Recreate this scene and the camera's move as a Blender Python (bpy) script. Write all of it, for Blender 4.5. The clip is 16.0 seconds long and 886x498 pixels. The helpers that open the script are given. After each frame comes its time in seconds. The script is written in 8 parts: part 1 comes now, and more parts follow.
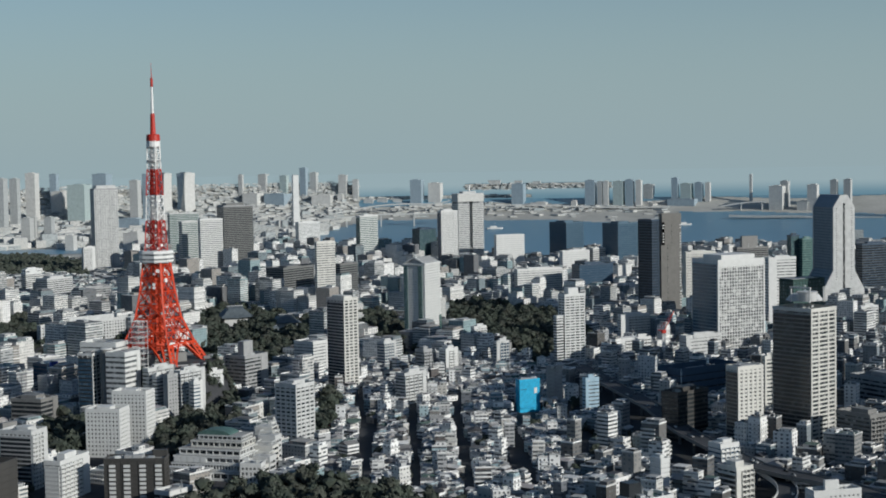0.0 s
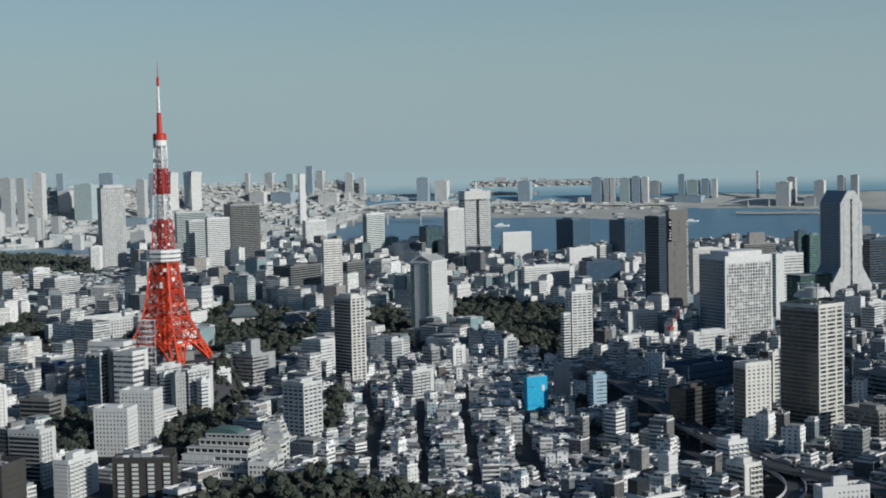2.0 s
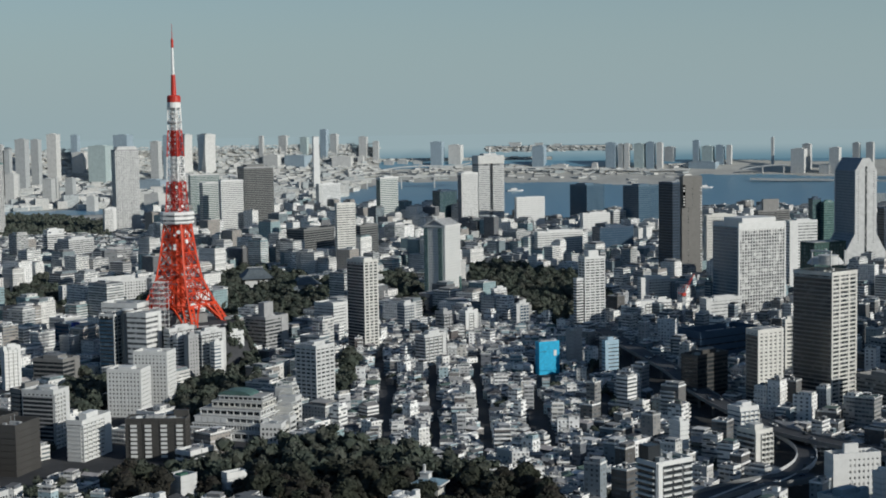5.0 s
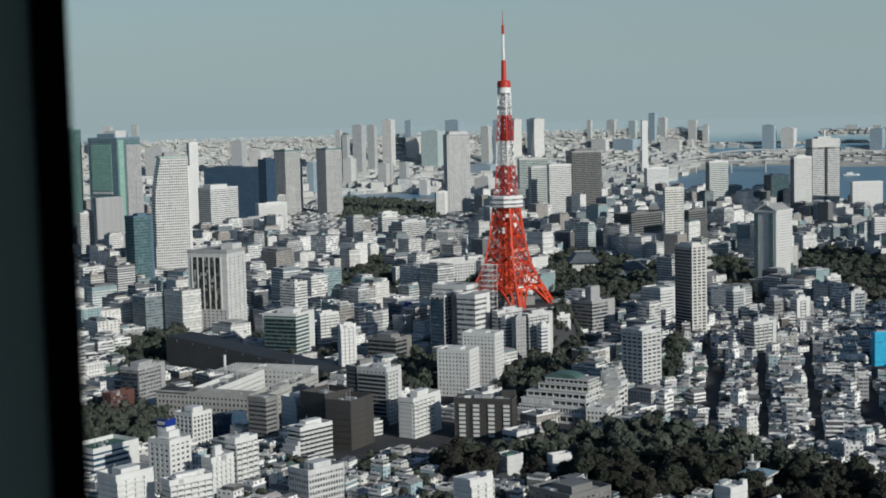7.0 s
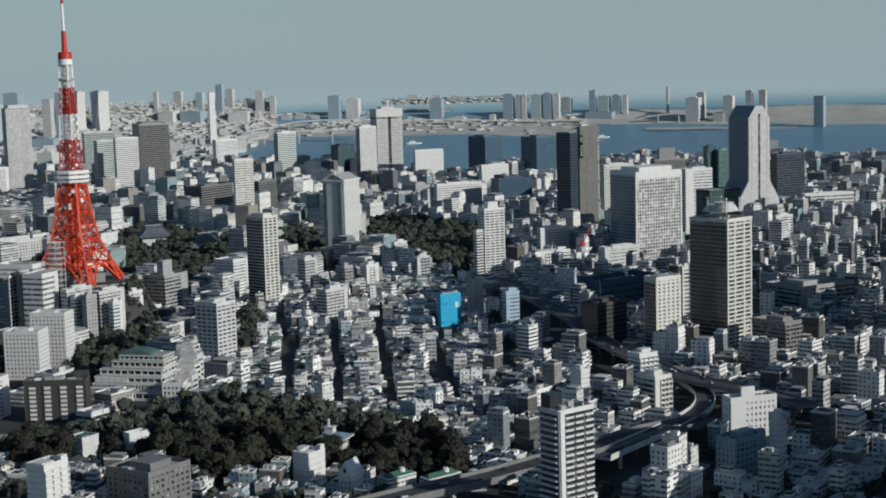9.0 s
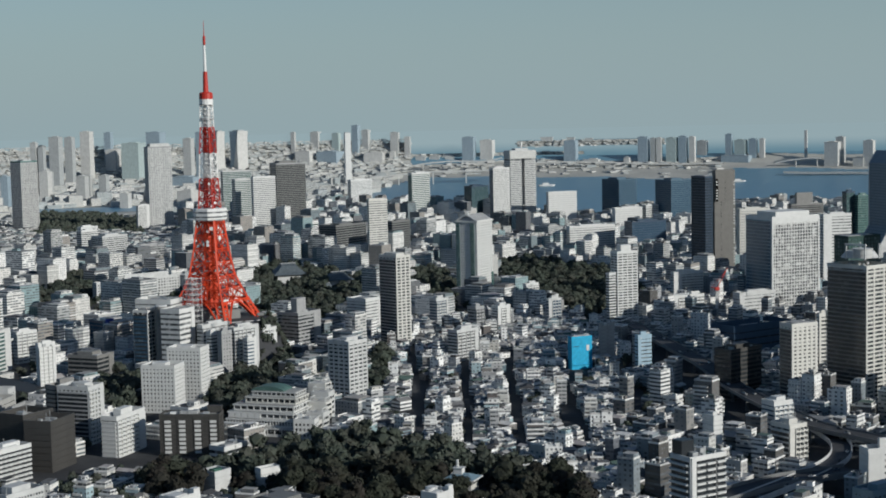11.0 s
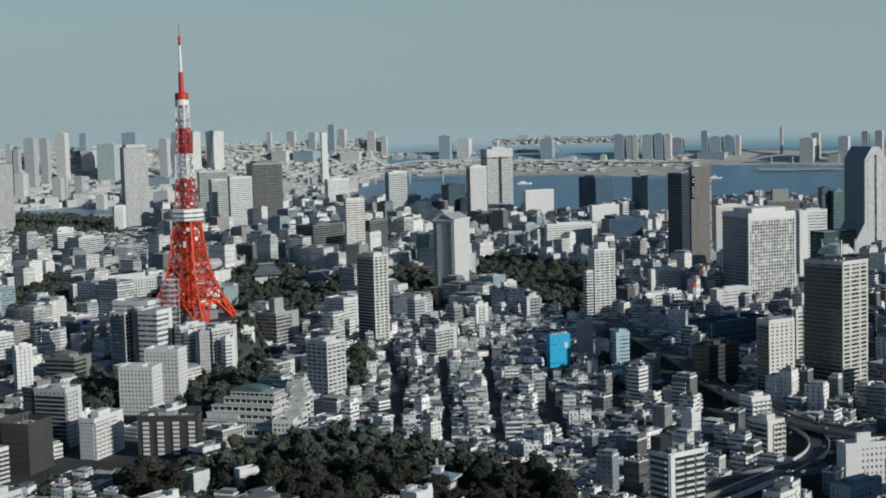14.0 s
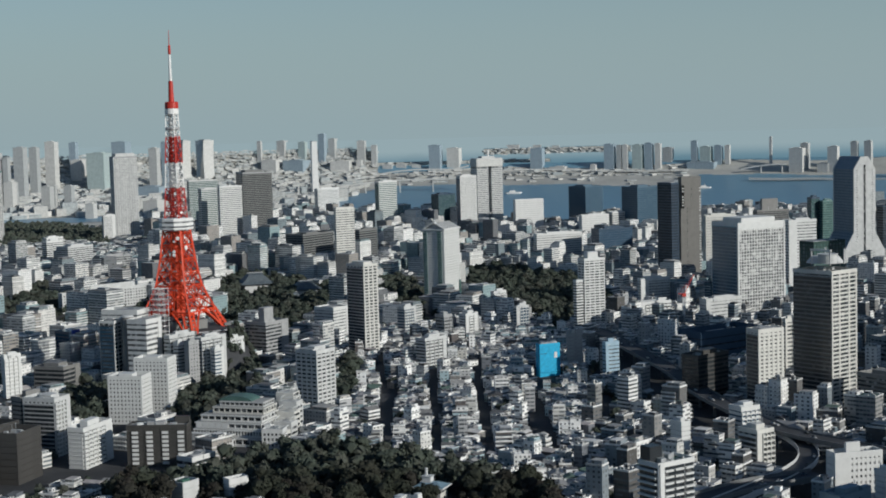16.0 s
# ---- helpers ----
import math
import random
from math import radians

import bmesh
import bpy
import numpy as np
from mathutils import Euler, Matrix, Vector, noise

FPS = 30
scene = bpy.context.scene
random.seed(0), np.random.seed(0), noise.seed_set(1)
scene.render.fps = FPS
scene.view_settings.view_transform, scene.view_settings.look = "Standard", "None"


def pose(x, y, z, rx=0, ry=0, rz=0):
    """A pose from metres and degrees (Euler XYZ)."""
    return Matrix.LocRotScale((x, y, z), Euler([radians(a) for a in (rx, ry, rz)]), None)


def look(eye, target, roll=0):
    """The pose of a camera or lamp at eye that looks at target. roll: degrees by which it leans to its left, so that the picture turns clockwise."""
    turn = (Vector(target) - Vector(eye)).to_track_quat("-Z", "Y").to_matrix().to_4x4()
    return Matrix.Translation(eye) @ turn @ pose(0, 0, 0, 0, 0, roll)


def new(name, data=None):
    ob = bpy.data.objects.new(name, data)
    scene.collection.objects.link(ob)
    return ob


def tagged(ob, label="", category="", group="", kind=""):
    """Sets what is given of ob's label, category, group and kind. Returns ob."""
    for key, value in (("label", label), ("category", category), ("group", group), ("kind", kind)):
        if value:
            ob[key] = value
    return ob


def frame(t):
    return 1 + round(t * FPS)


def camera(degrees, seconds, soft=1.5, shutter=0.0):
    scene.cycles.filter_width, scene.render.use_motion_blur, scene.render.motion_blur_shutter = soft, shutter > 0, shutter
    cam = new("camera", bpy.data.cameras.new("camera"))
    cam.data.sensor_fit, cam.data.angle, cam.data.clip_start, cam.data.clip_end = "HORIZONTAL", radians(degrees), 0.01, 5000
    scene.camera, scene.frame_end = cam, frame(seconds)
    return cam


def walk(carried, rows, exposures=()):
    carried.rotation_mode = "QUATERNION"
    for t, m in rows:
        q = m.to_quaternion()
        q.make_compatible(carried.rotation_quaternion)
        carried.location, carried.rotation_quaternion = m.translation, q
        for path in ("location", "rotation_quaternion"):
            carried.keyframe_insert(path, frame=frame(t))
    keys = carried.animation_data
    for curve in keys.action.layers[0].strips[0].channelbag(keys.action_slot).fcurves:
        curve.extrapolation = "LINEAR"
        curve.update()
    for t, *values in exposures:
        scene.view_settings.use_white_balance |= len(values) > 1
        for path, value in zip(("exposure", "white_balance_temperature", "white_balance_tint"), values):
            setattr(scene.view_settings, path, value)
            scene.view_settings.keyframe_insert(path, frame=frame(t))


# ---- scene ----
# The eye stands high in an observation deck; +y is the line of sight at the end of the shot.
EYE = 238.0
cam = camera(32.5, 16.0, soft=1.86)
cam.data.dof.use_dof, cam.data.dof.focus_distance, cam.data.dof.aperture_fstop = True, 1500.0, 8.0
ROWS = [
    (0.0, -0.692, -3.504, 0.994),
    (0.5, -1.020, -1.712, 1.126),
    (1, -0.583, -0.248, 1.306),
    (1.5, -0.454, -1.334, 1.272),
    (2, -0.450, -3.583, 1.277),
    (2.5, -0.542, -3.764, 1.397),
    (3, -0.748, -3.888, 1.583),
    (3.2, -0.808, -3.954, 1.513),
    (4.0, -1.280, -4.250, 1.320),
    (4.6, -1.180, -4.640, 1.050),
    (5.0, 0.080, -4.920, 0.850),
    (5.3, 1.791, -5.063, 0.784),
    (5.5, 3.328, -5.087, 1.039),
    (6, 7.364, -4.822, 0.903),
    (6.5, 10.065, -5.049, 1.077),
    (7, 12.372, -5.278, 1.371),
    (7.5, 11.142, -5.709, 1.208),
    (8, 5.041, -6.338, 1.500),
    (8.5, 0.018, -6.741, 1.666),
    (8.7, -2.034, -6.806, 1.623),
    (9.0, -3.780, -6.760, 1.590),
    (9.3, -4.100, -6.620, 1.550),
    (9.8, -2.750, -6.180, 1.450),
    (10.3, -0.150, -5.680, 1.360),
    (10.8, 1.287, -5.310, 1.292),
    (11, 1.260, -5.078, 1.213),
    (11.5, 0.795, -4.655, 1.091),
    (12, 0.437, -4.762, 1.151),
    (12.5, 0.533, -4.829, 1.015),
    (13, 0.595, -4.850, 1.100),
    (13.5, 0.549, -5.030, 1.421),
    (14, 0.377, -5.140, 1.579),
    (14.5, 0.445, -5.101, 1.421),
    (15, 0.545, -4.945, 1.497),
    (15.5, 0.329, -4.673, 1.641),
    (16, 0.000, -4.800, 1.500),
]
walk(cam, [(t, pose(0, 0, EYE, 90 + pitch, roll, yaw)) for t, yaw, pitch, roll in ROWS],
     exposures=[(0.0, 0.0, 6470, 7), (1.0, 0.06, 6350, 7), (1.5, 0.05, 6350, 7), (2.5, 0.0, 6470, 7), (7.0, -0.03, 6570, 7), (8.5, -0.05, 6540, 7), (16.0, -0.05, 6500, 7)])

# ---- light: a low winter sun from behind on one side, and a hazy sky ----
SUN_AZ, SUN_EL = 124.0, 20.0
world = bpy.data.worlds.new("sky")
scene.world = world
world.use_nodes = True
wn = world.node_tree
sky = wn.nodes.new("ShaderNodeTexSky")
sky.sky_type, sky.sun_disc = "NISHITA", False
sky.sun_elevation, sky.sun_rotation = radians(SUN_EL), radians(SUN_AZ)
sky.altitude, sky.air_density, sky.dust_density, sky.ozone_density = 250, 1.0, 0.6, 3.0
wn.nodes["Background"].inputs["Strength"].default_value = 0.092
# haze: the same all round, thick at the horizon and thin overhead
wco, wsep, wmap, wmix = (wn.nodes.new(k) for k in ("ShaderNodeTexCoord", "ShaderNodeSeparateXYZ", "ShaderNodeMapRange", "ShaderNodeMix"))
wmap.interpolation_type = "SMOOTHSTEP"
wmap.inputs["From Min"].default_value, wmap.inputs["From Max"].default_value = -0.02, 0.23
wmap.inputs["To Min"].default_value, wmap.inputs["To Max"].default_value = 0.95, 0.0
wmix.data_type = "RGBA"
wmix.inputs["B"].default_value = (3.28, 4.28, 4.72, 1)
wn.links.new(wco.outputs["Generated"], wsep.inputs["Vector"])
wn.links.new(wsep.outputs["Z"], wmap.inputs["Value"])
wn.links.new(wmap.outputs["Result"], wmix.inputs["Factor"])
thin = wn.nodes.new("ShaderNodeVectorMath")
thin.operation = "MULTIPLY"
thin.inputs[1].default_value = (0.70, 0.765, 0.79)
wn.links.new(sky.outputs["Color"], thin.inputs[0])
wn.links.new(thin.outputs["Vector"], wmix.inputs["A"])
wn.links.new(wmix.outputs["Result"], wn.nodes["Background"].inputs["Color"])
sun = new("sun", bpy.data.lights.new("sun", "SUN"))
sun.data.energy, sun.data.angle, sun.data.color = 3.6, radians(0.6), (1.0, 0.975, 0.93)
sun_way = Vector((math.sin(radians(SUN_AZ)) * math.cos(radians(SUN_EL)), math.cos(radians(SUN_AZ)) * math.cos(radians(SUN_EL)), math.sin(radians(SUN_EL))))
sun.matrix_world = look((0, 0, 600), Vector((0, 0, 600)) - sun_way)


# ---- materials ----
def nodes_of(m):
    m.use_nodes = True
    t = m.node_tree
    return t, t.nodes["Principled BSDF"], t.links


def paint(name, colour, rough=0.7, metal=0.0, vary=0.12, size=0.15, bump=0.0, spec=0.4, tint=0.0):
    """A surface with large stains and fine grain, in metres; tint: how far single pieces differ."""
    m = bpy.data.materials.new(name)
    t, b, link = nodes_of(m)
    co = t.nodes.new("ShaderNodeTexCoord")
    big = t.nodes.new("ShaderNodeTexNoise")
    big.inputs["Scale"].default_value, big.inputs["Detail"].default_value = size, 4
    fine = t.nodes.new("ShaderNodeTexNoise")
    fine.inputs["Scale"].default_value, fine.inputs["Detail"].default_value = size * 9, 3
    add = t.nodes.new("ShaderNodeMath")
    add.operation = "MULTIPLY_ADD"
    link.new(co.outputs["Object"], big.inputs["Vector"])
    link.new(co.outputs["Object"], fine.inputs["Vector"])
    link.new(fine.outputs["Fac"], add.inputs[0])
    add.inputs[1].default_value = 0.4
    link.new(big.outputs["Fac"], add.inputs[2])
    rnd = t.nodes.new("ShaderNodeObjectInfo")
    mix2 = t.nodes.new("ShaderNodeMath")
    mix2.operation = "MULTIPLY_ADD"
    link.new(rnd.outputs["Random"], mix2.inputs[0])
    mix2.inputs[1].default_value = tint
    link.new(add.outputs[0], mix2.inputs[2])
    ramp = t.nodes.new("ShaderNodeMapRange")
    ramp.inputs["From Min"].default_value, ramp.inputs["From Max"].default_value = 0.45, 0.95 + tint
    ramp.inputs["To Min"].default_value, ramp.inputs["To Max"].default_value = 1 - vary, 1 + vary
    link.new(mix2.outputs[0], ramp.inputs["Value"])
    scale = t.nodes.new("ShaderNodeVectorMath")
    scale.operation = "SCALE"
    scale.inputs[0].default_value = colour
    link.new(ramp.outputs["Result"], scale.inputs["Scale"])
    link.new(scale.outputs["Vector"], b.inputs["Base Color"])
    b.inputs["Roughness"].default_value, b.inputs["Metallic"].default_value = rough, metal
    b.inputs["Specular IOR Level"].default_value = spec
    if bump:
        bm_ = t.nodes.new("ShaderNodeBump")
        bm_.inputs["Strength"].default_value, bm_.inputs["Distance"].default_value = bump, 0.3
        link.new(fine.outputs["Fac"], bm_.inputs["Height"])
        link.new(bm_.outputs["Normal"], b.inputs["Normal"])
    return m


WHITE = paint("white_paint", (0.60, 0.597, 0.58), 0.6, vary=0.08)
CREAM = paint("cream_tile", (0.57, 0.555, 0.515), 0.6)
PALE = paint("pale_concrete", (0.50, 0.50, 0.49), 0.75, vary=0.15)
GREY = paint("grey_concrete", (0.32, 0.32, 0.32), 0.8, vary=0.18)
TAUPE = paint("taupe_tile", (0.20, 0.195, 0.187), 0.6, vary=0.15)
TAUPE_DARK = paint("dark_slate_cladding", (0.032, 0.034, 0.037), 0.6, vary=0.2, size=0.05)
DARK_TILE = paint("dark_grey_tile", (0.058, 0.055, 0.052), 0.5, vary=0.15)
SCHOOL_WALL = paint("weathered_grey_stucco", (0.36, 0.353, 0.335), 0.75, vary=0.18)
TAUPE_WALL = paint("taupe_stone", (0.135, 0.129, 0.119), 0.6, vary=0.12)
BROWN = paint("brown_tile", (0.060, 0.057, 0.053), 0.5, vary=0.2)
DARK = paint("dark_steel", (0.035, 0.04, 0.045), 0.35, metal=0.3, vary=0.2)
NAVY = paint("navy_panel", (0.04, 0.065, 0.10), 0.35, vary=0.15)
TEAL = paint("teal_panel", (0.10, 0.19, 0.18), 0.4, vary=0.12)
NET = paint("dark_green_netting", (0.02, 0.05, 0.042), 0.7, vary=0.3)
MINT = paint("mint_panel", (0.30, 0.40, 0.36), 0.5, vary=0.12)
SKYBLUE = paint("light_blue_tile", (0.30, 0.42, 0.50), 0.5)
SLATE_BLUE = paint("slate_blue_roof", (0.16, 0.24, 0.29), 0.6)
BRICK = paint("brick_red_tile", (0.10, 0.045, 0.038), 0.7, vary=0.2)
STONE_DARK = paint("dark_grey_stone", (0.165, 0.165, 0.16), 0.6, vary=0.15)
LONG_SIDE = paint("blue_grey_tower_cladding", (0.15, 0.19, 0.235), 0.55, vary=0.12, spec=0.3)
BAY_BLUE = paint("blue_grey_cladding", (0.085, 0.14, 0.185), 0.6, vary=0.15, spec=0.25)
SHADE_NAVY = paint("shade_navy", (0.05, 0.085, 0.13), 0.7, vary=0.15, spec=0.15)
TEMPLE_TILE = paint("weathered_temple_tiles", (0.09, 0.108, 0.12), 0.6, vary=0.3, size=0.3, bump=0.3)
SIGN_BLUE = paint("blue_sign_enamel", (0.01, 0.03, 0.20), 0.4, vary=0.08)
SHEET_BLUE = paint("blue_sheeting", (0.008, 0.34, 0.56), 0.6, vary=0.2, size=0.3)


def window_glass(name, dark, blind, share, rough=0.15, cell=(2.6, 2.6, 3.3)):
    """Glass behind which some windows show pale blinds, window by window."""
    m = bpy.data.materials.new(name)
    t, b, link = nodes_of(m)
    co = t.nodes.new("ShaderNodeTexCoord")
    div, flo, wh = t.nodes.new("ShaderNodeVectorMath"), t.nodes.new("ShaderNodeVectorMath"), t.nodes.new("ShaderNodeTexWhiteNoise")
    div.operation, flo.operation = "DIVIDE", "FLOOR"
    div.inputs[1].default_value = cell
    link.new(co.outputs["Object"], div.inputs[0])
    link.new(div.outputs["Vector"], flo.inputs[0])
    inf = t.nodes.new("ShaderNodeObjectInfo")
    off = t.nodes.new("ShaderNodeVectorMath")
    off.operation = "ADD"
    link.new(flo.outputs["Vector"], off.inputs[0])
    link.new(inf.outputs["Random"], off.inputs[1])
    link.new(off.outputs["Vector"], wh.inputs["Vector"])
    mr = t.nodes.new("ShaderNodeMapRange")
    mr.inputs["From Min"].default_value, mr.inputs["From Max"].default_value = 1 - share, 1.0
    link.new(wh.outputs["Value"], mr.inputs["Value"])
    mx = t.nodes.new("ShaderNodeMix")
    mx.data_type = "RGBA"
    mx.inputs["A"].default_value, mx.inputs["B"].default_value = (*dark, 1), (*blind, 1)
    link.new(mr.outputs["Result"], mx.inputs["Factor"])
    link.new(mx.outputs["Result"], b.inputs["Base Color"])
    b.inputs["Roughness"].default_value, b.inputs["Specular IOR Level"].default_value = rough, 0.5
    return m


GLASS = window_glass("dark_window_glass", (0.03, 0.036, 0.04), (0.35, 0.35, 0.34), 0.4)
GLASS_PLAIN = window_glass("plain_dark_glass", (0.028, 0.033, 0.037), (0.12, 0.12, 0.12), 0.15)
GLASS_BLUE = window_glass("blue_window_glass", (0.035, 0.075, 0.12), (0.08, 0.13, 0.18), 0.3)
GLASS_GREEN = window_glass("green_window_glass", (0.06, 0.112, 0.105), (0.15, 0.21, 0.20), 0.4)
MINT_GLASS = window_glass("mint_window_glass", (0.22, 0.38, 0.32), (0.30, 0.47, 0.40), 0.4)
GRID_GLASS = window_glass("blinded_office_glass", (0.045, 0.05, 0.055), (0.56, 0.555, 0.54), 0.42, 0.3, (60.0, 4.2, 3.9))
PALE_GLASS = window_glass("pale_curtained_glass", (0.24, 0.27, 0.27), (0.5, 0.5, 0.49), 0.5, 0.3)
GLASS_GREY = window_glass("grey_window_glass", (0.09, 0.098, 0.102), (0.38, 0.38, 0.375), 0.5, 0.3)
ROOF = paint("grey_roof_membrane", (0.31, 0.305, 0.29), 0.85, vary=0.25, size=0.08, tint=0.3)
ROOF_GREEN = paint("green_roof_paint", (0.045, 0.12, 0.085), 0.7, vary=0.2)
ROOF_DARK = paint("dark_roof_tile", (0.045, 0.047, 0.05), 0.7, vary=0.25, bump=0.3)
COPPER = paint("verdigris_copper", (0.075, 0.14, 0.125), 0.6, vary=0.2)
PLANT_METAL = paint("galvanised_plant", (0.45, 0.46, 0.46), 0.5, metal=0.4, vary=0.25, tint=0.4)
ORANGE = paint("international_orange_steel", (0.60, 0.052, 0.014), 0.5, vary=0.15, size=0.1)
RED = paint("red_steel", (0.45, 0.03, 0.018), 0.5, vary=0.15, size=0.1)
STEEL_WHITE = paint("white_steel", (0.74, 0.73, 0.71), 0.5, vary=0.08)
ASPHALT = paint("asphalt", (0.055, 0.056, 0.06), 0.85, vary=0.3, size=0.05)
CONCRETE = paint("viaduct_concrete", (0.17, 0.172, 0.172), 0.8, vary=0.2, size=0.1)
BARK = paint("bark", (0.09, 0.065, 0.045), 0.9, vary=0.3, size=1.5)


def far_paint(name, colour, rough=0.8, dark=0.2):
    """Walls of distant towers, in colours paled for haze: strips of windows and storeys, by the wall's own metres."""
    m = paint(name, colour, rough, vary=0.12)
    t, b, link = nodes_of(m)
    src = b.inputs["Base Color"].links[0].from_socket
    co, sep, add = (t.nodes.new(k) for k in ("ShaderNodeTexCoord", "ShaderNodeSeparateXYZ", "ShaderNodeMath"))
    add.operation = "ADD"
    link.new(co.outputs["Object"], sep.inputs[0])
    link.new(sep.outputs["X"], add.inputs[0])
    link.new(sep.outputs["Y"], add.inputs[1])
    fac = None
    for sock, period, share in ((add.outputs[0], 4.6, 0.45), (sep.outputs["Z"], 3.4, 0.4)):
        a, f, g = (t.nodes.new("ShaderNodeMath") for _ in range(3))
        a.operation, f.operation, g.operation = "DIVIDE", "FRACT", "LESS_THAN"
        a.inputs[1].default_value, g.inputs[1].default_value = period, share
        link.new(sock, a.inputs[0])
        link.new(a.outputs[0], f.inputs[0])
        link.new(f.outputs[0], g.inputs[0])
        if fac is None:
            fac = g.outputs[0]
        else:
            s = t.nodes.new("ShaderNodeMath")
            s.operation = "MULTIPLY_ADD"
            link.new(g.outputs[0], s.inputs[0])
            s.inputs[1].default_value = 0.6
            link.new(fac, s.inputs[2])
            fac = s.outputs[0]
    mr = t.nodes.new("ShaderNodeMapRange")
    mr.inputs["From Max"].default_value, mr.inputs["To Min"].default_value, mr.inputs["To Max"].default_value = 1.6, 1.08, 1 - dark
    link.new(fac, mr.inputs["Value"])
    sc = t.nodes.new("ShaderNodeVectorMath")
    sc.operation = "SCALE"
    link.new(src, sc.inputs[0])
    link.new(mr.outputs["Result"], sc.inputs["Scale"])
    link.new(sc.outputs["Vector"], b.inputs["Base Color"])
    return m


# tower colours paled and blued: haze is put into the paint
FAR_WHITE = far_paint("hazed_white_concrete", (0.52, 0.515, 0.495), dark=0.14)
FAR_PALE = far_paint("hazed_pale_concrete", (0.46, 0.465, 0.455), dark=0.3)
FAR_GREY = far_paint("hazed_grey_concrete", (0.40, 0.415, 0.415), dark=0.3)
FAR_BLUE = far_paint("hazed_blue_glass", (0.29, 0.36, 0.41), 0.5, dark=0.2)
FAR_MINT = far_paint("hazed_mint_panel", (0.38, 0.455, 0.45), dark=0.25)
PANEL = paint("dark_green_grey_panel", (0.105, 0.165, 0.158), 0.6, vary=0.1)
BLACK = paint("black_gasket", (0.002, 0.002, 0.002), 0.9, vary=0.1, spec=0.02)


def leaf_paint(name, dark, light):
    m = bpy.data.materials.new(name)
    t, b, link = nodes_of(m)
    geo = t.nodes.new("ShaderNodeNewGeometry")
    inf = t.nodes.new("ShaderNodeObjectInfo")
    nz = t.nodes.new("ShaderNodeTexNoise")
    nz.inputs["Scale"].default_value, nz.inputs["Detail"].default_value = 1.1, 6
    link.new(geo.outputs["Position"], nz.inputs["Vector"])
    a = t.nodes.new("ShaderNodeMath")
    a.operation = "ADD"
    link.new(geo.outputs["Random Per Island"], a.inputs[0])
    link.new(inf.outputs["Random"], a.inputs[1])
    a2 = t.nodes.new("ShaderNodeMath")
    a2.operation = "ADD"
    link.new(a.outputs[0], a2.inputs[0])
    link.new(nz.outputs["Fac"], a2.inputs[1])
    mr = t.nodes.new("ShaderNodeMapRange")
    mr.inputs["From Min"].default_value, mr.inputs["From Max"].default_value = 0.5, 2.3
    link.new(a2.outputs[0], mr.inputs["Value"])
    mx = t.nodes.new("ShaderNodeMix")
    mx.data_type = "RGBA"
    mx.inputs["A"].default_value, mx.inputs["B"].default_value = (*dark, 1), (*light, 1)
    link.new(mr.outputs["Result"], mx.inputs["Factor"])
    broad, bare, dry = t.nodes.new("ShaderNodeTexNoise"), t.nodes.new("ShaderNodeMapRange"), t.nodes.new("ShaderNodeMix")
    broad.inputs["Scale"].default_value, broad.inputs["Detail"].default_value = 0.05, 2      # whole trees that stand bare in winter
    link.new(geo.outputs["Position"], broad.inputs["Vector"])
    bare.inputs["From Min"].default_value, bare.inputs["From Max"].default_value = 0.46, 0.64
    link.new(broad.outputs["Fac"], bare.inputs["Value"])
    dry.data_type = "RGBA"
    dry.inputs["B"].default_value = (light[0] * 0.98, light[1] * 0.88, light[2] * 0.93, 1)
    link.new(bare.outputs["Result"], dry.inputs["Factor"])
    link.new(mx.outputs["Result"], dry.inputs["A"])
    link.new(dry.outputs["Result"], b.inputs["Base Color"])
    b.inputs["Roughness"].default_value, b.inputs["Specular IOR Level"].default_value = 0.85, 0.1
    bp = t.nodes.new("ShaderNodeBump")
    bp.inputs["Strength"].default_value, bp.inputs["Distance"].default_value = 0.3, 0.4
    fine = t.nodes.new("ShaderNodeTexNoise")
    fine.inputs["Scale"].default_value, fine.inputs["Detail"].default_value = 1.6, 4
    link.new(geo.outputs["Position"], fine.inputs["Vector"])
    link.new(fine.outputs["Fac"], bp.inputs["Height"])
    link.new(bp.outputs["Normal"], b.inputs["Normal"])
    return m


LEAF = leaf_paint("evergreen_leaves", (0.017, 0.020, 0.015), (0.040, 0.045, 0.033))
# the same leaves made paler, with haze painted into the colour
LEAF_FAR = leaf_paint("haze_paled_leaves", (0.033, 0.042, 0.036), (0.074, 0.087, 0.068))
LEAF_BROWN = leaf_paint("winter_leaves", (0.017, 0.0165, 0.014), (0.040, 0.039, 0.032))


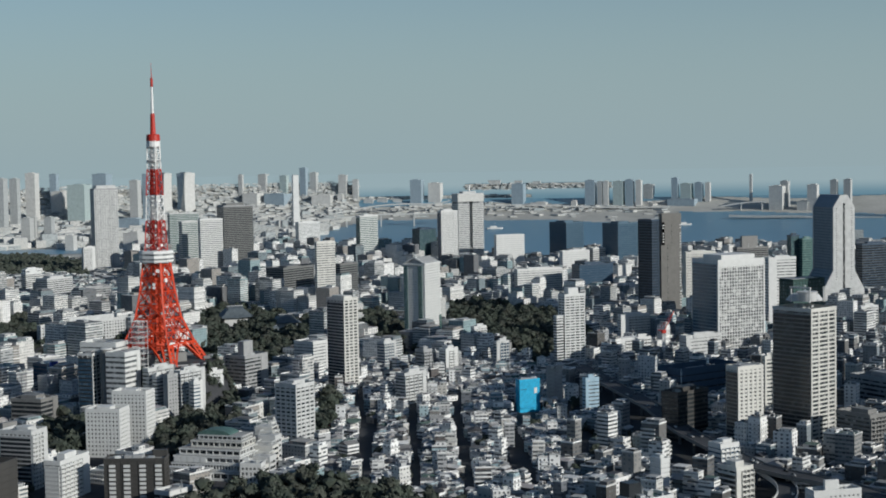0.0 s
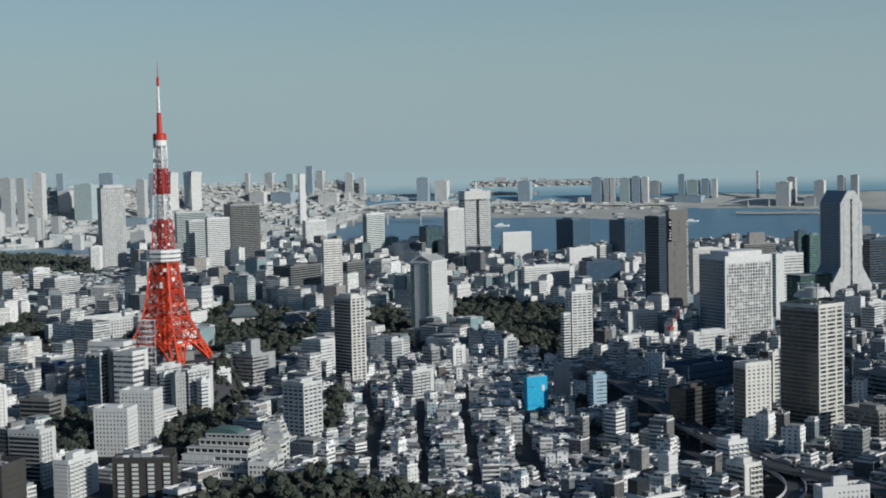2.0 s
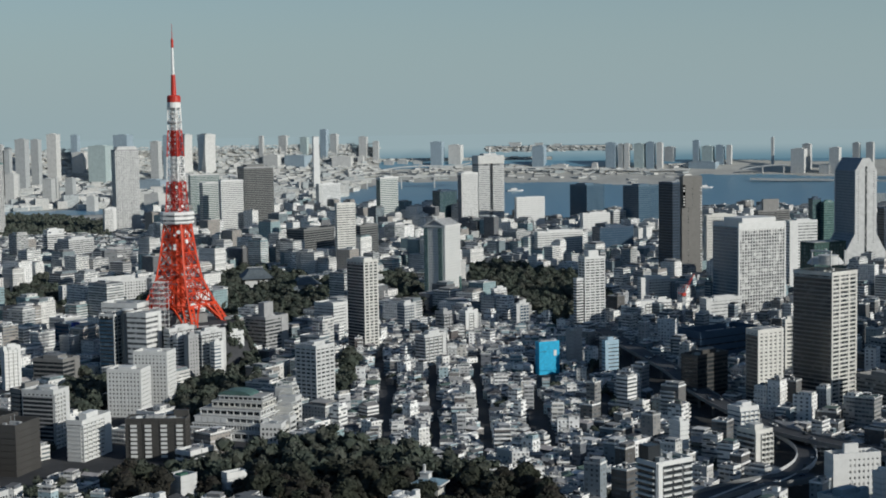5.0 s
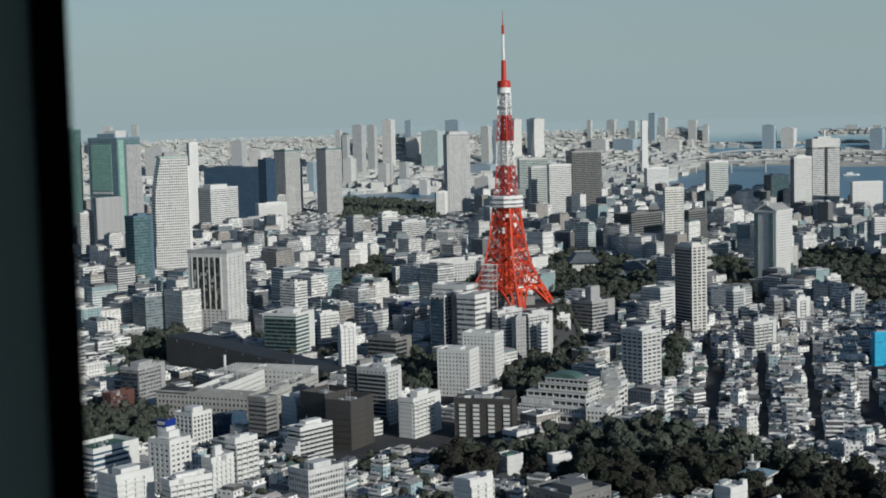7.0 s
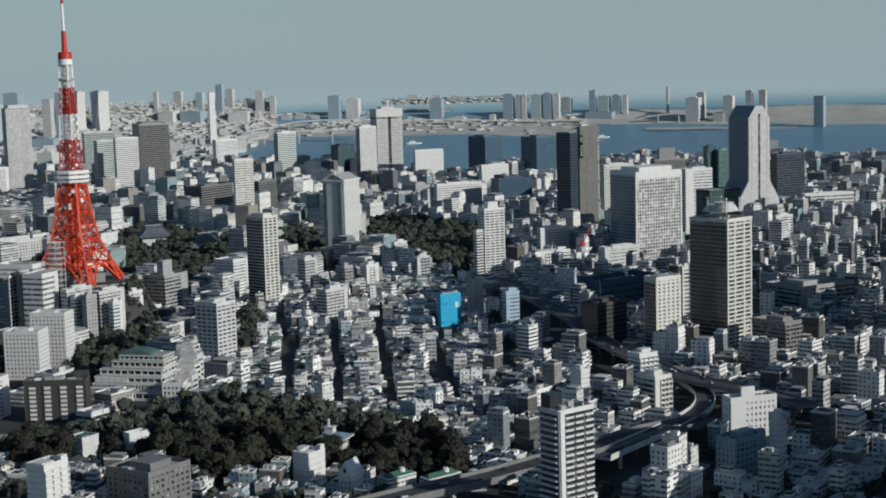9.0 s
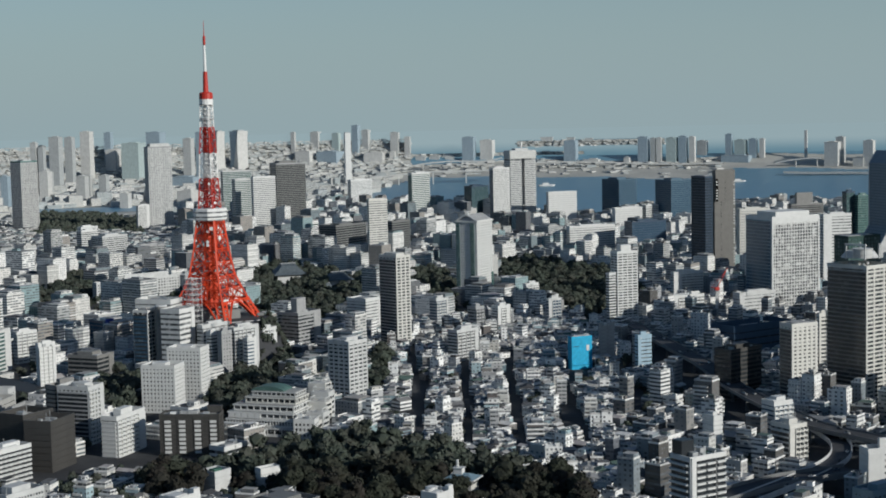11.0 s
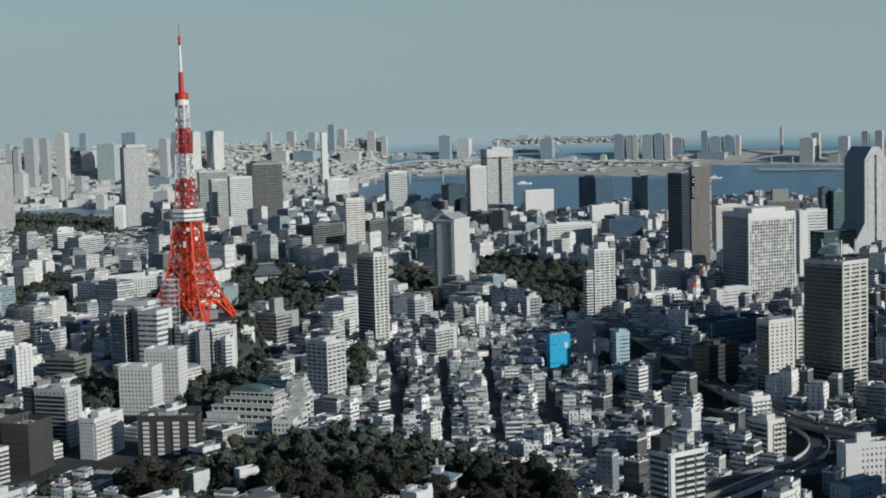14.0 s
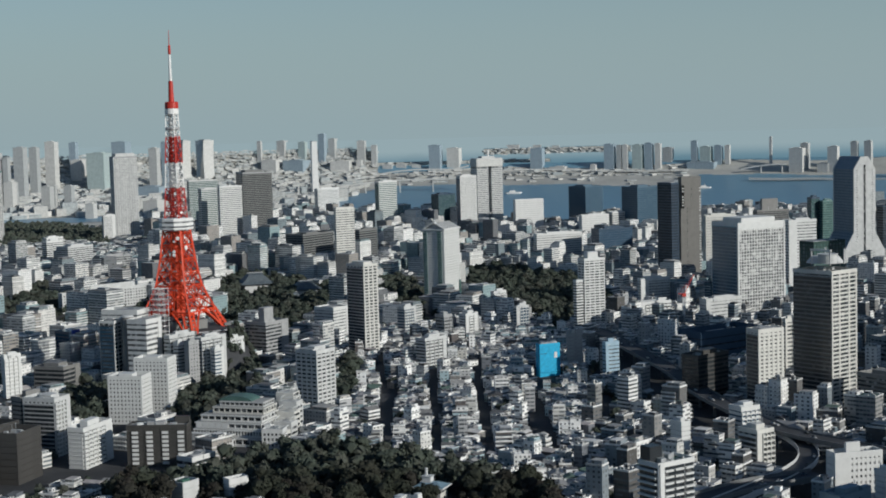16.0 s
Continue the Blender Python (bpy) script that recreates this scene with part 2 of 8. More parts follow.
def city_wall(name, palette, pane=(0.10, 0.11, 0.12)):
    """Walls of small far houses: colour by house, rows of windows by the wall's own metres."""
    m = bpy.data.materials.new(name)
    t, b, link = nodes_of(m)

    def math_(op, a, c=None, d=None):
        n = t.nodes.new("ShaderNodeMath")
        n.operation = op
        for i, v in enumerate((a, c, d)):
            if v is None:
                continue
            if isinstance(v, (int, float)):
                n.inputs[i].default_value = v
            else:
                link.new(v, n.inputs[i])
        return n.outputs[0]
    geo = t.nodes.new("ShaderNodeNewGeometry")
    inf = t.nodes.new("ShaderNodeObjectInfo")
    rnd = math_("FRACT", math_("MULTIPLY_ADD", inf.outputs["Random"], 7.13, geo.outputs["Random Per Island"]))
    uv = t.nodes.new("ShaderNodeUVMap")
    uv.uv_map = "metres"
    sep = t.nodes.new("ShaderNodeSeparateXYZ")
    link.new(uv.outputs["UV"], sep.inputs["Vector"])
    r2 = math_("FRACT", math_("MULTIPLY", rnd, 17.31))
    r3 = math_("FRACT", math_("MULTIPLY", rnd, 53.77))
    bay = math_("MULTIPLY_ADD", r2, 2.2, 2.4)
    u = math_("DIVIDE", sep.outputs["X"], bay)
    v = math_("DIVIDE", sep.outputs["Y"], 3.1)
    fu, fv = math_("FRACT", u), math_("FRACT", v)
    wide = math_("MULTIPLY_ADD", math_("GREATER_THAN", r3, 0.6), 0.24, 0.2)      # half width of a window in its bay
    r4 = math_("FRACT", math_("MULTIPLY", rnd, 91.13))
    wide = math_("ADD", wide, math_("MULTIPLY", math_("GREATER_THAN", r4, 0.84), 0.3))            # some walls have ribbon windows
    in_u = math_("LESS_THAN", math_("ABSOLUTE", math_("SUBTRACT", fu, 0.5)), wide)
    in_v = math_("LESS_THAN", math_("ABSOLUTE", math_("SUBTRACT", fv, 0.55)), 0.23)
    win = math_("MULTIPLY", in_u, in_v)
    cell = t.nodes.new("ShaderNodeCombineXYZ")
    link.new(math_("FLOOR", u), cell.inputs["X"])
    link.new(math_("FLOOR", v), cell.inputs["Y"])
    link.new(rnd, cell.inputs["Z"])
    wh = t.nodes.new("ShaderNodeTexWhiteNoise")
    link.new(cell.outputs["Vector"], wh.inputs["Vector"])
    win = math_("MULTIPLY", win, math_("LESS_THAN", wh.outputs["Value"], 0.86))
    ramp = t.nodes.new("ShaderNodeValToRGB")
    ramp.color_ramp.interpolation = "CONSTANT"
    els = ramp.color_ramp.elements
    while len(els) > 1:
        els.remove(els[0])
    for i, c in enumerate(palette):
        e = els[0] if i == 0 else els.new(i / len(palette))
        e.position, e.color = i / len(palette), (*c, 1)
    link.new(rnd, ramp.inputs["Fac"])
    nz = t.nodes.new("ShaderNodeTexNoise")
    nz.inputs["Scale"].default_value, nz.inputs["Detail"].default_value = 0.25, 4
    link.new(geo.outputs["Position"], nz.inputs["Vector"])
    stain = math_("MULTIPLY_ADD", nz.outputs["Fac"], 0.5, 0.72)
    sc = t.nodes.new("ShaderNodeVectorMath")
    sc.operation = "SCALE"
    link.new(ramp.outputs["Color"], sc.inputs[0])
    link.new(stain, sc.inputs["Scale"])
    gl = t.nodes.new("ShaderNodeVectorMath")
    gl.operation = "SCALE"
    gl.inputs[0].default_value = pane
    link.new(math_("MULTIPLY_ADD", wh.outputs["Value"], 1.3, 0.3), gl.inputs["Scale"])
    mx = t.nodes.new("ShaderNodeMix")
    mx.data_type = "RGBA"
    link.new(win, mx.inputs["Factor"])
    link.new(sc.outputs["Vector"], mx.inputs["A"])
    link.new(gl.outputs["Vector"], mx.inputs["B"])
    link.new(mx.outputs["Result"], b.inputs["Base Color"])
    link.new(math_("MULTIPLY_ADD", win, -0.45, 0.75), b.inputs["Roughness"])
    b.inputs["Specular IOR Level"].default_value = 0.35
    return m


def city_roof(name, palette):
    m = bpy.data.materials.new(name)
    t, b, link = nodes_of(m)
    geo = t.nodes.new("ShaderNodeNewGeometry")
    ramp = t.nodes.new("ShaderNodeValToRGB")
    ramp.color_ramp.interpolation = "CONSTANT"
    els = ramp.color_ramp.elements
    while len(els) > 1:
        els.remove(els[0])
    for i, c in enumerate(palette):
        e = els[0] if i == 0 else els.new(i / len(palette))
        e.position, e.color = i / len(palette), (*c, 1)
    fr = t.nodes.new("ShaderNodeMath")
    fr.operation = "MULTIPLY"
    fr.inputs[1].default_value = 29.7
    fr2 = t.nodes.new("ShaderNodeMath")
    fr2.operation = "FRACT"
    inf = t.nodes.new("ShaderNodeObjectInfo")
    fr.operation = "MULTIPLY_ADD"
    link.new(geo.outputs["Random Per Island"], fr.inputs[0])
    link.new(inf.outputs["Random"], fr.inputs[2])
    link.new(fr.outputs[0], fr2.inputs[0])
    link.new(fr2.outputs[0], ramp.inputs["Fac"])
    nz = t.nodes.new("ShaderNodeTexNoise")
    nz.inputs["Scale"].default_value, nz.inputs["Detail"].default_value = 0.22, 5
    link.new(geo.outputs["Position"], nz.inputs["Vector"])
    mr = t.nodes.new("ShaderNodeMapRange")
    mr.inputs["To Min"].default_value, mr.inputs["To Max"].default_value = 0.55, 1.4
    link.new(nz.outputs["Fac"], mr.inputs["Value"])
    sc = t.nodes.new("ShaderNodeVectorMath")
    sc.operation = "SCALE"
    link.new(ramp.outputs["Color"], sc.inputs[0])
    link.new(mr.outputs["Result"], sc.inputs["Scale"])
    link.new(sc.outputs["Vector"], b.inputs["Base Color"])
    b.inputs["Roughness"].default_value = 0.8
    return m


# teal entries in these palettes carry the cast of shaded walls
HOUSE_WALL = city_wall("house_walls", [(0.75, 0.74, 0.71), (0.60, 0.59, 0.56), (0.78, 0.77, 0.75), (0.20, 0.19, 0.18), (0.50, 0.48, 0.44), (0.74, 0.73, 0.71), (0.80, 0.79, 0.77),
                                       (0.12, 0.105, 0.10), (0.42, 0.42, 0.42), (0.77, 0.77, 0.76), (0.16, 0.17, 0.19), (0.66, 0.65, 0.62), (0.33, 0.43, 0.46), (0.80, 0.795, 0.78), (0.70, 0.69, 0.66), (0.22, 0.30, 0.33)])
HOUSE_ROOF = city_roof("house_roofs", [(0.46, 0.445, 0.42), (0.27, 0.265, 0.255), (0.56, 0.545, 0.52), (0.13, 0.13, 0.13), (0.36, 0.35, 0.335), (0.20, 0.195, 0.19),
                                       (0.42, 0.385, 0.37), (0.08, 0.125, 0.105), (0.26, 0.26, 0.26), (0.055, 0.055, 0.06), (0.33, 0.32, 0.305), (0.64, 0.625, 0.60)])
MID_WALL = city_wall("office_quarter_walls", [(0.70, 0.69, 0.665), (0.50, 0.49, 0.47), (0.74, 0.73, 0.71), (0.38, 0.385, 0.38), (0.62, 0.605, 0.575), (0.19, 0.23, 0.245), (0.69, 0.68, 0.655), (0.40, 0.40, 0.39), (0.25, 0.34, 0.35), (0.15, 0.15, 0.155), (0.66, 0.645, 0.62), (0.30, 0.275, 0.25)], (0.115, 0.135, 0.145))
# more dark walls than elsewhere: the shade of these streets is painted in
STREET_WALL = city_wall("shade_darkened_walls", [(0.70, 0.69, 0.66), (0.30, 0.295, 0.285), (0.15, 0.145, 0.14), (0.74, 0.73, 0.71), (0.22, 0.25, 0.27), (0.44, 0.43, 0.41), (0.10, 0.095, 0.09), (0.72, 0.71, 0.69),
                                           (0.34, 0.345, 0.35), (0.18, 0.23, 0.25), (0.55, 0.54, 0.51), (0.24, 0.235, 0.225)])
BALCONY_WALL = city_roof("balcony_parapets", [(0.70, 0.69, 0.66), (0.56, 0.55, 0.53), (0.76, 0.75, 0.73), (0.44, 0.44, 0.43), (0.72, 0.71, 0.69)])
# far walls, panes and roofs lightened to carry haze in their colour
FAR_WALL = city_wall("hazed_house_walls", [(0.50, 0.495, 0.465), (0.56, 0.55, 0.52), (0.44, 0.445, 0.425), (0.62, 0.605, 0.575), (0.38, 0.41, 0.41), (0.53, 0.52, 0.49)], (0.36, 0.38, 0.39))
FAR_ROOF = city_roof("hazed_house_roofs", [(0.44, 0.44, 0.425), (0.38, 0.39, 0.385), (0.50, 0.49, 0.475), (0.34, 0.355, 0.355)])


# ---- mesh helpers ----
def far(dist):
    """Past 3.4 km the distance is drawn together, so that the horizon lies within reach: the distance used for a true one."""
    return dist if dist <= 3400 else 3400 + 1450 * (1 - math.exp(-(dist - 3400) / 1450))


def land(dist):
    """Height of the ground at a true distance from the eye: level near by, seen towards the horizon as the true earth is."""
    return EYE - far(dist) * (EYE / dist + (max(dist, 3400) - 3400) / 1.48e7)


CORNERS = np.array([(-.5, -.5), (.5, -.5), (.5, .5), (-.5, .5)])


def boxes(name, rows, wall, roof=None, parent=None):
    """One mesh of many upright boxes. Rows: x, y, turn in degrees, width, depth, foot, top. Walls carry their own metres as a map."""
    n = len(rows)
    r = np.asarray(rows, dtype=float).reshape(n, 7)
    a = np.radians(r[:, 2])
    c, s = np.cos(a), np.sin(a)
    lx, ly = CORNERS[None, :, 0] * r[:, 3, None], CORNERS[None, :, 1] * r[:, 4, None]
    px, py = r[:, 0, None] + lx * c[:, None] - ly * s[:, None], r[:, 1, None] + lx * s[:, None] + ly * c[:, None]
    low = np.stack([px, py, np.repeat(r[:, 5, None], 4, 1)], 2)
    top = np.stack([px, py, np.repeat(r[:, 6, None], 4, 1)], 2)
    verts = np.concatenate([low, top], 1).reshape(-1, 3)
    quad = np.array([(0, 1, 5, 4), (1, 2, 6, 5), (2, 3, 7, 6), (3, 0, 4, 7), (4, 5, 6, 7)])
    faces = (quad[None] + 8 * np.arange(n)[:, None, None]).reshape(-1, 4)
    me = bpy.data.meshes.new(name)
    me.vertices.add(len(verts))
    me.vertices.foreach_set("co", verts.ravel())
    me.loops.add(faces.size)
    me.loops.foreach_set("vertex_index", faces.ravel())
    me.polygons.add(len(faces))
    me.polygons.foreach_set("loop_start", np.arange(0, faces.size, 4))
    me.polygons.foreach_set("loop_total", np.full(len(faces), 4))
    w, d, h = r[:, 3], r[:, 4], r[:, 6] - r[:, 5]
    o = np.zeros_like(w)
    uv = np.stack([np.stack([np.stack([o, o], 1), np.stack([q, o], 1), np.stack([q, h], 1), np.stack([o, h], 1)], 1) for q in (w, d, w, d)]
                  + [np.stack([np.stack([o, o], 1), np.stack([w, o], 1), np.stack([w, d], 1), np.stack([o, d], 1)], 1)], 1)
    me.uv_layers.new(name="metres").data.foreach_set("uv", uv.ravel())
    me.materials.append(wall)
    if roof:
        me.materials.append(roof)
        me.polygons.foreach_set("material_index", np.tile([0, 0, 0, 0, 1], n))
    me.update()
    me.validate()
    me.shade_flat()
    ob = new(name, me)
    ob.parent = parent
    return ob


def mesh_of(name, verts, faces, material):
    me = bpy.data.meshes.new(name)
    me.from_pydata([tuple(v) for v in verts], [], faces)
    me.materials.append(material)
    me.update()
    return me


def put(name, me, parent, x=0.0, y=0.0, z=0.0, turn=0.0, label="", kind=""):
    """A part: an object of its own on a mesh that others may share."""
    ob = new(name, me)
    ob.parent = parent
    ob.matrix_basis = pose(x, y, z, 0, 0, turn)
    return tagged(ob, label, "", "", kind)


def box_mesh(name, w, d, h, material, bevel=0.0):
    bm = bmesh.new()
    bmesh.ops.create_cube(bm, size=1.0)
    bmesh.ops.scale(bm, vec=(w, d, h), verts=bm.verts)
    bmesh.ops.translate(bm, vec=(0, 0, h / 2), verts=bm.verts)
    if bevel:
        bmesh.ops.bevel(bm, geom=bm.edges[:], offset=bevel, segments=1, affect="EDGES")
    me = bpy.data.meshes.new(name)
    bm.to_mesh(me)
    bm.free()
    me.materials.append(material)
    return me


def ring_mesh(name, w, d, h, thick, material):
    """A band that runs round a block: outer and inner faces, top and underside."""
    v, f = [], []
    for z in (0, h):
        for k in (0, 2 * thick):
            v += [(cx * (w - k), cy * (d - k), z) for cx, cy in CORNERS]
    for i in range(4):
        j = (i + 1) % 4
        f += [(i, j, 8 + j, 8 + i), (4 + j, 4 + i, 12 + i, 12 + j), (8 + i, 8 + j, 12 + j, 12 + i), (j, i, 4 + i, 4 + j)]
    return mesh_of(name, v, f, material)


def thing(name, x, y, z=0.0, turn=0.0, label="", category="", group="", kind=""):
    ob = new(name)
    ob.matrix_basis = pose(x, y, z, 0, 0, turn)
    return tagged(ob, label, category, group, kind)


TAKEN = []      # footprints that the streets of small houses keep clear of: x, y, reach


def block(name, label, x, y, turn, w, d, h, wall, glass, storey=3.6, band=1.5, bay=0.0, pier=0.8, z=0.0, k=1.0, proud=0.35, head=(0.5, 0.5, 5.0),
          roof=None, group="", category="building", crown=None, lobby=0.0, sides="fr", plant=1, front=None, rails=0.0, core=0.0, piers=None):
    """A tall block: a glazed core, a band at every storey, piers at every bay, a parapet, and a plant house on its roof.
    k: the scale by which a far block is drawn together."""
    storey, band, bay, pier, proud = storey * k, band * k, bay * k, pier * k, proud * k
    b = thing(name, x, y, z, turn, label, category, group)
    TAKEN.append((x, y, 0.5 * math.hypot(w, d) * 0.9 + 3))
    put("core", box_mesh("core", w - 2 * proud, d - 2 * proud, h - 0.3 * k, glass), b)
    n = max(2, int((h - lobby) / storey))
    step = (h - lobby) / n
    if band > 0:
        me = ring_mesh("spandrel", w, d, band, proud + 0.1, wall)
        for i in range(n):
            put("spandrel", me, b, 0, 0, lobby + i * step)
    put("parapet", ring_mesh("parapet", w + 0.1 * k, d + 0.1 * k, band + 1.6 * k, proud + 0.3, crown or wall), b, 0, 0, h - 0.6 * k)
    if lobby:
        put("podium", ring_mesh("podium", w + 0.6, d + 0.6, lobby * 0.25, proud + 0.3, wall), b, 0, 0, lobby * 0.75)
    if bay > 0:
        me = box_mesh("pier", pier, proud * 2.2, h, wall)
        for side, length, off in (("f", w, -d / 2), ("b", w, d / 2), ("l", d, -w / 2), ("r", d, w / 2)):
            if side not in sides:
                continue
            m = max(1, round(length / bay))
            for i in range(m + 1):
                p = (i / m - 0.5) * (length - pier)
                q = off - math.copysign(proud * 0.98, off)
                if side in "fb":
                    put("pier", me, b, p, q, 0, 0)
                else:
                    put("pier", me, b, q, p, 0, 90)
    if front:                              # curtain wall on the shaded face, partly darkened for that shade, with slim bands
        put("curtain_wall", box_mesh("curtain_wall", w - 1.6, 0.4, h - 3.5, front[0]), b, 0, -d / 2 - 0.15, 0.5)
        me = box_mesh("curtain_band", w - 1.5, 0.3, 1.1, front[1])
        for i in range(1, n):
            put("curtain_band", me, b, 0, -d / 2 - 0.4, lobby + i * step)
    put("roof_deck", box_mesh("roof_deck", w - 2 * proud - 0.8, d - 2 * proud - 0.8, 0.3 * k, roof or ROOF), b, 0, 0, h - 0.2 * k)
    rng = random.Random(int(abs(x) * 7 + abs(y)))
    if rails:                              # open balconies on the sunny long side: parapets, slab edges and partition walls
        run = d * (1 - core)
        mid = d * core / 2 if x > 0 else -d * core / 2
        me = box_mesh("balcony", 1.3, run, 1.0, wall, 0.04)
        for i in range(n):
            put("balcony", me, b, w / 2 + 0.55, mid, lobby + i * step + 0.1)
        me = box_mesh("partition", 1.15, 0.25, h - 0.6, wall)
        m = max(1, round(run / rails))
        for i in range(m + 1):
            put("partition", me, b, w / 2 + 0.5, mid + (i / m - 0.5) * (run - 0.25), 0)
    if core:                               # a plain wall over the stair and lift shaft, a little proud
        at = -d * (1 - core) / 2 if x > 0 else d * (1 - core) / 2
        put("shaft_wall", box_mesh("shaft_wall", proud * 2 + 0.3, d * core, h + 0.3, wall), b, w / 2 - proud + 0.12, at, 0)
    if piers:                              # piers at given shares of the sunny side
        me = box_mesh("pier", pier, proud * 2.2, h, wall)
        for q in piers:
            put("pier", me, b, w / 2 - proud * 0.98, (q - 0.5) * (d - pier), 0, 90)
    if head:
        hx, hy = (rng.random() - .5) * w * 0.15, (rng.random() - .5) * d * 0.15
        ph = put("plant_house", box_mesh("plant_house", w * head[0], d * head[1], head[2] * k, wall if head[2] > 3 else GREY, 0.2 * k), b, hx, hy, h)
    for i in range(plant):
        s = (1.5 + 2.5 * rng.random()) * k
        put("cooling_unit", box_mesh("cooling_unit", s * 1.6, s, s * 0.8, PLANT_METAL, 0.1 * k), b, (rng.random() - .5) * w * 0.7, (rng.random() - .5) * d * 0.7, h + 0.1 * k)
    if k == 1.0 and plant:
        kit = []
        for i in range(rng.randrange(6, 13)):
            s = rng.uniform(0.7, 2.4)
            kit.append(((rng.random() - .5) * w * 0.84, (rng.random() - .5) * d * 0.84, rng.choice((0, 0, 90, 30)), s * rng.uniform(1, 2.2), s, h + 0.05, h + rng.uniform(0.7, 2.6)))
        for i in range(rng.randrange(0, 3)):
            kit.append(((rng.random() - .5) * w * 0.6, (rng.random() - .5) * d * 0.6, 0, 0.3, 0.3, h, h + rng.uniform(5, 9)))
        tagged(boxes("roof_equipment", kit, PLANT_METAL, PLANT_METAL, b), kind="stuff")
    if k == 1.0 and name == "apartment_block":
        sx = rng.choice((-1, 1))
        if rng.random() < 0.55:
            put("stair_tower", box_mesh("stair_tower", w * 0.24, d * 0.26, h + rng.uniform(3.0, 6.0), wall), b, sx * w * 0.37, d * 0.36, 0)
        if rng.random() < 0.5:
            put("set_back_storey", box_mesh("set_back_storey", w * 0.66, d * 0.5, 3.0, wall), b, -sx * w * 0.1, -d * 0.12, h)
            put("set_back_window", box_mesh("set_back_window", w * 0.60, d * 0.5 + 0.2, 1.4, GLASS), b, -sx * w * 0.1, -d * 0.12, h + 1.0)
    return b


def drum_mesh(r0, r1, h, material, sides=28):
    v = [(r * math.cos(2 * math.pi * i / sides), r * math.sin(2 * math.pi * i / sides), z) for r, z in ((r0, 0), (r1, h)) for i in range(sides)]
    f = [(i, (i + 1) % sides, sides + (i + 1) % sides, sides + i) for i in range(sides)] + [tuple(range(sides, 2 * sides))]
    return mesh_of("drum", v, f, material)


def vault_mesh(w, d, rise, material):
    """A barrel vault along the block's width, arched at its ends."""
    v, f, n = [], [], 14
    for i in range(n + 1):
        a = math.pi * i / n
        for s in (-1, 1):
            v.append((s * w / 2, -math.cos(a) * d / 2, math.sin(a) * rise))
    for i in range(n):
        f.append((2 * i, 2 * i + 1, 2 * i + 3, 2 * i + 2))
    f += [tuple(range(0, 2 * n + 2, 2)), tuple(range(2 * n + 1, 0, -2))]
    return mesh_of("vault", v, f, material)


def bowed_tower(label, x, y, turn, w, d, h, wall, glass, flank):
    """A tower whose one edge bows inwards towards the top, with a plain flank slab on the other."""
    b = thing("office_tower", x, y, 0, turn, label, "building")
    TAKEN.append((x, y, 0.45 * math.hypot(w, d)))

    def edge(s):
        return w * (0.24 * max(0.0, (s - 0.5) / 0.5) ** 2.2 + 0.03 * (1 - s))
    n = int(h / 3.7)
    v, f = [], []
    for i in range(n + 1):
        s = i / n
        v += [(-w / 2 + edge(s) + 0.5, -d / 2 + 0.5, s * h), (w / 2 - 0.5, -d / 2 + 0.5, s * h), (w / 2 - 0.5, d / 2 - 0.5, s * h), (-w / 2 + edge(s) + 0.5, d / 2 - 0.5, s * h)]
    for i in range(n):
        for j in range(4):
            q = (j + 1) % 4
            f.append((i * 4 + j, i * 4 + q, i * 4 + 4 + q, i * 4 + 4 + j))
    f.append(tuple(range(n * 4, n * 4 + 4)))
    put("core", mesh_of("core", v, f, glass), b)
    for i in range(n):
        e = edge(i / n)
        put("spandrel", ring_mesh("spandrel", w - e, d, 1.5, 0.7, wall), b, e / 2, 0, i * h / n)
    for side, length in (("f", w), ("r", d)):
        m = round(length / 3.2)
        for i in range(m + 1):
            p = (i / m - 0.5) * (length - 1.1)
            top = h
            if side == "f":
                while top > h * 0.3 and -w / 2 + edge(top / h) > p - 0.5:
                    top -= 3.7
            put("pier", box_mesh("pier", 1.1, 0.8, top, wall), b, *((p, -d / 2 + 0.35) if side == "f" else (w / 2 - 0.35, p)), 0, 0 if side == "f" else 90)
    put("flank_slab", box_mesh("flank_slab", 4.0, d * 0.9, h * 0.93, flank, 0.3), b, w / 2 + 2.0, d * 0.1, 0)
    put("plant_house", box_mesh("plant_house", w * 0.45, d * 0.5, 7, GREY, 0.3), b, w * 0.08, 0, h)
    put("parapet", ring_mesh("parapet", w * 0.8, d, 3.0, 0.6, MINT), b, w * 0.09, 0, h - 1)
    return b


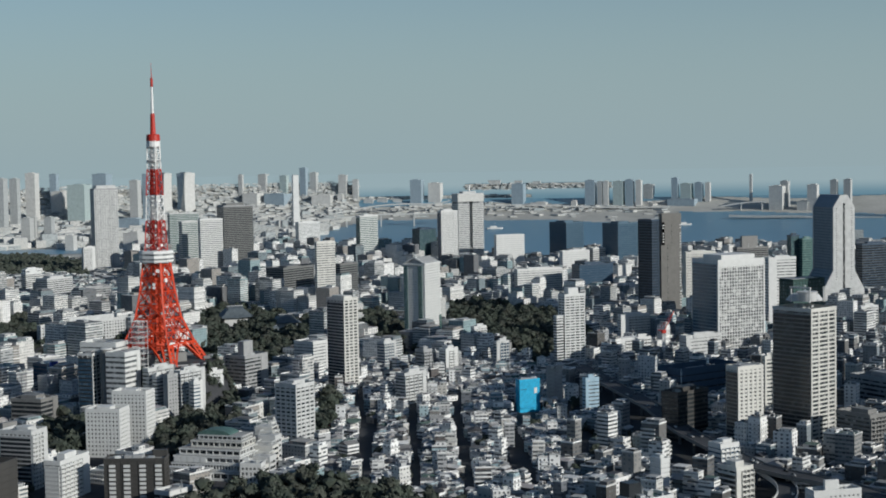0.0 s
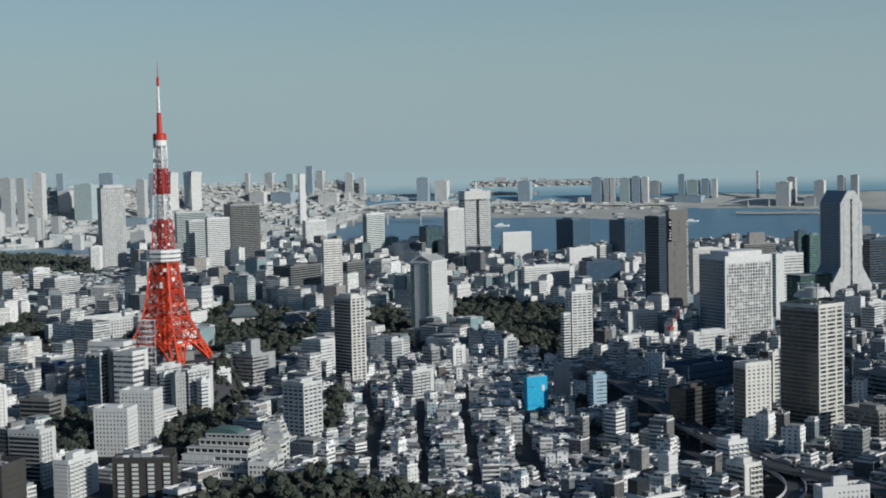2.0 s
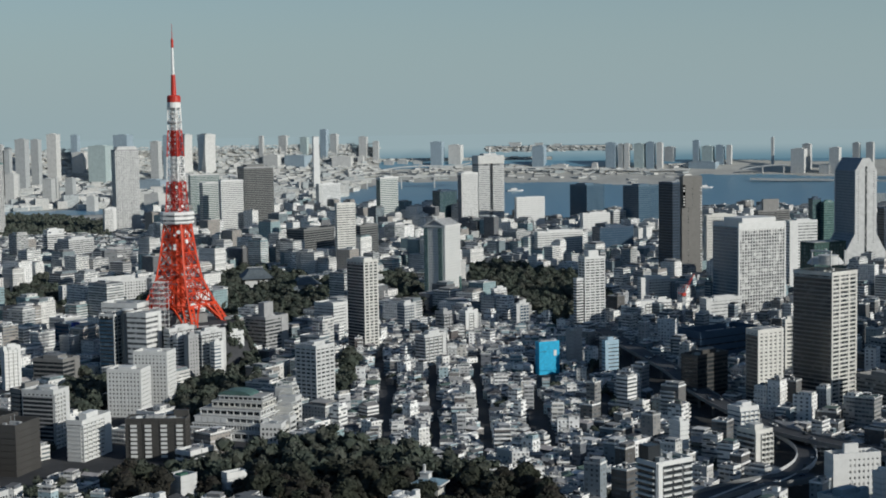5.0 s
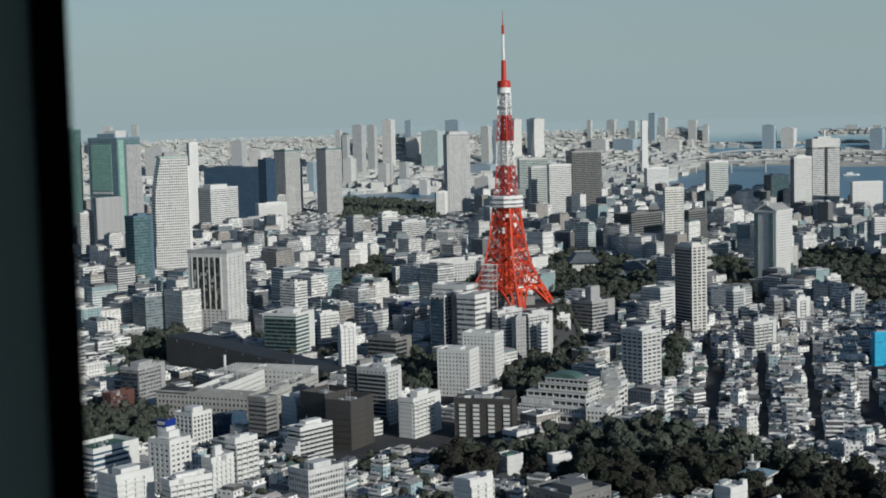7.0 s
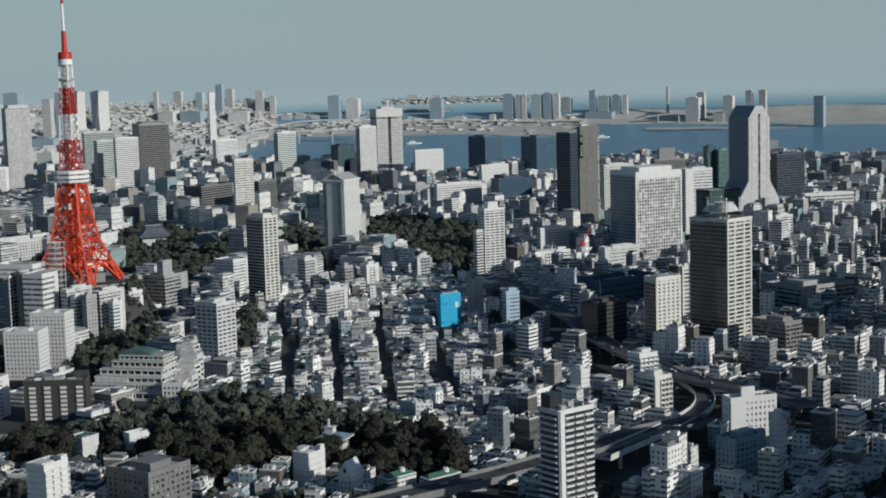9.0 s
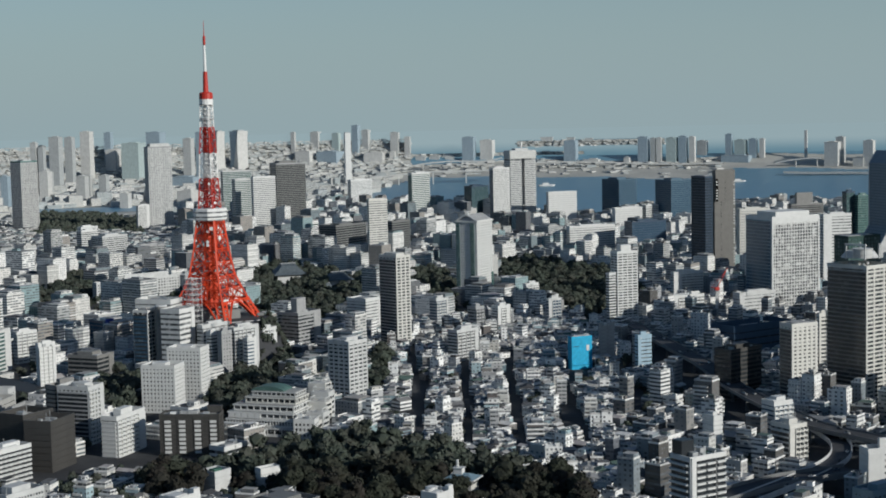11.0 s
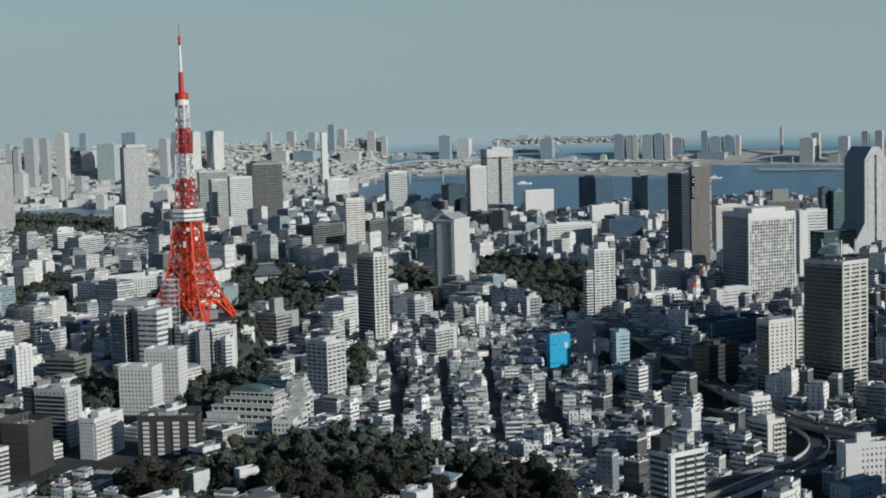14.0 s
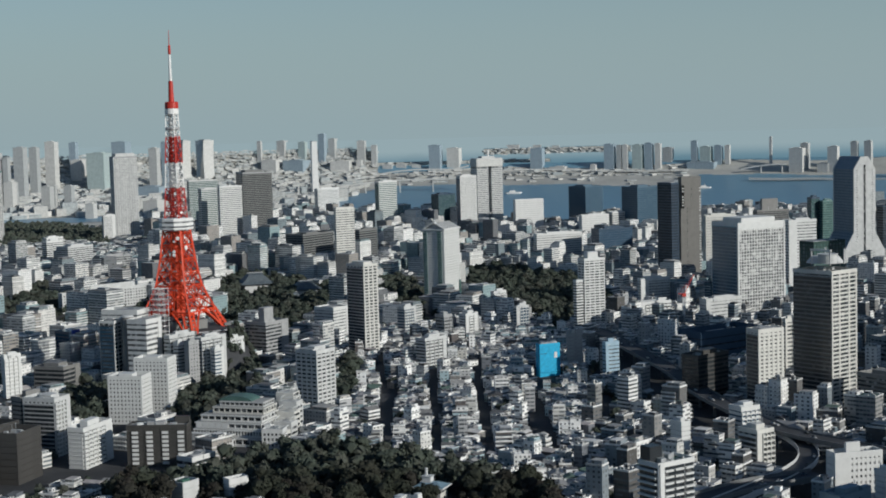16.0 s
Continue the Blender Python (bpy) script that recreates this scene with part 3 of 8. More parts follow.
def strip_hotel(label, x, y, turn, w, d, h):
    """A hotel tower: a deep frame round tall black window strips over a base of punched windows."""
    b = thing("hotel_tower", x, y, 0, turn, label, "building")
    TAKEN.append((x, y, 0.45 * math.hypot(w, d)))
    put("body", box_mesh("body", w, d, h, PALE, 0.3), b)
    foot = h * 0.30
    put("strip_recess", box_mesh("strip_recess", w * 0.72, 0.5, h * 0.93 - foot, GLASS), b, -w * 0.02, -d / 2 - 0.1, foot)
    for i in range(6):
        put("fin", box_mesh("fin", 1.6 if i in (0, 5) else 1.1, 1.2, h * 0.93 - foot, CREAM), b, (-0.36 + 0.144 * i - 0.02) * w, -d / 2 - 0.5, foot)
    pane = box_mesh("window", 1.7, 0.3, 1.7, GLASS)
    for j in range(int(foot / 3.6)):
        for i in range(9):
            put("window", pane, b, (-0.42 + 0.105 * i) * w, -d / 2 - 0.08, 2 + j * 3.6)
    side = box_mesh("window", 0.3, 1.5, 1.7, GLASS_GREY)
    for j in range(int(h / 3.6) - 1):
        for i in range(4):
            put("window", side, b, w / 2 + 0.08, (-0.36 + 0.24 * i) * d, 2 + j * 3.6)
    put("parapet", ring_mesh("parapet", w + 0.5, d + 0.5, h * 0.045, 0.6, GREY), b, 0, 0, h * 0.975)
    put("stair_tower", box_mesh("stair_tower", w * 0.3, d * 0.5, h + 7, PALE, 0.3), b, w * 0.28, d * 0.22, 0)
    put("roof_deck", box_mesh("roof_deck", w - 2, d - 2, 0.4, ROOF), b, 0, 0, h)
    return b


# ---- the setting: ground, bay ----
def polar(name, az0, az1, rings, material, lift=0.0, step=0.5, keep=None):
    """A sheet of the ground between two azimuths (degrees, clockwise from +y) and along rings of true distance."""
    az = np.radians(np.arange(az0, az1 + 1e-6, step))
    v = [(far(q) * math.sin(a), far(q) * math.cos(a), land(q) + lift) for q in rings for a in az]
    n = len(az)
    f = []
    for j in range(len(rings) - 1):
        for i in range(n - 1):
            if keep is None or keep(math.degrees(az[i]) + step / 2, (rings[j] + rings[j + 1]) / 2):
                f.append((j * n + i, j * n + i + 1, (j + 1) * n + i + 1, (j + 1) * n + i))
    return new(name, mesh_of(name, v, f, material))


RINGS = [20, 300, 800, 1500, 2500, 3400] + [3400 * 1.045 ** i for i in range(1, 62)]
GROUND = paint("city_ground", (0.04, 0.041, 0.044), 0.9, vary=0.5, size=0.02)
# pale tone is partly the land's own, partly painted haze
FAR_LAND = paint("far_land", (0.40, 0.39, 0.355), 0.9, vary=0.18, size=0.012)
ground = polar("ground", -180, 180, [q for q in RINGS if q < 17000], GROUND, step=1.0)
for q in ground.data.vertices:
    if math.hypot(q.co.x, q.co.y) > 3450:
        q.co.z -= 6
tagged(ground, "grey asphalt and paved city ground", "ground", kind="structure")


def sea_paint():
    m = bpy.data.materials.new("bay_water")
    t, b, link = nodes_of(m)
    b.inputs["Base Color"].default_value = (0.035, 0.10, 0.17, 1)
    b.inputs["Roughness"].default_value, b.inputs["Specular IOR Level"].default_value = 0.35, 0.5
    geo = t.nodes.new("ShaderNodeNewGeometry")
    nz = t.nodes.new("ShaderNodeTexNoise")
    nz.inputs["Scale"].default_value, nz.inputs["Detail"].default_value = 0.03, 6
    link.new(geo.outputs["Position"], nz.inputs["Vector"])
    mx = t.nodes.new("ShaderNodeMix")
    mx.data_type = "RGBA"
    mx.inputs["A"].default_value, mx.inputs["B"].default_value = (0.10, 0.215, 0.30, 1), (0.135, 0.26, 0.345, 1)
    link.new(nz.outputs["Fac"], mx.inputs["Factor"])
    link.new(mx.outputs["Result"], b.inputs["Base Color"])
    bp = t.nodes.new("ShaderNodeBump")
    bp.inputs["Strength"].default_value, bp.inputs["Distance"].default_value = 0.25, 1.0
    link.new(nz.outputs["Fac"], bp.inputs["Height"])
    link.new(bp.outputs["Normal"], b.inputs["Normal"])
    return m


SEA = sea_paint()


def is_bay(a, q):
    """The bay: near shore, far island shore, and open sea behind the islands."""
    if -16.6 < a < -11.6 and 4080 < q < 4330:
        return True          # the tidal pond behind the gardens
    if a < -4.6:
        return False
    near = 3480 + 60 * math.sin(a * 0.9) + (300 if a > 9 else 0) + (250 if a < -2 else 0)
    isle = 5760 - 62 * max(a, 0) + 60 * math.sin(a * 1.7) + (1050 if a > 9.4 else 0) - (0 if a > -2 else (-2 - a) * 500)
    back = 7500 + 250 * math.sin(a * 0.8) + (500 if a > 9.4 else 0)
    if near < q < isle:
        return True
    return q > back and a > -2.5 and not (1.5 < a < 7 and 10700 < q < 13100) and not (-2.5 < a < 4 and 8500 < q < 9300)


SHORE_RINGS = [3400 * 1.012 ** i for i in range(0, 140)]
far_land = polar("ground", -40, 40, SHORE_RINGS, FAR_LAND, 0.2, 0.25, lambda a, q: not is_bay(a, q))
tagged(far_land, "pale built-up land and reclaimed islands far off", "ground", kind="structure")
bay = polar("bay_water", -40, 40, SHORE_RINGS, SEA, 0.6, 0.25, is_bay)
tagged(bay, "blue rippled water of a wide bay", "water", kind="structure")


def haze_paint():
    """The sea and plain out to the horizon: haze painted as a glow, paler with distance."""
    m = bpy.data.materials.new("glowing_haze")
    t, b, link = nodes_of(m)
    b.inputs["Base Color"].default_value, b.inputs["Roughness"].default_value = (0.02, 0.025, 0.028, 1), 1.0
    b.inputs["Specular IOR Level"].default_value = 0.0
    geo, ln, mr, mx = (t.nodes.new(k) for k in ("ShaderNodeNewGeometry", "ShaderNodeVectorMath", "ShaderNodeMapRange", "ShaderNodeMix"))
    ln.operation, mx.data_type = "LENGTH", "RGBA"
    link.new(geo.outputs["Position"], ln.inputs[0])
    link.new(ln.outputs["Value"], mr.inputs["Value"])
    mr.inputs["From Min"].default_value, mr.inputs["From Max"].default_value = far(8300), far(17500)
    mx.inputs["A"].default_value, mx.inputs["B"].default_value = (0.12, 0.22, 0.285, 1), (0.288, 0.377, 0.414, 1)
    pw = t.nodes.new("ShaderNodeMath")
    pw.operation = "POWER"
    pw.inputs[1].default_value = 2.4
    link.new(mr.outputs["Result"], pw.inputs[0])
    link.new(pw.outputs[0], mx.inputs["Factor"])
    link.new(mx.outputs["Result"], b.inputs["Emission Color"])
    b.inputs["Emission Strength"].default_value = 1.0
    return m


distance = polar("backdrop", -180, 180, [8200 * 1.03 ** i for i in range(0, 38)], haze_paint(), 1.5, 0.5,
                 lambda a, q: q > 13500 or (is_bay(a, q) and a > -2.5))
tagged(distance, "plain backdrop of sea and plain with glowing painted haze", "backdrop", kind="structure")

# ---- blocks of the middle ground ----
block("apartment_tower", "slim apartment tower, dark balconied flank and pale end wall",
      -87.4, 1557.3, -46.8, 27.2, 18.9, 92.9, CREAM, GLASS, storey=3.2, band=1.3, bay=6.0, pier=1.6, head=(0.7, 0.6, 4.0), front=(GLASS_PLAIN, GREY))
crest = \
block("residential_tower", "white residential tower with pale green glass and stepped crown",
      -6.0, 1969.9, -26.0, 30.0, 46.0, 98.1, WHITE, PALE_GLASS, storey=3.3, band=1.6, bay=3.0, pier=1.6, head=None)
GW, GD, GH = 15.2, 23.2, 98.1
for q, (gx, gw) in enumerate(((-12.2, 5.0), (8.6, 5.4))):      # green glass bays beside the white strip of the gable end
    put("glass_bay", box_mesh("glass_bay", gw, 1.6, GH - 1.0, GLASS_GREEN), crest, gx, -GD - 0.2, 0)
    me = box_mesh("bay_band", gw + 0.2, 0.4, 0.5, (SLATE_BLUE, MINT)[q])
    for i in range(1, 30):
        put("bay_band", me, crest, gx, -GD - 1.1, i * 3.27)
# green glass box stands in for the shade low on this corner
put("corner_bay", box_mesh("corner_bay", 1.4, 5.0, GH * 0.32, GLASS_GREEN), crest, GW, GD - 2.6, 0)
crown = mesh_of("crown_gable", [(-GW, -GD, 0), (GW, -GD, 0), (GW, GD, 0), (-GW, GD, 0), (0, -GD + 1.5, 8.6), (0, GD - 1.5, 8.6)],
                [(0, 1, 4), (1, 2, 5, 4), (2, 3, 5), (3, 0, 4, 5)], GREY)
put("crown_gable", crown, crest, 0, 0, GH + 1.2)
for i in range(12):                                            # open ribs that lie on both slopes of the crown
    for sgn in (-1, 1):
        me = box_mesh("crown_rib", 17.6, 0.7, 0.7, WHITE)
        o = put("crown_rib", me, crest)
        o.matrix_basis = Matrix.Translation((sgn * 7.6, (i / 11 - 0.5) * 2 * (GD - 0.4), GH + 5.3)) @ pose(0, 0, 0, 0, sgn * 29.5, 0)
for sgn in (-1, 1):
    put("crown_eave", box_mesh("crown_eave", 1.6, 2 * GD + 2, 1.4, WHITE), crest, sgn * (GW + 0.4), 0, GH + 0.6)
    o = put("pediment", box_mesh("pediment", 18.2, 1.2, 1.5, WHITE), crest)
    o.matrix_basis = Matrix.Translation((sgn * 7.8, -GD - 0.6, GH + 5.6)) @ pose(0, 0, 0, 0, sgn * 29.5, 0)
put("pediment_sill", box_mesh("pediment_sill", 2 * GW + 2, 1.4, 1.4, WHITE), crest, 0, -GD - 0.5, GH + 0.6)
put("crown_tank", drum_mesh(2.4, 2.0, 4.5, PLANT_METAL), crest, 0, -GD * 0.82, GH + 8.0)
grid_block = \
block("office_block", "wide office block with a fine white window grid and dark flank",
      362.0, 1817.0, -62.0, 49.0, 70.0, 108.2, WHITE, GRID_GLASS, storey=3.9, band=1.0, bay=4.2, pier=0.9, head=(0.7, 0.72, 7.0), front=(GLASS_BLUE, SLATE_BLUE))
put("top_band", ring_mesh("top_band", 49.5, 70.5, 7.5, 1.0, WHITE), grid_block, 0, 0, 101.5)
for q in (-1, 1):
    put("corner_pier", box_mesh("corner_pier", 2.2, 2.2, 108.0, WHITE), grid_block, 24.0, q * 34.4, 0)
put("roof_screen", ring_mesh("roof_screen", 34, 50, 4.5, 0.5, PALE), grid_block, 2, 0, 109)
grey_tower = \
block("apartment_tower", "tall grey apartment tower with pale banded front and dark side",
      302.4, 1211.2, -51.0, 38.0, 32.5, 110.5, CREAM, GLASS, storey=3.3, band=1.35, bay=0, pier=1.6, head=None, plant=5, piers=(0, 0.3, 0.7, 1), front=(GLASS_PLAIN, TAUPE))
for q, (r0, r1) in enumerate(((7.5, 7.5), (8.2, 8.2), (7.5, 7.5), (8.2, 8.2))):
    put("crown_drum", drum_mesh(r0, r1, 3.0 if q % 2 == 0 else 0.8, PALE), grey_tower, 6, -4, 129.2 - 11.6 + (0, 3, 3.8, 6.8)[q])
for q in range(4):
    put("crown_post", box_mesh("crown_post", 1.0, 1.0, 12, PALE), grey_tower, (-1, 1)[q % 2] * 9 + 6, (-1, 1)[q // 2] * 9 - 4, 117)
put("crown_beam", box_mesh("crown_beam", 20, 1.2, 1.4, WHITE), grey_tower, 6, -13, 128)
put("crown_shell", drum_mesh(15, 11, 5, PALE), grey_tower, -4, 6, 117)
block("apartment_tower", "pale apartment slab with regular small windows",
      250.4, 1193.1, -62.0, 15.0, 25.6, 66.4, CREAM, GLASS, storey=3.0, band=1.7, bay=5.0, pier=2.3, head=(0.75, 0.6, 3.0), front=(GLASS_PLAIN, STONE_DARK))
# navy paint puts the bluish shade of this slab into its colour
block("office_tower", "black-brown office tower slab with bright window specks",
      311.4, 2121.4, -56.5, 29.2, 13.6, 142.5, NAVY, GLASS_PLAIN, storey=3.9, band=1.3, bay=2.6, pier=0.7, head=(0.7, 0.7, 3.0))
seam_tower = \
block("office_tower", "taupe office tower slab joined to its dark twin",
      343.4, 2133.3, -68.9, 9.4, 30.8, 143.7, TAUPE_WALL, TAUPE_WALL, storey=7.8, band=7.2, proud=0.2, bay=8.0, pier=0.5, head=(0.7, 0.7, 3.0))
# brightness of these windows is put in as white paint
lit = box_mesh("lit_window", 0.5, 2.2, 1.7, WHITE)
for i in range(34):
    if i % 7 != 3:
        put("lit_window", lit, seam_tower, 5.0, 13.8, 6 + i * 3.9)
    if i % 5 != 1:
        put("lit_window", lit, seam_tower, 5.0, -13.8, 6 + i * 3.9)
put("lower_wing", box_mesh("lower_wing", 5.0, 24.0, 108.0, TAUPE_WALL, 0.3), seam_tower, 4.4, -6.5, 0)
# black strip laid on the wall in place of a shaded recess
put("slot", box_mesh("slot", 0.6, 3.4, 132.0, BLACK), seam_tower, 4.9, -13.5, 8)
slit = box_mesh("slit_window", 0.4, 0.8, 2.0, GLASS)
for i in range(34):
    if i % 4:
        put("slit_window", slit, seam_tower, 4.9 if i > 26 else 7.0, 0.0 if i > 26 else -8.0, 5 + i * 3.9)
put("roof_frame", ring_mesh("roof_frame", 7.0, 26.0, 4.0, 0.8, TAUPE_WALL), seam_tower, 0, 0, 144)
block("office_block", "pale ribbed office block beside the brown tower",
      396.5, 2200.2, -75.7, 11.9, 46.8, 90.1, CREAM, GLASS_GREY, storey=3.8, band=2.2, bay=2.6, pier=1.2)
block("office_block", "white banded office block behind the wide grid block",
      467.4, 2004.0, -72.7, 16.0, 41.2, 94.0, WHITE, GLASS_GREY, storey=3.8, band=2.3, core=0.30)
block("apartment_tower", "green netted tower behind the tall grey apartment tower",
      362.0, 1458.3, -58.6, 18.6, 41.9, 112.8, NET, GLASS_GREEN, storey=3.6, band=0.8, bay=4.0, pier=0.6, head=(0.8, 0.8, 2.0))
block("apartment_tower", "white stepped apartment tower with stacked balconies",
      161.4, 1692.3, -63.2, 14.2, 26.7, 79.7, WHITE, GLASS, storey=3.0, band=1.5, bay=7.0, pier=1.0, head=(0.6, 0.5, 9.0))
block("apartment_tower", "slim white apartment annex with stacked balconies",
      145.2, 1677.9, -54.9, 5.8, 9.8, 56.7, WHITE, GLASS, storey=3.0, band=1.4, head=(0.5, 0.5, 3.0))
wrapped = \
block("sheeted_building", "building site wrapped in bright blue sheeting",
      91.8, 1398.3, -65.4, 7.8, 21.3, 29.5, SHEET_BLUE, SHEET_BLUE, storey=6.0, band=0.25, bay=5.0, pier=0.25, proud=0.1, head=(0.8, 0.8, 2.0), roof=ROOF_GREEN)
put("white_patch", box_mesh("white_patch", 0.12, 3.0, 5.2, WHITE), wrapped, 4.1, 6.0, 17.1)
put("work_platform", box_mesh("work_platform", 1.2, 19.2, 0.5, SHEET_BLUE), wrapped, 4.4, 0, 4.1)
put("dark_seam", box_mesh("dark_seam", 0.3, 6.4, 0.5, NAVY), wrapped, 4.0, -6.4, 21.2)
block("office_block", "plain grey office block beside the blue sheeted building",
      120.5, 1447.0, -64.5, 2.1, 17.4, 33.0, GREY, GREY, storey=3.4, band=2.0, head=(0.5, 0.5, 3.0))
block("office_block", "slim light blue tiled building",
      147.7, 1374.6, -65.9, 6.2, 14.2, 31.1, SKYBLUE, GLASS, storey=3.2, band=2.4, head=(0.4, 0.4, 6.0), core=0.22)
block("office_tower", "pale narrow office tower with ribbon windows",
      -159.1, 2381.5, -57.9, 7.5, 33.1, 104.5, CREAM, GLASS_GREY, storey=3.7, band=2.2, head=(0.8, 0.8, 4.0))
block("office_block", "long brown office block with ribbon windows",
      -226.6, 2519.2, -34.6, 37.5, 79.2, 57.4, STONE_DARK, GLASS_PLAIN, storey=3.6, band=1.8, head=(0.5, 0.4, 4.0))
block("office_block", "brown office block beside the narrow pale tower",
      -130.8, 2473.0, -36.7, 11.9, 46.1, 64.2, STONE_DARK, GLASS_PLAIN, storey=3.6, band=1.8, head=(0.5, 0.4, 4.0))
block("office_tower", "dark grey office tower with horizontal window bands",
      -399.0, 3182.7, -64.4, 46.0, 63.9, 140.6, STONE_DARK, GLASS_PLAIN, storey=3.8, band=1.9, bay=0, head=(0.6, 0.6, 7.0), crown=GREY)
block("office_tower", "white office tower with a broad pale band",
      -437.0, 3086.0, -57.6, 11.1, 49.8, 116.0, WHITE, GLASS_GREY, storey=3.8, band=2.2, bay=0, head=(0.7, 0.7, 4.0))
block("office_block", "grey and green glass office block",
      -492.0, 3165.1, -54.9, 15.9, 41.4, 109.0, PALE, GLASS_GREEN, storey=3.8, band=2.0, head=(0.6, 0.5, 4.0))
block("office_block", "pale green roofed office block",
      -588.1, 3692.4, -60.5, 15.8, 75.1, 106.4, PALE, GLASS_GREEN, z=2.5, k=0.99, storey=4.0, band=1.5, head=None, roof=ROOF_GREEN)
block("office_block", "white barrel-fronted office block",
      -306.0, 3936.7, -55.2, 17.4, 64.2, 64.0, WHITE, GLASS_GREY, z=7.3, k=0.97, storey=3.6, band=2.2)
block("office_tower", "pale green glass office tower with a mast on its roof",
      -128.9, 3326.2, -55.5, 16.3, 46.7, 108.4, WHITE, GLASS_GREEN, storey=3.9, band=2.0, head=(0.5, 0.5, 5.0), front=(GLASS_GREEN, TEAL))
block("office_tower", "dark green glass office tower",
      -3.5, 3284.2, -49.8, 24.7, 47.9, 80.2, NAVY, GLASS_GREEN, storey=4.0, band=1.2, bay=4.0, pier=0.6)
block("apartment_tower", "white slab tower with fine vertical ribs",
      43.7, 3057.7, -60.6, 15.9, 38.1, 125.8, WHITE, GLASS_GREY, storey=3.4, band=1.8, bay=3.5, pier=1.2, front=(GLASS_BLUE, NAVY))
block("office_block", "white windowless-looking block with a raised fin",
      176.4, 3218.4, -68.6, 11.7, 65.6, 65.7, WHITE, PALE, storey=4.2, band=3.0, head=None)
block("office_tower", "dark twin office tower by the bay",
      310.7, 3351.1, -50.3, 52.7, 54.3, 86.4, BAY_BLUE, GLASS_BLUE, storey=4.0, band=1.2, bay=3.0, pier=0.6)
block("office_tower", "dark blue glass office tower by the bay",
      397.1, 3102.7, -55.2, 47.9, 53.8, 93.8, BAY_BLUE, GLASS_BLUE, storey=4.0, band=1.2, bay=3.5, pier=0.6)
block("office_block", "green netted tower near the bay",
      592.5, 2355.5, -74.0, 10.2, 21.6, 98.3, TEAL, GLASS_GREEN, storey=3.6, band=1.2)
block("office_block", "slim dark green tower near the bay",
      572.3, 2360.6, -63.6, 10.6, 16.7, 103.7, NAVY, GLASS_GREEN, storey=3.6, band=1.0)
block("office_block", "dark office block with a domed plant tower",
      576.8, 2691.5, -71.6, 15.7, 63.5, 65.0, TAUPE, GLASS_PLAIN, storey=3.6, band=1.6, head=(0.4, 0.5, 22.0))
block("office_block", "white office block with a flat roof",
      301.2, 3080.9, -65.1, 13.7, 63.5, 38.9, WHITE, PALE, storey=4, band=2.5)
block("office_block", "white office block with a pale roof",
      353.9, 3099.6, -61.3, 12.0, 39.2, 42.6, WHITE, GLASS_GREY, storey=4, band=2)
block("office_block", "long white office block among low houses",
      183.7, 2491.0, -65.4, 11.8, 84.4, 48.1, WHITE, GLASS_GREY, storey=3.6, band=2.4)
# the next three blocks carry deep shade in their dark colours
block("office_block", "long office block, coloured dark blue for shade",
      270.3, 2466.9, -60.8, 22.3, 67.2, 56.6, NAVY, GLASS_BLUE, storey=3.6, band=1.6)
block("office_block", "dark-roofed block, walls coloured dark for deep shade",
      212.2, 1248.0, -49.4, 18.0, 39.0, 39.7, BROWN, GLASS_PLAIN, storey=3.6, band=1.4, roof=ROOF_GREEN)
block("office_block", "large hall, coloured dark navy for deep shade",
      260.6, 1458.3, -54.5, 30.3, 76.7, 27.0, SHADE_NAVY, GLASS_PLAIN, storey=6, band=5.2, roof=ROOF_DARK, head=(0.4, 0.3, 3))
block("office_block", "pale office block with a stepped end",
      300.5, 1664.1, -59.7, 11.4, 49.9, 34.2, PALE, GLASS_GREY, storey=3.8, band=2.6, core=0.14)
block("apartment_block", "white apartment block with a set-back top",
      253.2, 1855.7, -67.3, 8.2, 40.6, 37.5, WHITE, GLASS_GREY, storey=3.2, band=2.0, head=(0.6, 0.6, 5.0), rails=4.2, core=0.26)
block("apartment_block", "white low-rise with a flat canopy roof",
      236.4, 1742.7, -65.2, 12.2, 42.8, 22.8, WHITE, GLASS, storey=3.4, band=2.2, head=None, rails=5.5, core=0.18)
block("office_block", "pale slab behind the apartment slab",
      295.0, 1299.7, -62.6, 3.7, 14.9, 58.9, CREAM, GLASS, storey=3.3, band=1.8, core=0.14)

# ---- near blocks ----
block("apartment_block", "grey apartment block with a regular window grid",
      -110.0, 1238.8, -35.0, 22.3, 23.8, 52.5, PALE, GLASS, storey=3.1, band=1.7, bay=5.6, pier=1.2, head=(0.35, 0.6, 5.0))
block("dormitory_block", "white plastered dormitory block with rows of small square windows",
      -261.1, 1226.7, -10.4, 29.0, 21.8, 36.9, WHITE, GLASS, storey=3.1, band=1.75, bay=3.3, pier=1.7, head=(0.4, 0.5, 3.5))
block("dormitory_block", "white plastered dormitory block behind its twin",
      -247.2, 1264.6, -11.4, 30.0, 20.0, 45.1, WHITE, GLASS, storey=3.1, band=1.75, bay=3.3, pier=1.7, head=(0.4, 0.5, 3.5))
brown_flats = \
block("apartment_block", "dark brown apartment block with bright white balcony stacks",
      -207.4, 1065.4, -2.0, 42.9, 16.0, 28.6, BROWN, BROWN, storey=3.1, band=0.5, bay=6.2, pier=0.5, head=(0.3, 0.3, 2.5))
panel = box_mesh("balcony_front", 4.6, 0.5, 1.9, WHITE, 0.05)
for j in range(8):
    for q in (-0.36, -0.12, 0.14, 0.40):
        put("balcony_front", panel, brown_flats, q * 42.9, -8.4, 2.0 + j * 3.1)
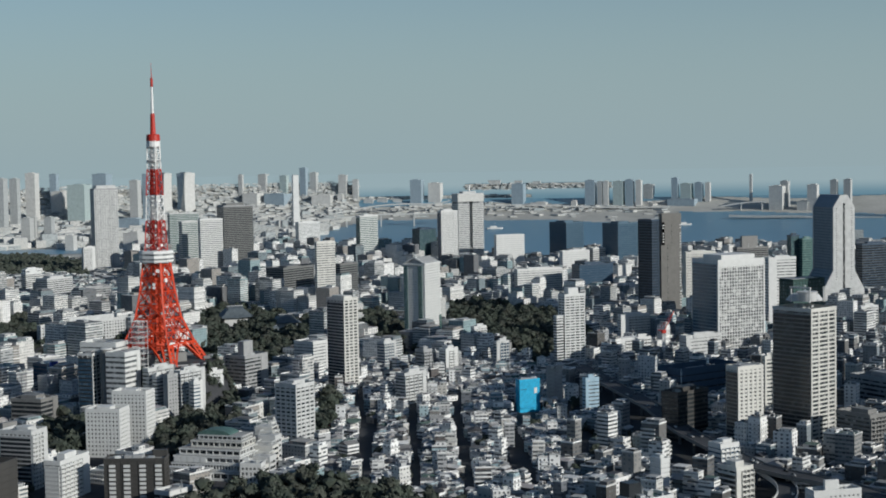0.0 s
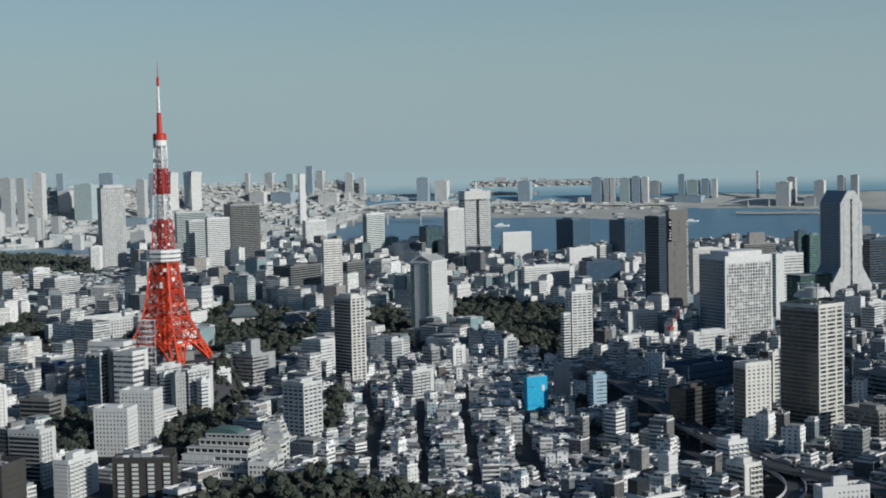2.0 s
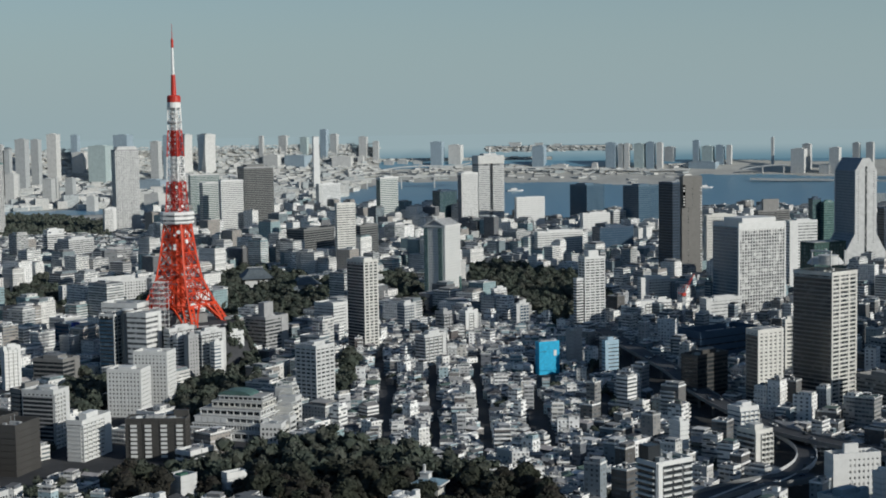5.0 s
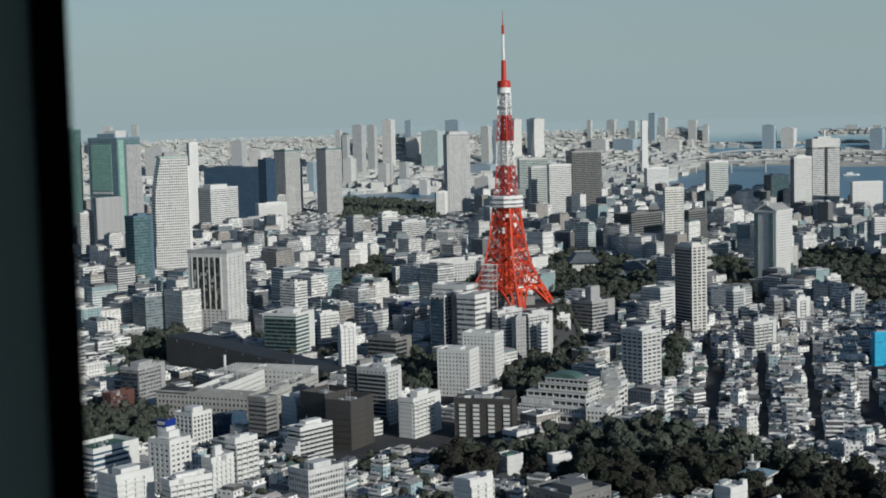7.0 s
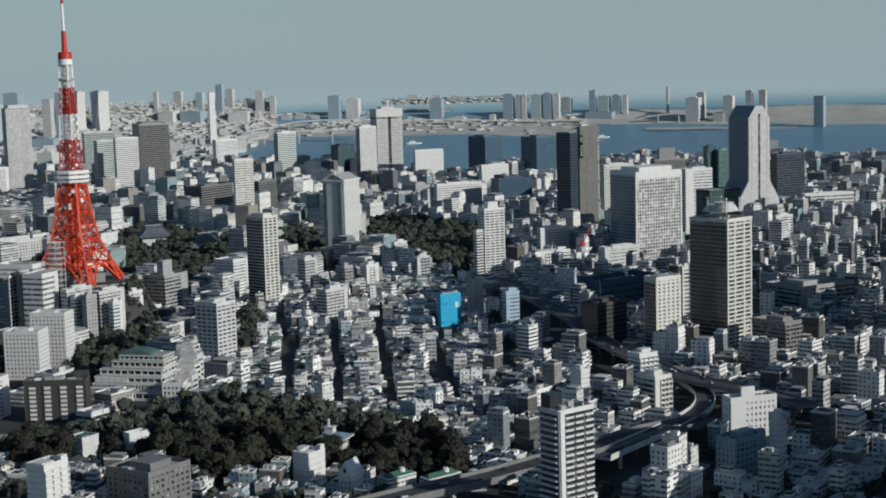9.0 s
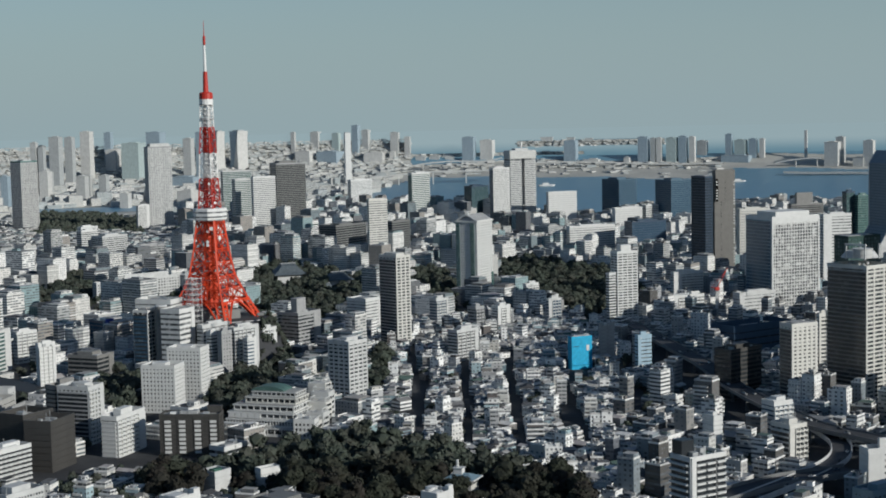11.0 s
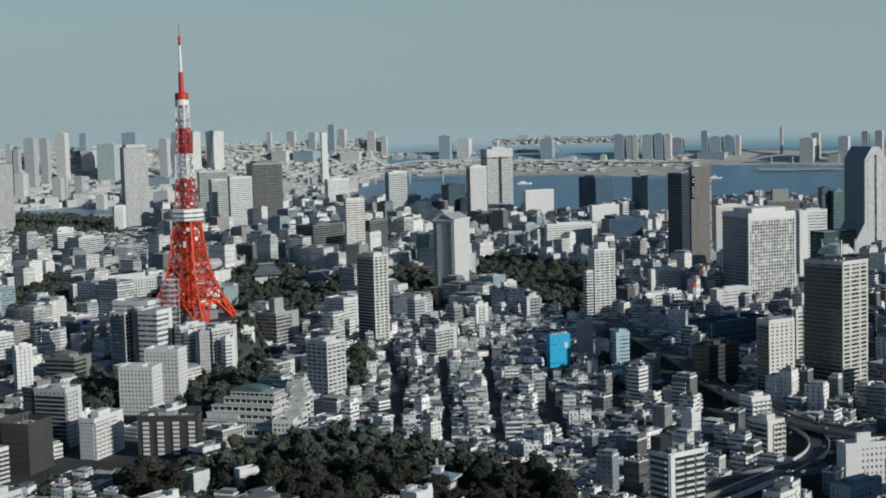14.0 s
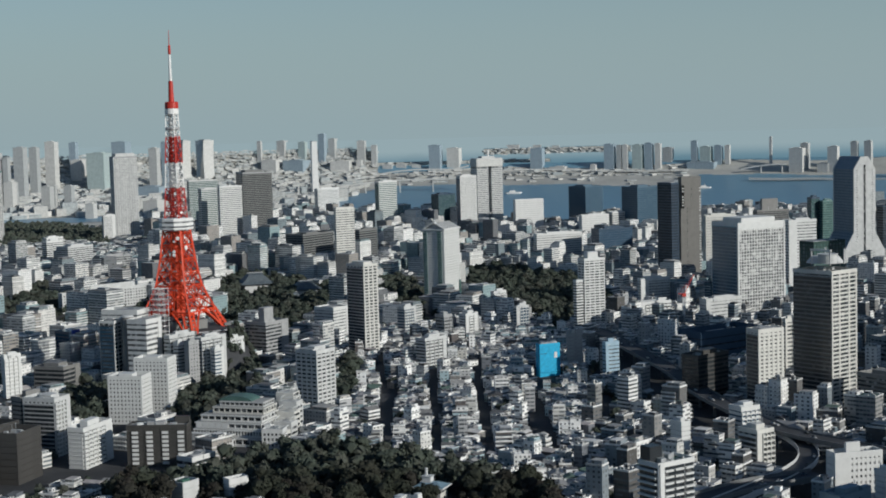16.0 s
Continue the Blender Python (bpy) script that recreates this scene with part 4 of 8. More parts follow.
block("apartment_block", "white apartment block with slanted ribbon balconies",
      -258.5, 1074.0, -19.0, 13.0, 38.0, 27.0, WHITE, GLASS, front=(WHITE, PALE), storey=3.0, band=1.8, head=(0.5, 0.4, 6.0), rails=5.5, core=0.26)
block("office_block", "dark grey box-shaped office block",
      -299.0, 1029.0, -16.0, 21.0, 31.0, 31.0, DARK_TILE, DARK_TILE, storey=4, band=3.7, head=None, plant=2)
block("apartment_block", "grey apartment block with curved end and roof garden",
      -299.0, 1112.1, -20.2, 27.5, 19.8, 41.0, PALE, GLASS, front=(GLASS_PLAIN, GREY), rails=4.2, core=0.3, storey=3.1, band=1.6, bay=4.0, pier=1.4, head=(0.4, 0.5, 4.0))
block("office_block", "dark glass office block with white frame",
      -309.5, 1402.0, -20.0, 16.0, 30.0, 61.5, WHITE, GLASS, storey=3.6, band=0.8, bay=6, pier=0.6, head=(0.4, 0.6, 3.0), front=(GLASS_BLUE, DARK))
stair = thing("stair_tower", -295.0, 1388.5, 0, 0, "dark grey round stair tower of an office block", "building")
put("drum", drum_mesh(5.6, 5.6, 66.5, TAUPE), stair)
put("cap", drum_mesh(5.9, 5.2, 1.2, PALE), stair, 0, 0, 66.5)
TAKEN.append((-295.0, 1388.5, 9))
block("office_block", "white office slab with a broad pale roof",
      -301.0, 1408.0, -19.0, 38.0, 22.0, 68.0, WHITE, GLASS_GREY, storey=4.6, band=3.0, head=(0.5, 0.4, 3.0))
block("office_block", "white banded office wing with a sloping flat roof",
      -279.0, 1384.0, -24.0, 21.0, 24.0, 62.0, WHITE, GLASS_GREY, storey=4.6, band=2.6, head=(0.6, 0.5, 3.0), core=0.22)
block("office_block", "long white low block with regular windows",
      -457.5, 2026.9, -45.7, 10.1, 138.7, 23.8, PALE, GLASS, storey=3.6, band=1.9, bay=4.5, pier=2.0, head=(0.15, 0.5, 9.0), roof=ROOF_GREEN)
glazed = \
block("office_block", "low dark teal glass office with a blue roof sign",
      -385.0, 1575.0, -42.0, 26.0, 44.0, 30.0, NAVY, GLASS_BLUE, storey=3.8, band=1.2, roof=TEAL, head=(0.4, 0.3, 3.0))
put("sign_board", box_mesh("sign_board", 0.5, 10.0, 6.0, SIGN_BLUE), glazed, 13.3, -14.0, 28.0)
block("office_block", "white and light blue office block",
      -127.2, 1644.0, -35.7, 27.2, 24.8, 38.0, WHITE, GLASS_GREY, storey=3.4, band=2.2, head=(0.5, 0.5, 3.0), core=0.14)
block("office_block", "grey office block with a tall dark plant tower",
      -186.5, 1550.2, -33.1, 27.0, 36.0, 36.9, GREY, GLASS, storey=3.4, band=1.8, head=(0.3, 0.4, 16.0), core=0.30)
block("apartment_block", "pale banded apartment block",
      -616.2, 2514.5, -36.0, 28.2, 53.7, 46.5, PALE, GLASS, storey=3.2, band=1.8)
block("office_block", "grey ribbon-windowed office block with a green roof",
      -537.8, 2438.6, -49.0, 7.5, 62.7, 34.4, GREY, GLASS, storey=3.6, band=1.7, roof=ROOF_GREEN)
block("apartment_block", "white and banded office block in front of the bay towers",
      -683.4, 2634.7, -40.2, 11.5, 34.9, 52.8, WHITE, GLASS, storey=3.3, band=1.8)
balconied = \
block("apartment_tower", "apartment tower with stacked white balconies, black plant house and green roof",
      109.7, 765.7, -55.8, 15.0, 24.7, 61.7, WHITE, GLASS_PLAIN, storey=3.1, band=0.95, bay=0, head=None, crown=WHITE, plant=2, roof=ROOF_GREEN, rails=0, core=0.12)
BW, BD, BH = 15.0, 24.7, 61.7
put("plant_house", box_mesh("plant_house", BW * 0.5, BD * 0.34, 9.0, DARK, 0.2), balconied, -BW * 0.22, -BD * 0.3, BH)
put("stair_core", box_mesh("stair_core", 1.4, BD * 0.12, BH + 1.5, WHITE), balconied, BW / 2 + 0.3, -BD * 0.42, 0)
for q in range(2):
    put("fin", box_mesh("fin", 0.6, 0.22, BH - 1, GREY), balconied, BW / 2 + 0.2, (q * 0.667 - 0.42) * BD * 0.84, 0)
rail = box_mesh("balcony", 1.5, BD * 0.225, 1.0, WHITE, 0.05)
for i in range(int(BH / 3.1)):
    for q in range(3):
        put("balcony", rail, balconied, BW / 2 + 0.8, (q / 3 - 0.28) * BD * 0.84, (i + 0.05) * BH / int(BH / 3.1))
lip = box_mesh("balcony", BW * 0.9, 1.3, 1.0, WHITE, 0.05)
for i in range(int(BH / 3.1)):
    put("balcony", lip, balconied, -BW * 0.04, -BD / 2 - 0.5, (i + 0.05) * BH / int(BH / 3.1))
block("apartment_block", "brown and white apartment block by the viaduct",
      200.2, 985.0, -56.5, 17.5, 15.4, 30.6, CREAM, GLASS, storey=3.1, band=1.4, rails=4.0, core=0.3, front=(GLASS_PLAIN, PALE))
block("apartment_block", "white apartment block with light blue panels",
      204.7, 1046.2, -61.0, 13.3, 16.6, 33.3, WHITE, GLASS_BLUE, storey=3.2, band=1.9, rails=4.2, core=0.00)
block("apartment_block", "plain white apartment block",
      155.6, 1017.7, -58.7, 11.8, 7.9, 29.0, WHITE, PALE, storey=3.0, band=2.2)
block("office_block", "white long office block with terrace railings and a mast",
      243.8, 907.0, -76.4, 11.3, 31.5, 30.4, WHITE, GLASS_GREY, storey=3.8, band=2.2, bay=3.2, pier=1.7, head=(0.2, 0.3, 8.0), core=0.30)
block("apartment_block", "slim white apartment house",
      151.0, 1242.0, -56.8, 5.0, 13.3, 22.6, WHITE, GLASS_GREY, storey=3.0, band=2.0, rails=4.2, core=0.18)
block("apartment_block", "white apartment house with stacked balconies",
      61.3, 1819.6, -51.8, 6.3, 19.6, 30.7, WHITE, GLASS, storey=3.0, band=1.8, rails=5.5, core=0.00)
block("apartment_block", "light blue glass house with a pale frame",
      82.0, 1692.9, -52.6, 5.9, 18.2, 28.0, PALE, GLASS_BLUE, storey=3.2, band=1.2, rails=4.2, core=0.26)
block("apartment_block", "grey balconied apartment block on a street corner",
      -17.3, 1464.2, -44.1, 13.1, 29.6, 28.0, PALE, GLASS, storey=3.0, band=1.6, rails=5.5, core=0.18)
block("apartment_block", "dark grey office block with a brick end",
      -4.8, 1601.7, -44.8, 12.7, 12.7, 31.9, GREY, GLASS, storey=3.2, band=1.8, rails=4.2, core=0.00)
block("apartment_block", "white apartment block among low houses",
      22.4, 1661.3, -50.7, 11.6, 17.9, 24.9, WHITE, GLASS, storey=3.1, band=1.8, rails=5.5, core=0.26)
block("apartment_block", "pale blue house block",
      -46.1, 1674.3, -43.3, 11.5, 18.6, 32.6, PALE, GLASS_BLUE, storey=3.1, band=1.6, rails=4.2, core=0.18)
block("apartment_block", "grey concrete house block below the tower",
      -233.4, 1367.2, -40.2, 6.3, 11.9, 43.3, GREY, GLASS, storey=3.1, band=2.0, bay=4, pier=2.0)
block("apartment_block", "white house block with a blue band below the tower",
      -210.8, 1369.1, -41.2, 6.3, 10.6, 36.1, WHITE, GLASS_BLUE, storey=3.1, band=2.0)
block("apartment_block", "white house block below the tower",
      -245.4, 1374.3, -39.8, 6.3, 10.6, 41.4, WHITE, GLASS, storey=3.1, band=1.9)
block("apartment_block", "pale plant building at the foot of the tower",
      -248.5, 1390.9, -34.5, 7.2, 32.9, 47.0, PALE, GLASS, storey=3.4, band=2.0, plant=6, rails=5.5, core=0.00)
block("apartment_block", "white apartment block on the slope below the tower",
      -204.4, 1432.8, -36.8, 9.7, 18.1, 36.6, WHITE, GLASS_GREY, storey=3.1, band=2.0, rails=4.2, core=0.26)
block("apartment_block", "pale house block on the slope below the tower",
      -219.1, 1386.2, -35.7, 7.9, 32.2, 45.0, PALE, GLASS, storey=3.2, band=1.8, plant=5, rails=5.5, core=0.18)

# ---- blocks beyond the gardens ----
block("apartment_tower", "slender pale tower block by the gardens",
      -689.2, 3269.4, -53.7, 20.4, 54.6, 178.6, PALE, GLASS_GREY, storey=3.4, band=1.8, bay=5.2, pier=1.0, head=(0.8, 0.8, 9.0), crown=GREY)
block("apartment_block", "white tower annex with vertical ribs",
      -710.1, 3198.4, -47.3, 7.0, 28.2, 57.0, WHITE, GLASS_GREY, storey=3.4, band=1.2, bay=3.4, pier=1.4)
bowed_tower("tall bowed white office tower with a fine window grid", -844.6, 2023.7, 35.9, 49.9, 26.0, 178.5, WHITE, GLASS, WHITE)
strip_hotel("grey hotel tower with tall black window strips", -602.5, 1568.2, -9.4, 49.3, 40.7, 89.7)
green_tower = \
block("office_tower", "green glass office tower with pale flank",
      -1186.9, 2593.6, -15.5, 67.0, 64.8, 197.9, SLATE_BLUE, GLASS_GREEN, storey=4.0, band=1.4, bay=4.5, pier=0.5, head=(0.6, 0.6, 9.0))
put("mint_screen", box_mesh("mint_screen", 46, 0.8, 84, MINT_GLASS), green_tower, -3, -32.7, 104)
for i in range(21):
    put("screen_band", box_mesh("screen_band", 46.4, 0.5, 0.6, TEAL), green_tower, -3, -33.2, 106 + i * 3.9)
put("screen_foot", box_mesh("screen_foot", 46, 1.0, 4, PALE), green_tower, -3, -32.8, 98)
put("flank_slab", box_mesh("flank_slab", 5.0, 40.0, 186, GREY, 0.4), green_tower, 34.5, 10.0, 0)
put("flank_step", box_mesh("flank_step", 6.5, 20.0, 120, GREY, 0.4), green_tower, 34.8, 22.0, 0)
put("mint_strip", box_mesh("mint_strip", 1.0, 14.0, 196, MINT_GLASS), green_tower, 33.8, -22.0, 0)
put("roof_plant", box_mesh("roof_plant", 26, 30, 14, PALE, 0.4), green_tower, 4, 0, 198)
block("office_tower", "dark green glass office tower",
      -1278.9, 2578.4, -8.9, 53.9, 33.4, 213.9, TEAL, GLASS_GREEN, storey=4.0, band=1.2, head=(0.5, 0.5, 6.0))
block("office_block", "pale grey office block before the green tower",
      -1059.1, 2282.4, -36.7, 11.3, 48.7, 103.7, GREY, GREY, storey=4.0, band=3.4)
block("office_block", "teal glass office block with white frame",
      -845.2, 1914.6, -31.0, 20.8, 31.1, 102.0, BAY_BLUE, GLASS_GREEN, storey=3.8, band=1.4, core=0.14)
block("office_block", "long dark blue glass office block",
      -1080.5, 2923.3, 4.4, 111.5, 40.0, 127.6, NAVY, GLASS_BLUE, storey=4.0, band=1.2, bay=4.0, pier=0.5)
block("office_block", "dark blue glass office tower",
      -1008.8, 2924.2, -20.9, 20.7, 30.0, 143.2, NAVY, GLASS_BLUE, storey=4.0, band=1.0, bay=4.0, pier=0.5)
block("office_tower", "pale twin office tower with green window grid",
      -1079.2, 3275.8, -29.7, 37.8, 51.2, 151.6, PALE, GLASS, storey=3.7, band=1.5, bay=4.6, pier=1.5, crown=TEAL)
block("office_tower", "pale twin office tower with green crown",
      -979.0, 3262.5, -31.2, 31.9, 47.4, 154.0, PALE, GLASS, storey=3.7, band=1.5, bay=4.6, pier=1.5, crown=TEAL)
block("office_block", "white stepped office group",
      -1018.5, 2671.4, -28.8, 35.4, 66.8, 99.9, WHITE, GLASS_GREY, storey=3.8, band=2.2, head=(0.6, 0.6, 8.0))
block("office_block", "white low block with regular windows",
      -968.6, 2827.4, -40.6, 13.1, 63.6, 59.4, WHITE, GLASS_GREY, storey=3.8, band=2.2, bay=4, pier=1.6)
block("office_block", "pale high slab behind the curved tower",
      -1115.1, 2794.6, -38.1, 8.7, 20.1, 180.4, WHITE, PALE, storey=3.8, band=2.4)
block("office_block", "white office block with blinds",
      -1094.4, 2276.4, -29.1, 10.8, 32.7, 82.2, WHITE, GLASS, storey=3.6, band=1.4, bay=3, pier=1.0)
block("office_block", "grey office block with dark ribbon windows",
      -952.1, 2682.9, -39.9, 8.3, 70.3, 41.9, GREY, GLASS, storey=3.6, band=1.6)
block("apartment_block", "white block with dark balcony bands",
      -679.4, 2611.7, -40.2, 14.0, 31.9, 48.1, WHITE, GLASS, storey=3.3, band=1.7)

# ---- a terraced hall with a green vaulted roof: stepped storeys, a trussed gallery, stacked side terraces ----
HT = -18.0
terraced = thing("terraced_hall", -161.5, 1138.0, 0, HT, "pale terraced hall with glazed floors and a green copper vault", "building")
TAKEN += [(-150, 1104, 14), (-175, 1110, 13), (-195, 1116, 12), (-172, 1172, 13), (-150, 1182, 13), (-182, 1143, 19), (-158, 1136, 22), (-132, 1130, 20), (-128, 1158, 18), (-160, 1116, 16)]


def hall_tier(w, d, x, y, z, h, bay, wall, glass):
    """One storey of the hall: glass behind a sill band, slim posts and an overhanging slab."""
    put("glass_wall", box_mesh("glass_wall", w - 1.6, d - 1.6, h, glass), terraced, x, y, z)
    put("sill_band", ring_mesh("sill_band", w, d, h * 0.28, 0.9, wall), terraced, x, y, z)
    put("slab_edge", ring_mesh("slab_edge", w + 1.0, d + 1.0, h * 0.16, 1.4, wall), terraced, x, y, z + h * 0.84)
    put("terrace_deck", box_mesh("terrace_deck", w - 1.0, d - 1.0, 0.3, ROOF), terraced, x, y, z + h - 0.1)
    n = max(2, round(w / bay))
    me = box_mesh("post", 0.7, 0.8, h, wall)
    for i in range(n + 1):
        put("post", me, terraced, x + (i / n - 0.5) * (w - 0.8), y - d / 2 + 0.45, z)
    m = max(2, round(d / bay))
    for i in range(m + 1):
        put("post", me, terraced, x + w / 2 - 0.45, y + (i / m - 0.5) * (d - 0.8), z, 90)


hall_tier(60, 36, 0, 0, 0, 6.5, 6.0, PALE, GLASS)
hall_tier(56, 34, -1, 1, 6.5, 5.5, 2.4, WHITE, GLASS_GREY)
hall_tier(54, 33, -1, 2, 12.0, 5.0, 5.5, WHITE, GLASS_GREY)
hall_tier(50, 30, 0, 4, 17.0, 5.0, 5.5, WHITE, GLASS)
hall_tier(42, 24, 3, 7, 22.0, 5.0, 4.5, CREAM, GLASS)
hall_tier(36, 20, 4, 9, 27.0, 3.6, 4.0, PALE, GLASS)
put("vault", vault_mesh(16.0, 27.0, 3.8, COPPER), terraced, -2, 9, 30.6, 90)
for i in range(5):                                            # blank white panels on part of the front
    put("wall_panel", box_mesh("wall_panel", 4.6, 0.5, 4.0, WHITE), terraced, -25.0 + i * 5.4, -14.8, 12.6)
put("gallery", box_mesh("gallery", 44, 5, 1.0, PALE), terraced, -16, -20.5, 5.0)
put("gallery_roof", box_mesh("gallery_roof", 44, 5.6, 0.7, PALE), terraced, -16, -20.5, 9.2)
for i in range(12):
    put("truss_post", box_mesh("truss_post", 0.4, 0.4, 3.6, WHITE), terraced, -37.5 + i * 3.9, -23.0, 5.8)
    o = put("truss_brace", box_mesh("truss_brace", 4.9, 0.3, 0.3, WHITE), terraced)
    o.matrix_basis = Matrix.Translation((-35.6 + i * 3.9, -23.0, 7.5)) @ pose(0, 0, 0, 0, 40 if i % 2 else -40, 0)
put("gallery_wall", box_mesh("gallery_wall", 42, 2.0, 5.0, PALE, 0.2), terraced, -16, -19.5, 0)
for i, (sx, sy, sh) in enumerate(((33, 2, 10), (34, 12, 15), (32, 22, 21), (30, 32, 27), (24, 40, 32))):
    put("side_terrace", box_mesh("side_terrace", 15, 12, sh, PALE if i % 2 else CREAM, 0.2), terraced, sx, sy, 0)
    for j in range(int(sh / 4)):
        put("terrace_window", box_mesh("terrace_window", 15.3, 9.5, 1.8, GLASS), terraced, sx, sy - 1.0, 1.2 + j * 4.0)
    put("terrace_frame", ring_mesh("terrace_frame", 13, 10, 0.5, 0.5, WHITE), terraced, sx, sy, sh + 2.6)
    for q in range(4):
        put("frame_post", box_mesh("frame_post", 0.5, 0.5, 2.7, WHITE), terraced, sx + (-6.2, 6.2)[q % 2], sy + (-4.7, 4.7)[q // 2], sh)
block("apartment_block", "low white block with square windows by the hall",
      -131.0, 1112.0, -9.6, 16.1, 12.0, 12.5, WHITE, GLASS, storey=3.6, band=1.8, bay=3.2, pier=1.2, head=None)

# ---- a low school round a court ----
block("school_wing", "long cream school wing with rows of square windows",
      -440.0, 1114.5, -10.6, 84.0, 17.0, 18.0, SCHOOL_WALL, GLASS_PLAIN, storey=4.5, band=2.3, bay=3.6, pier=1.7, head=None, plant=3, roof=STONE_DARK)
school_roof = thing("hip_roof", -468.0, 1119.7, 18.3, -10.6, "dark tiled hip roof over the end of a school wing", "roof")
put("roof", mesh_of("roof", [(-15, -9.5, 0), (15, -9.5, 0), (15, 9.5, 0), (-15, 9.5, 0), (-9, 0, 3.6), (13, 0, 3.6)], [(0, 1, 5, 4), (1, 2, 5), (2, 3, 4, 5), (3, 0, 4), (3, 2, 1, 0)], ROOF_DARK), school_roof, 0, 0, 1.4)
block("school_wing", "cream school wing with a white inner court wall",
      -443.0, 1172.0, -6.0, 20.0, 92.0, 17.0, WHITE, GLASS, storey=4.2, band=2.6, bay=4.2, pier=2.2, head=None, plant=3, roof=STONE_DARK)
block("school_wing", "back wing of the school with a white court wall",
      -412.0, 1232.0, -8.0, 50.0, 14.0, 17.5, PALE, GLASS, storey=4.2, band=2.6, bay=4.2, pier=2.2, head=None, plant=1)
block("school_wing", "grey slanting side wing of the school with roof plant",
      -391.5, 1160.0, -8.0, 15.0, 96.0, 16.0, SCHOOL_WALL, GLASS, storey=4.0, band=2.4, bay=4.2, pier=1.6, head=(0.5, 0.2, 3.5), plant=4, roof=STONE_DARK)
block("school_wing", "low dark-roofed outer wing of the school",
      -371.0, 1172.0, -9.0, 9.0, 70.0, 11.0, GREY, GLASS, storey=3.8, band=2.0, head=None, roof=ROOF_DARK, plant=0)
frame_yard = thing("steel_pergola", -447.0, 1207.0, 17.4, -8.0, "pale steel grid frame standing on the school roof", "pergola")
for fx in range(6):
    for fy in range(8):
        put("post", box_mesh("post", 0.4, 0.4, 6.0, PALE), frame_yard, -12.5 + 5 * fx, -17.5 + 5 * fy, 0)
for fx in range(6):
    put("beam", box_mesh("beam", 0.45, 36.0, 0.5, WHITE), frame_yard, -12.5 + 5 * fx, 0, 6.0)
for fy in range(8):
    put("cross_beam", box_mesh("cross_beam", 26.0, 0.45, 0.45, WHITE), frame_yard, 0, -17.5 + 5 * fy, 6.55)
flue = thing("chimney", -461.0, 1210.0, 0, 0, "slim round white chimney beside the school", "chimney")
put("shaft", drum_mesh(1.3, 1.1, 33.0, WHITE, 14), flue)
put("rim", drum_mesh(1.5, 1.5, 0.6, PALE, 14), flue, 0, 0, 33.0)
TAKEN += [(-420, 1160 + 14 * q, 16) for q in range(5)]

# ---- near blocks of the temple hill side ----
block("office_block", "white office block with dark green ribbon windows",
      -478.1, 1437.6, -11.9, 37.4, 36.2, 38.2, WHITE, GLASS_GREEN, storey=3.6, band=1.5, head=(0.5, 0.5, 5.0), front=(GLASS_PLAIN, TEAL), core=0.30)
block("apartment_block", "slim plain white tower house",
      -386.4, 1327.5, -41.5, 4.9, 17.1, 40.6, WHITE, PALE, storey=3.2, band=2.4, rails=4.2, core=0.18)
block("apartment_block", "white banded apartment block",
      -454.1, 1491.9, -37.8, 6.1, 24.2, 29.2, WHITE, GLASS_GREY, storey=3.1, band=1.8, rails=5.5, core=0.00)
block("office_block", "low brown office wing with ribbon windows",
      -357.7, 1370.9, -20.6, 32.4, 26.0, 24.4, TAUPE, GLASS_PLAIN, storey=3.6, band=1.5, core=0.30)
block("office_block", "tall grey office house with corner tower",
      -315.1, 1127.1, -34.0, 10.9, 27.6, 39.6, TAUPE, GLASS_PLAIN, storey=3.2, band=1.9, head=(0.4, 0.5, 6.0), core=0.22)
block("apartment_block", "white slanted apartment block with stepped balconies",
      -293.1, 1120.8, -35.4, 9.5, 6.8, 37.4, WHITE, GLASS, storey=3.1, band=1.8)
block("office_block", "dark brown windowless hall block with a flat grey roof",
      -329.0, 1072.0, -28.0, 26.0, 30.0, 27.5, DARK_TILE, DARK_TILE, storey=4, band=3.7, head=None)
block("office_block", "brown tiled block with ribbon windows",
      -357.9, 1011.5, -20.6, 16.6, 13.6, 35.5, TAUPE, GLASS_PLAIN, storey=3.2, band=1.9, head=(0.5, 0.5, 3.0), core=0.14)
scalloped = \
block("apartment_block", "white stepped block with round balcony fronts",
      -316.0, 988.0, -30.0, 13.0, 30.0, 22.0, WHITE, GLASS_PLAIN, storey=3.0, band=1.3, bay=0)
bow = drum_mesh(1.9, 1.9, 1.3, WHITE, 12)
for i in range(7):
    for q in range(7):
        put("round_balcony", bow, scalloped, 6.2, -12.6 + q * 4.2, 0.5 + i * 3.05)
for i in range(5):
    put("front_terrace", box_mesh("front_terrace", 13.0, 2.4 * (5 - i), 3.0, PALE, 0.1), scalloped, 0, -15 - 1.2 * (5 - i), i * 3.05)
    put("terrace_rail", box_mesh("terrace_rail", 13.4, 0.3, 1.1, WHITE), scalloped, 0, -15 - 2.4 * (5 - i), i * 3.05 + 2.6)
block("apartment_block", "white plastered block with a set-back roof",
      -355.2, 1088.2, -31.7, 16.6, 24.0, 21.5, WHITE, PALE, storey=3.2, band=2.2, rails=5.5, core=0.26)
block("office_block", "white flat block with dark ribbon windows",
      -275.1, 869.6, -32.1, 18.5, 28.2, 22.0, PALE, GLASS, storey=3.3, band=1.6, bay=2.2, pier=0.7)
signed = \
block("apartment_block", "white apartment block with a blue rooftop sign",
      -376.8, 886.5, -22.0, 18.8, 18.9, 33.0, WHITE, GLASS, storey=3.1, band=1.8, bay=4.6, pier=1.9, head=(0.4, 0.5, 7.0))
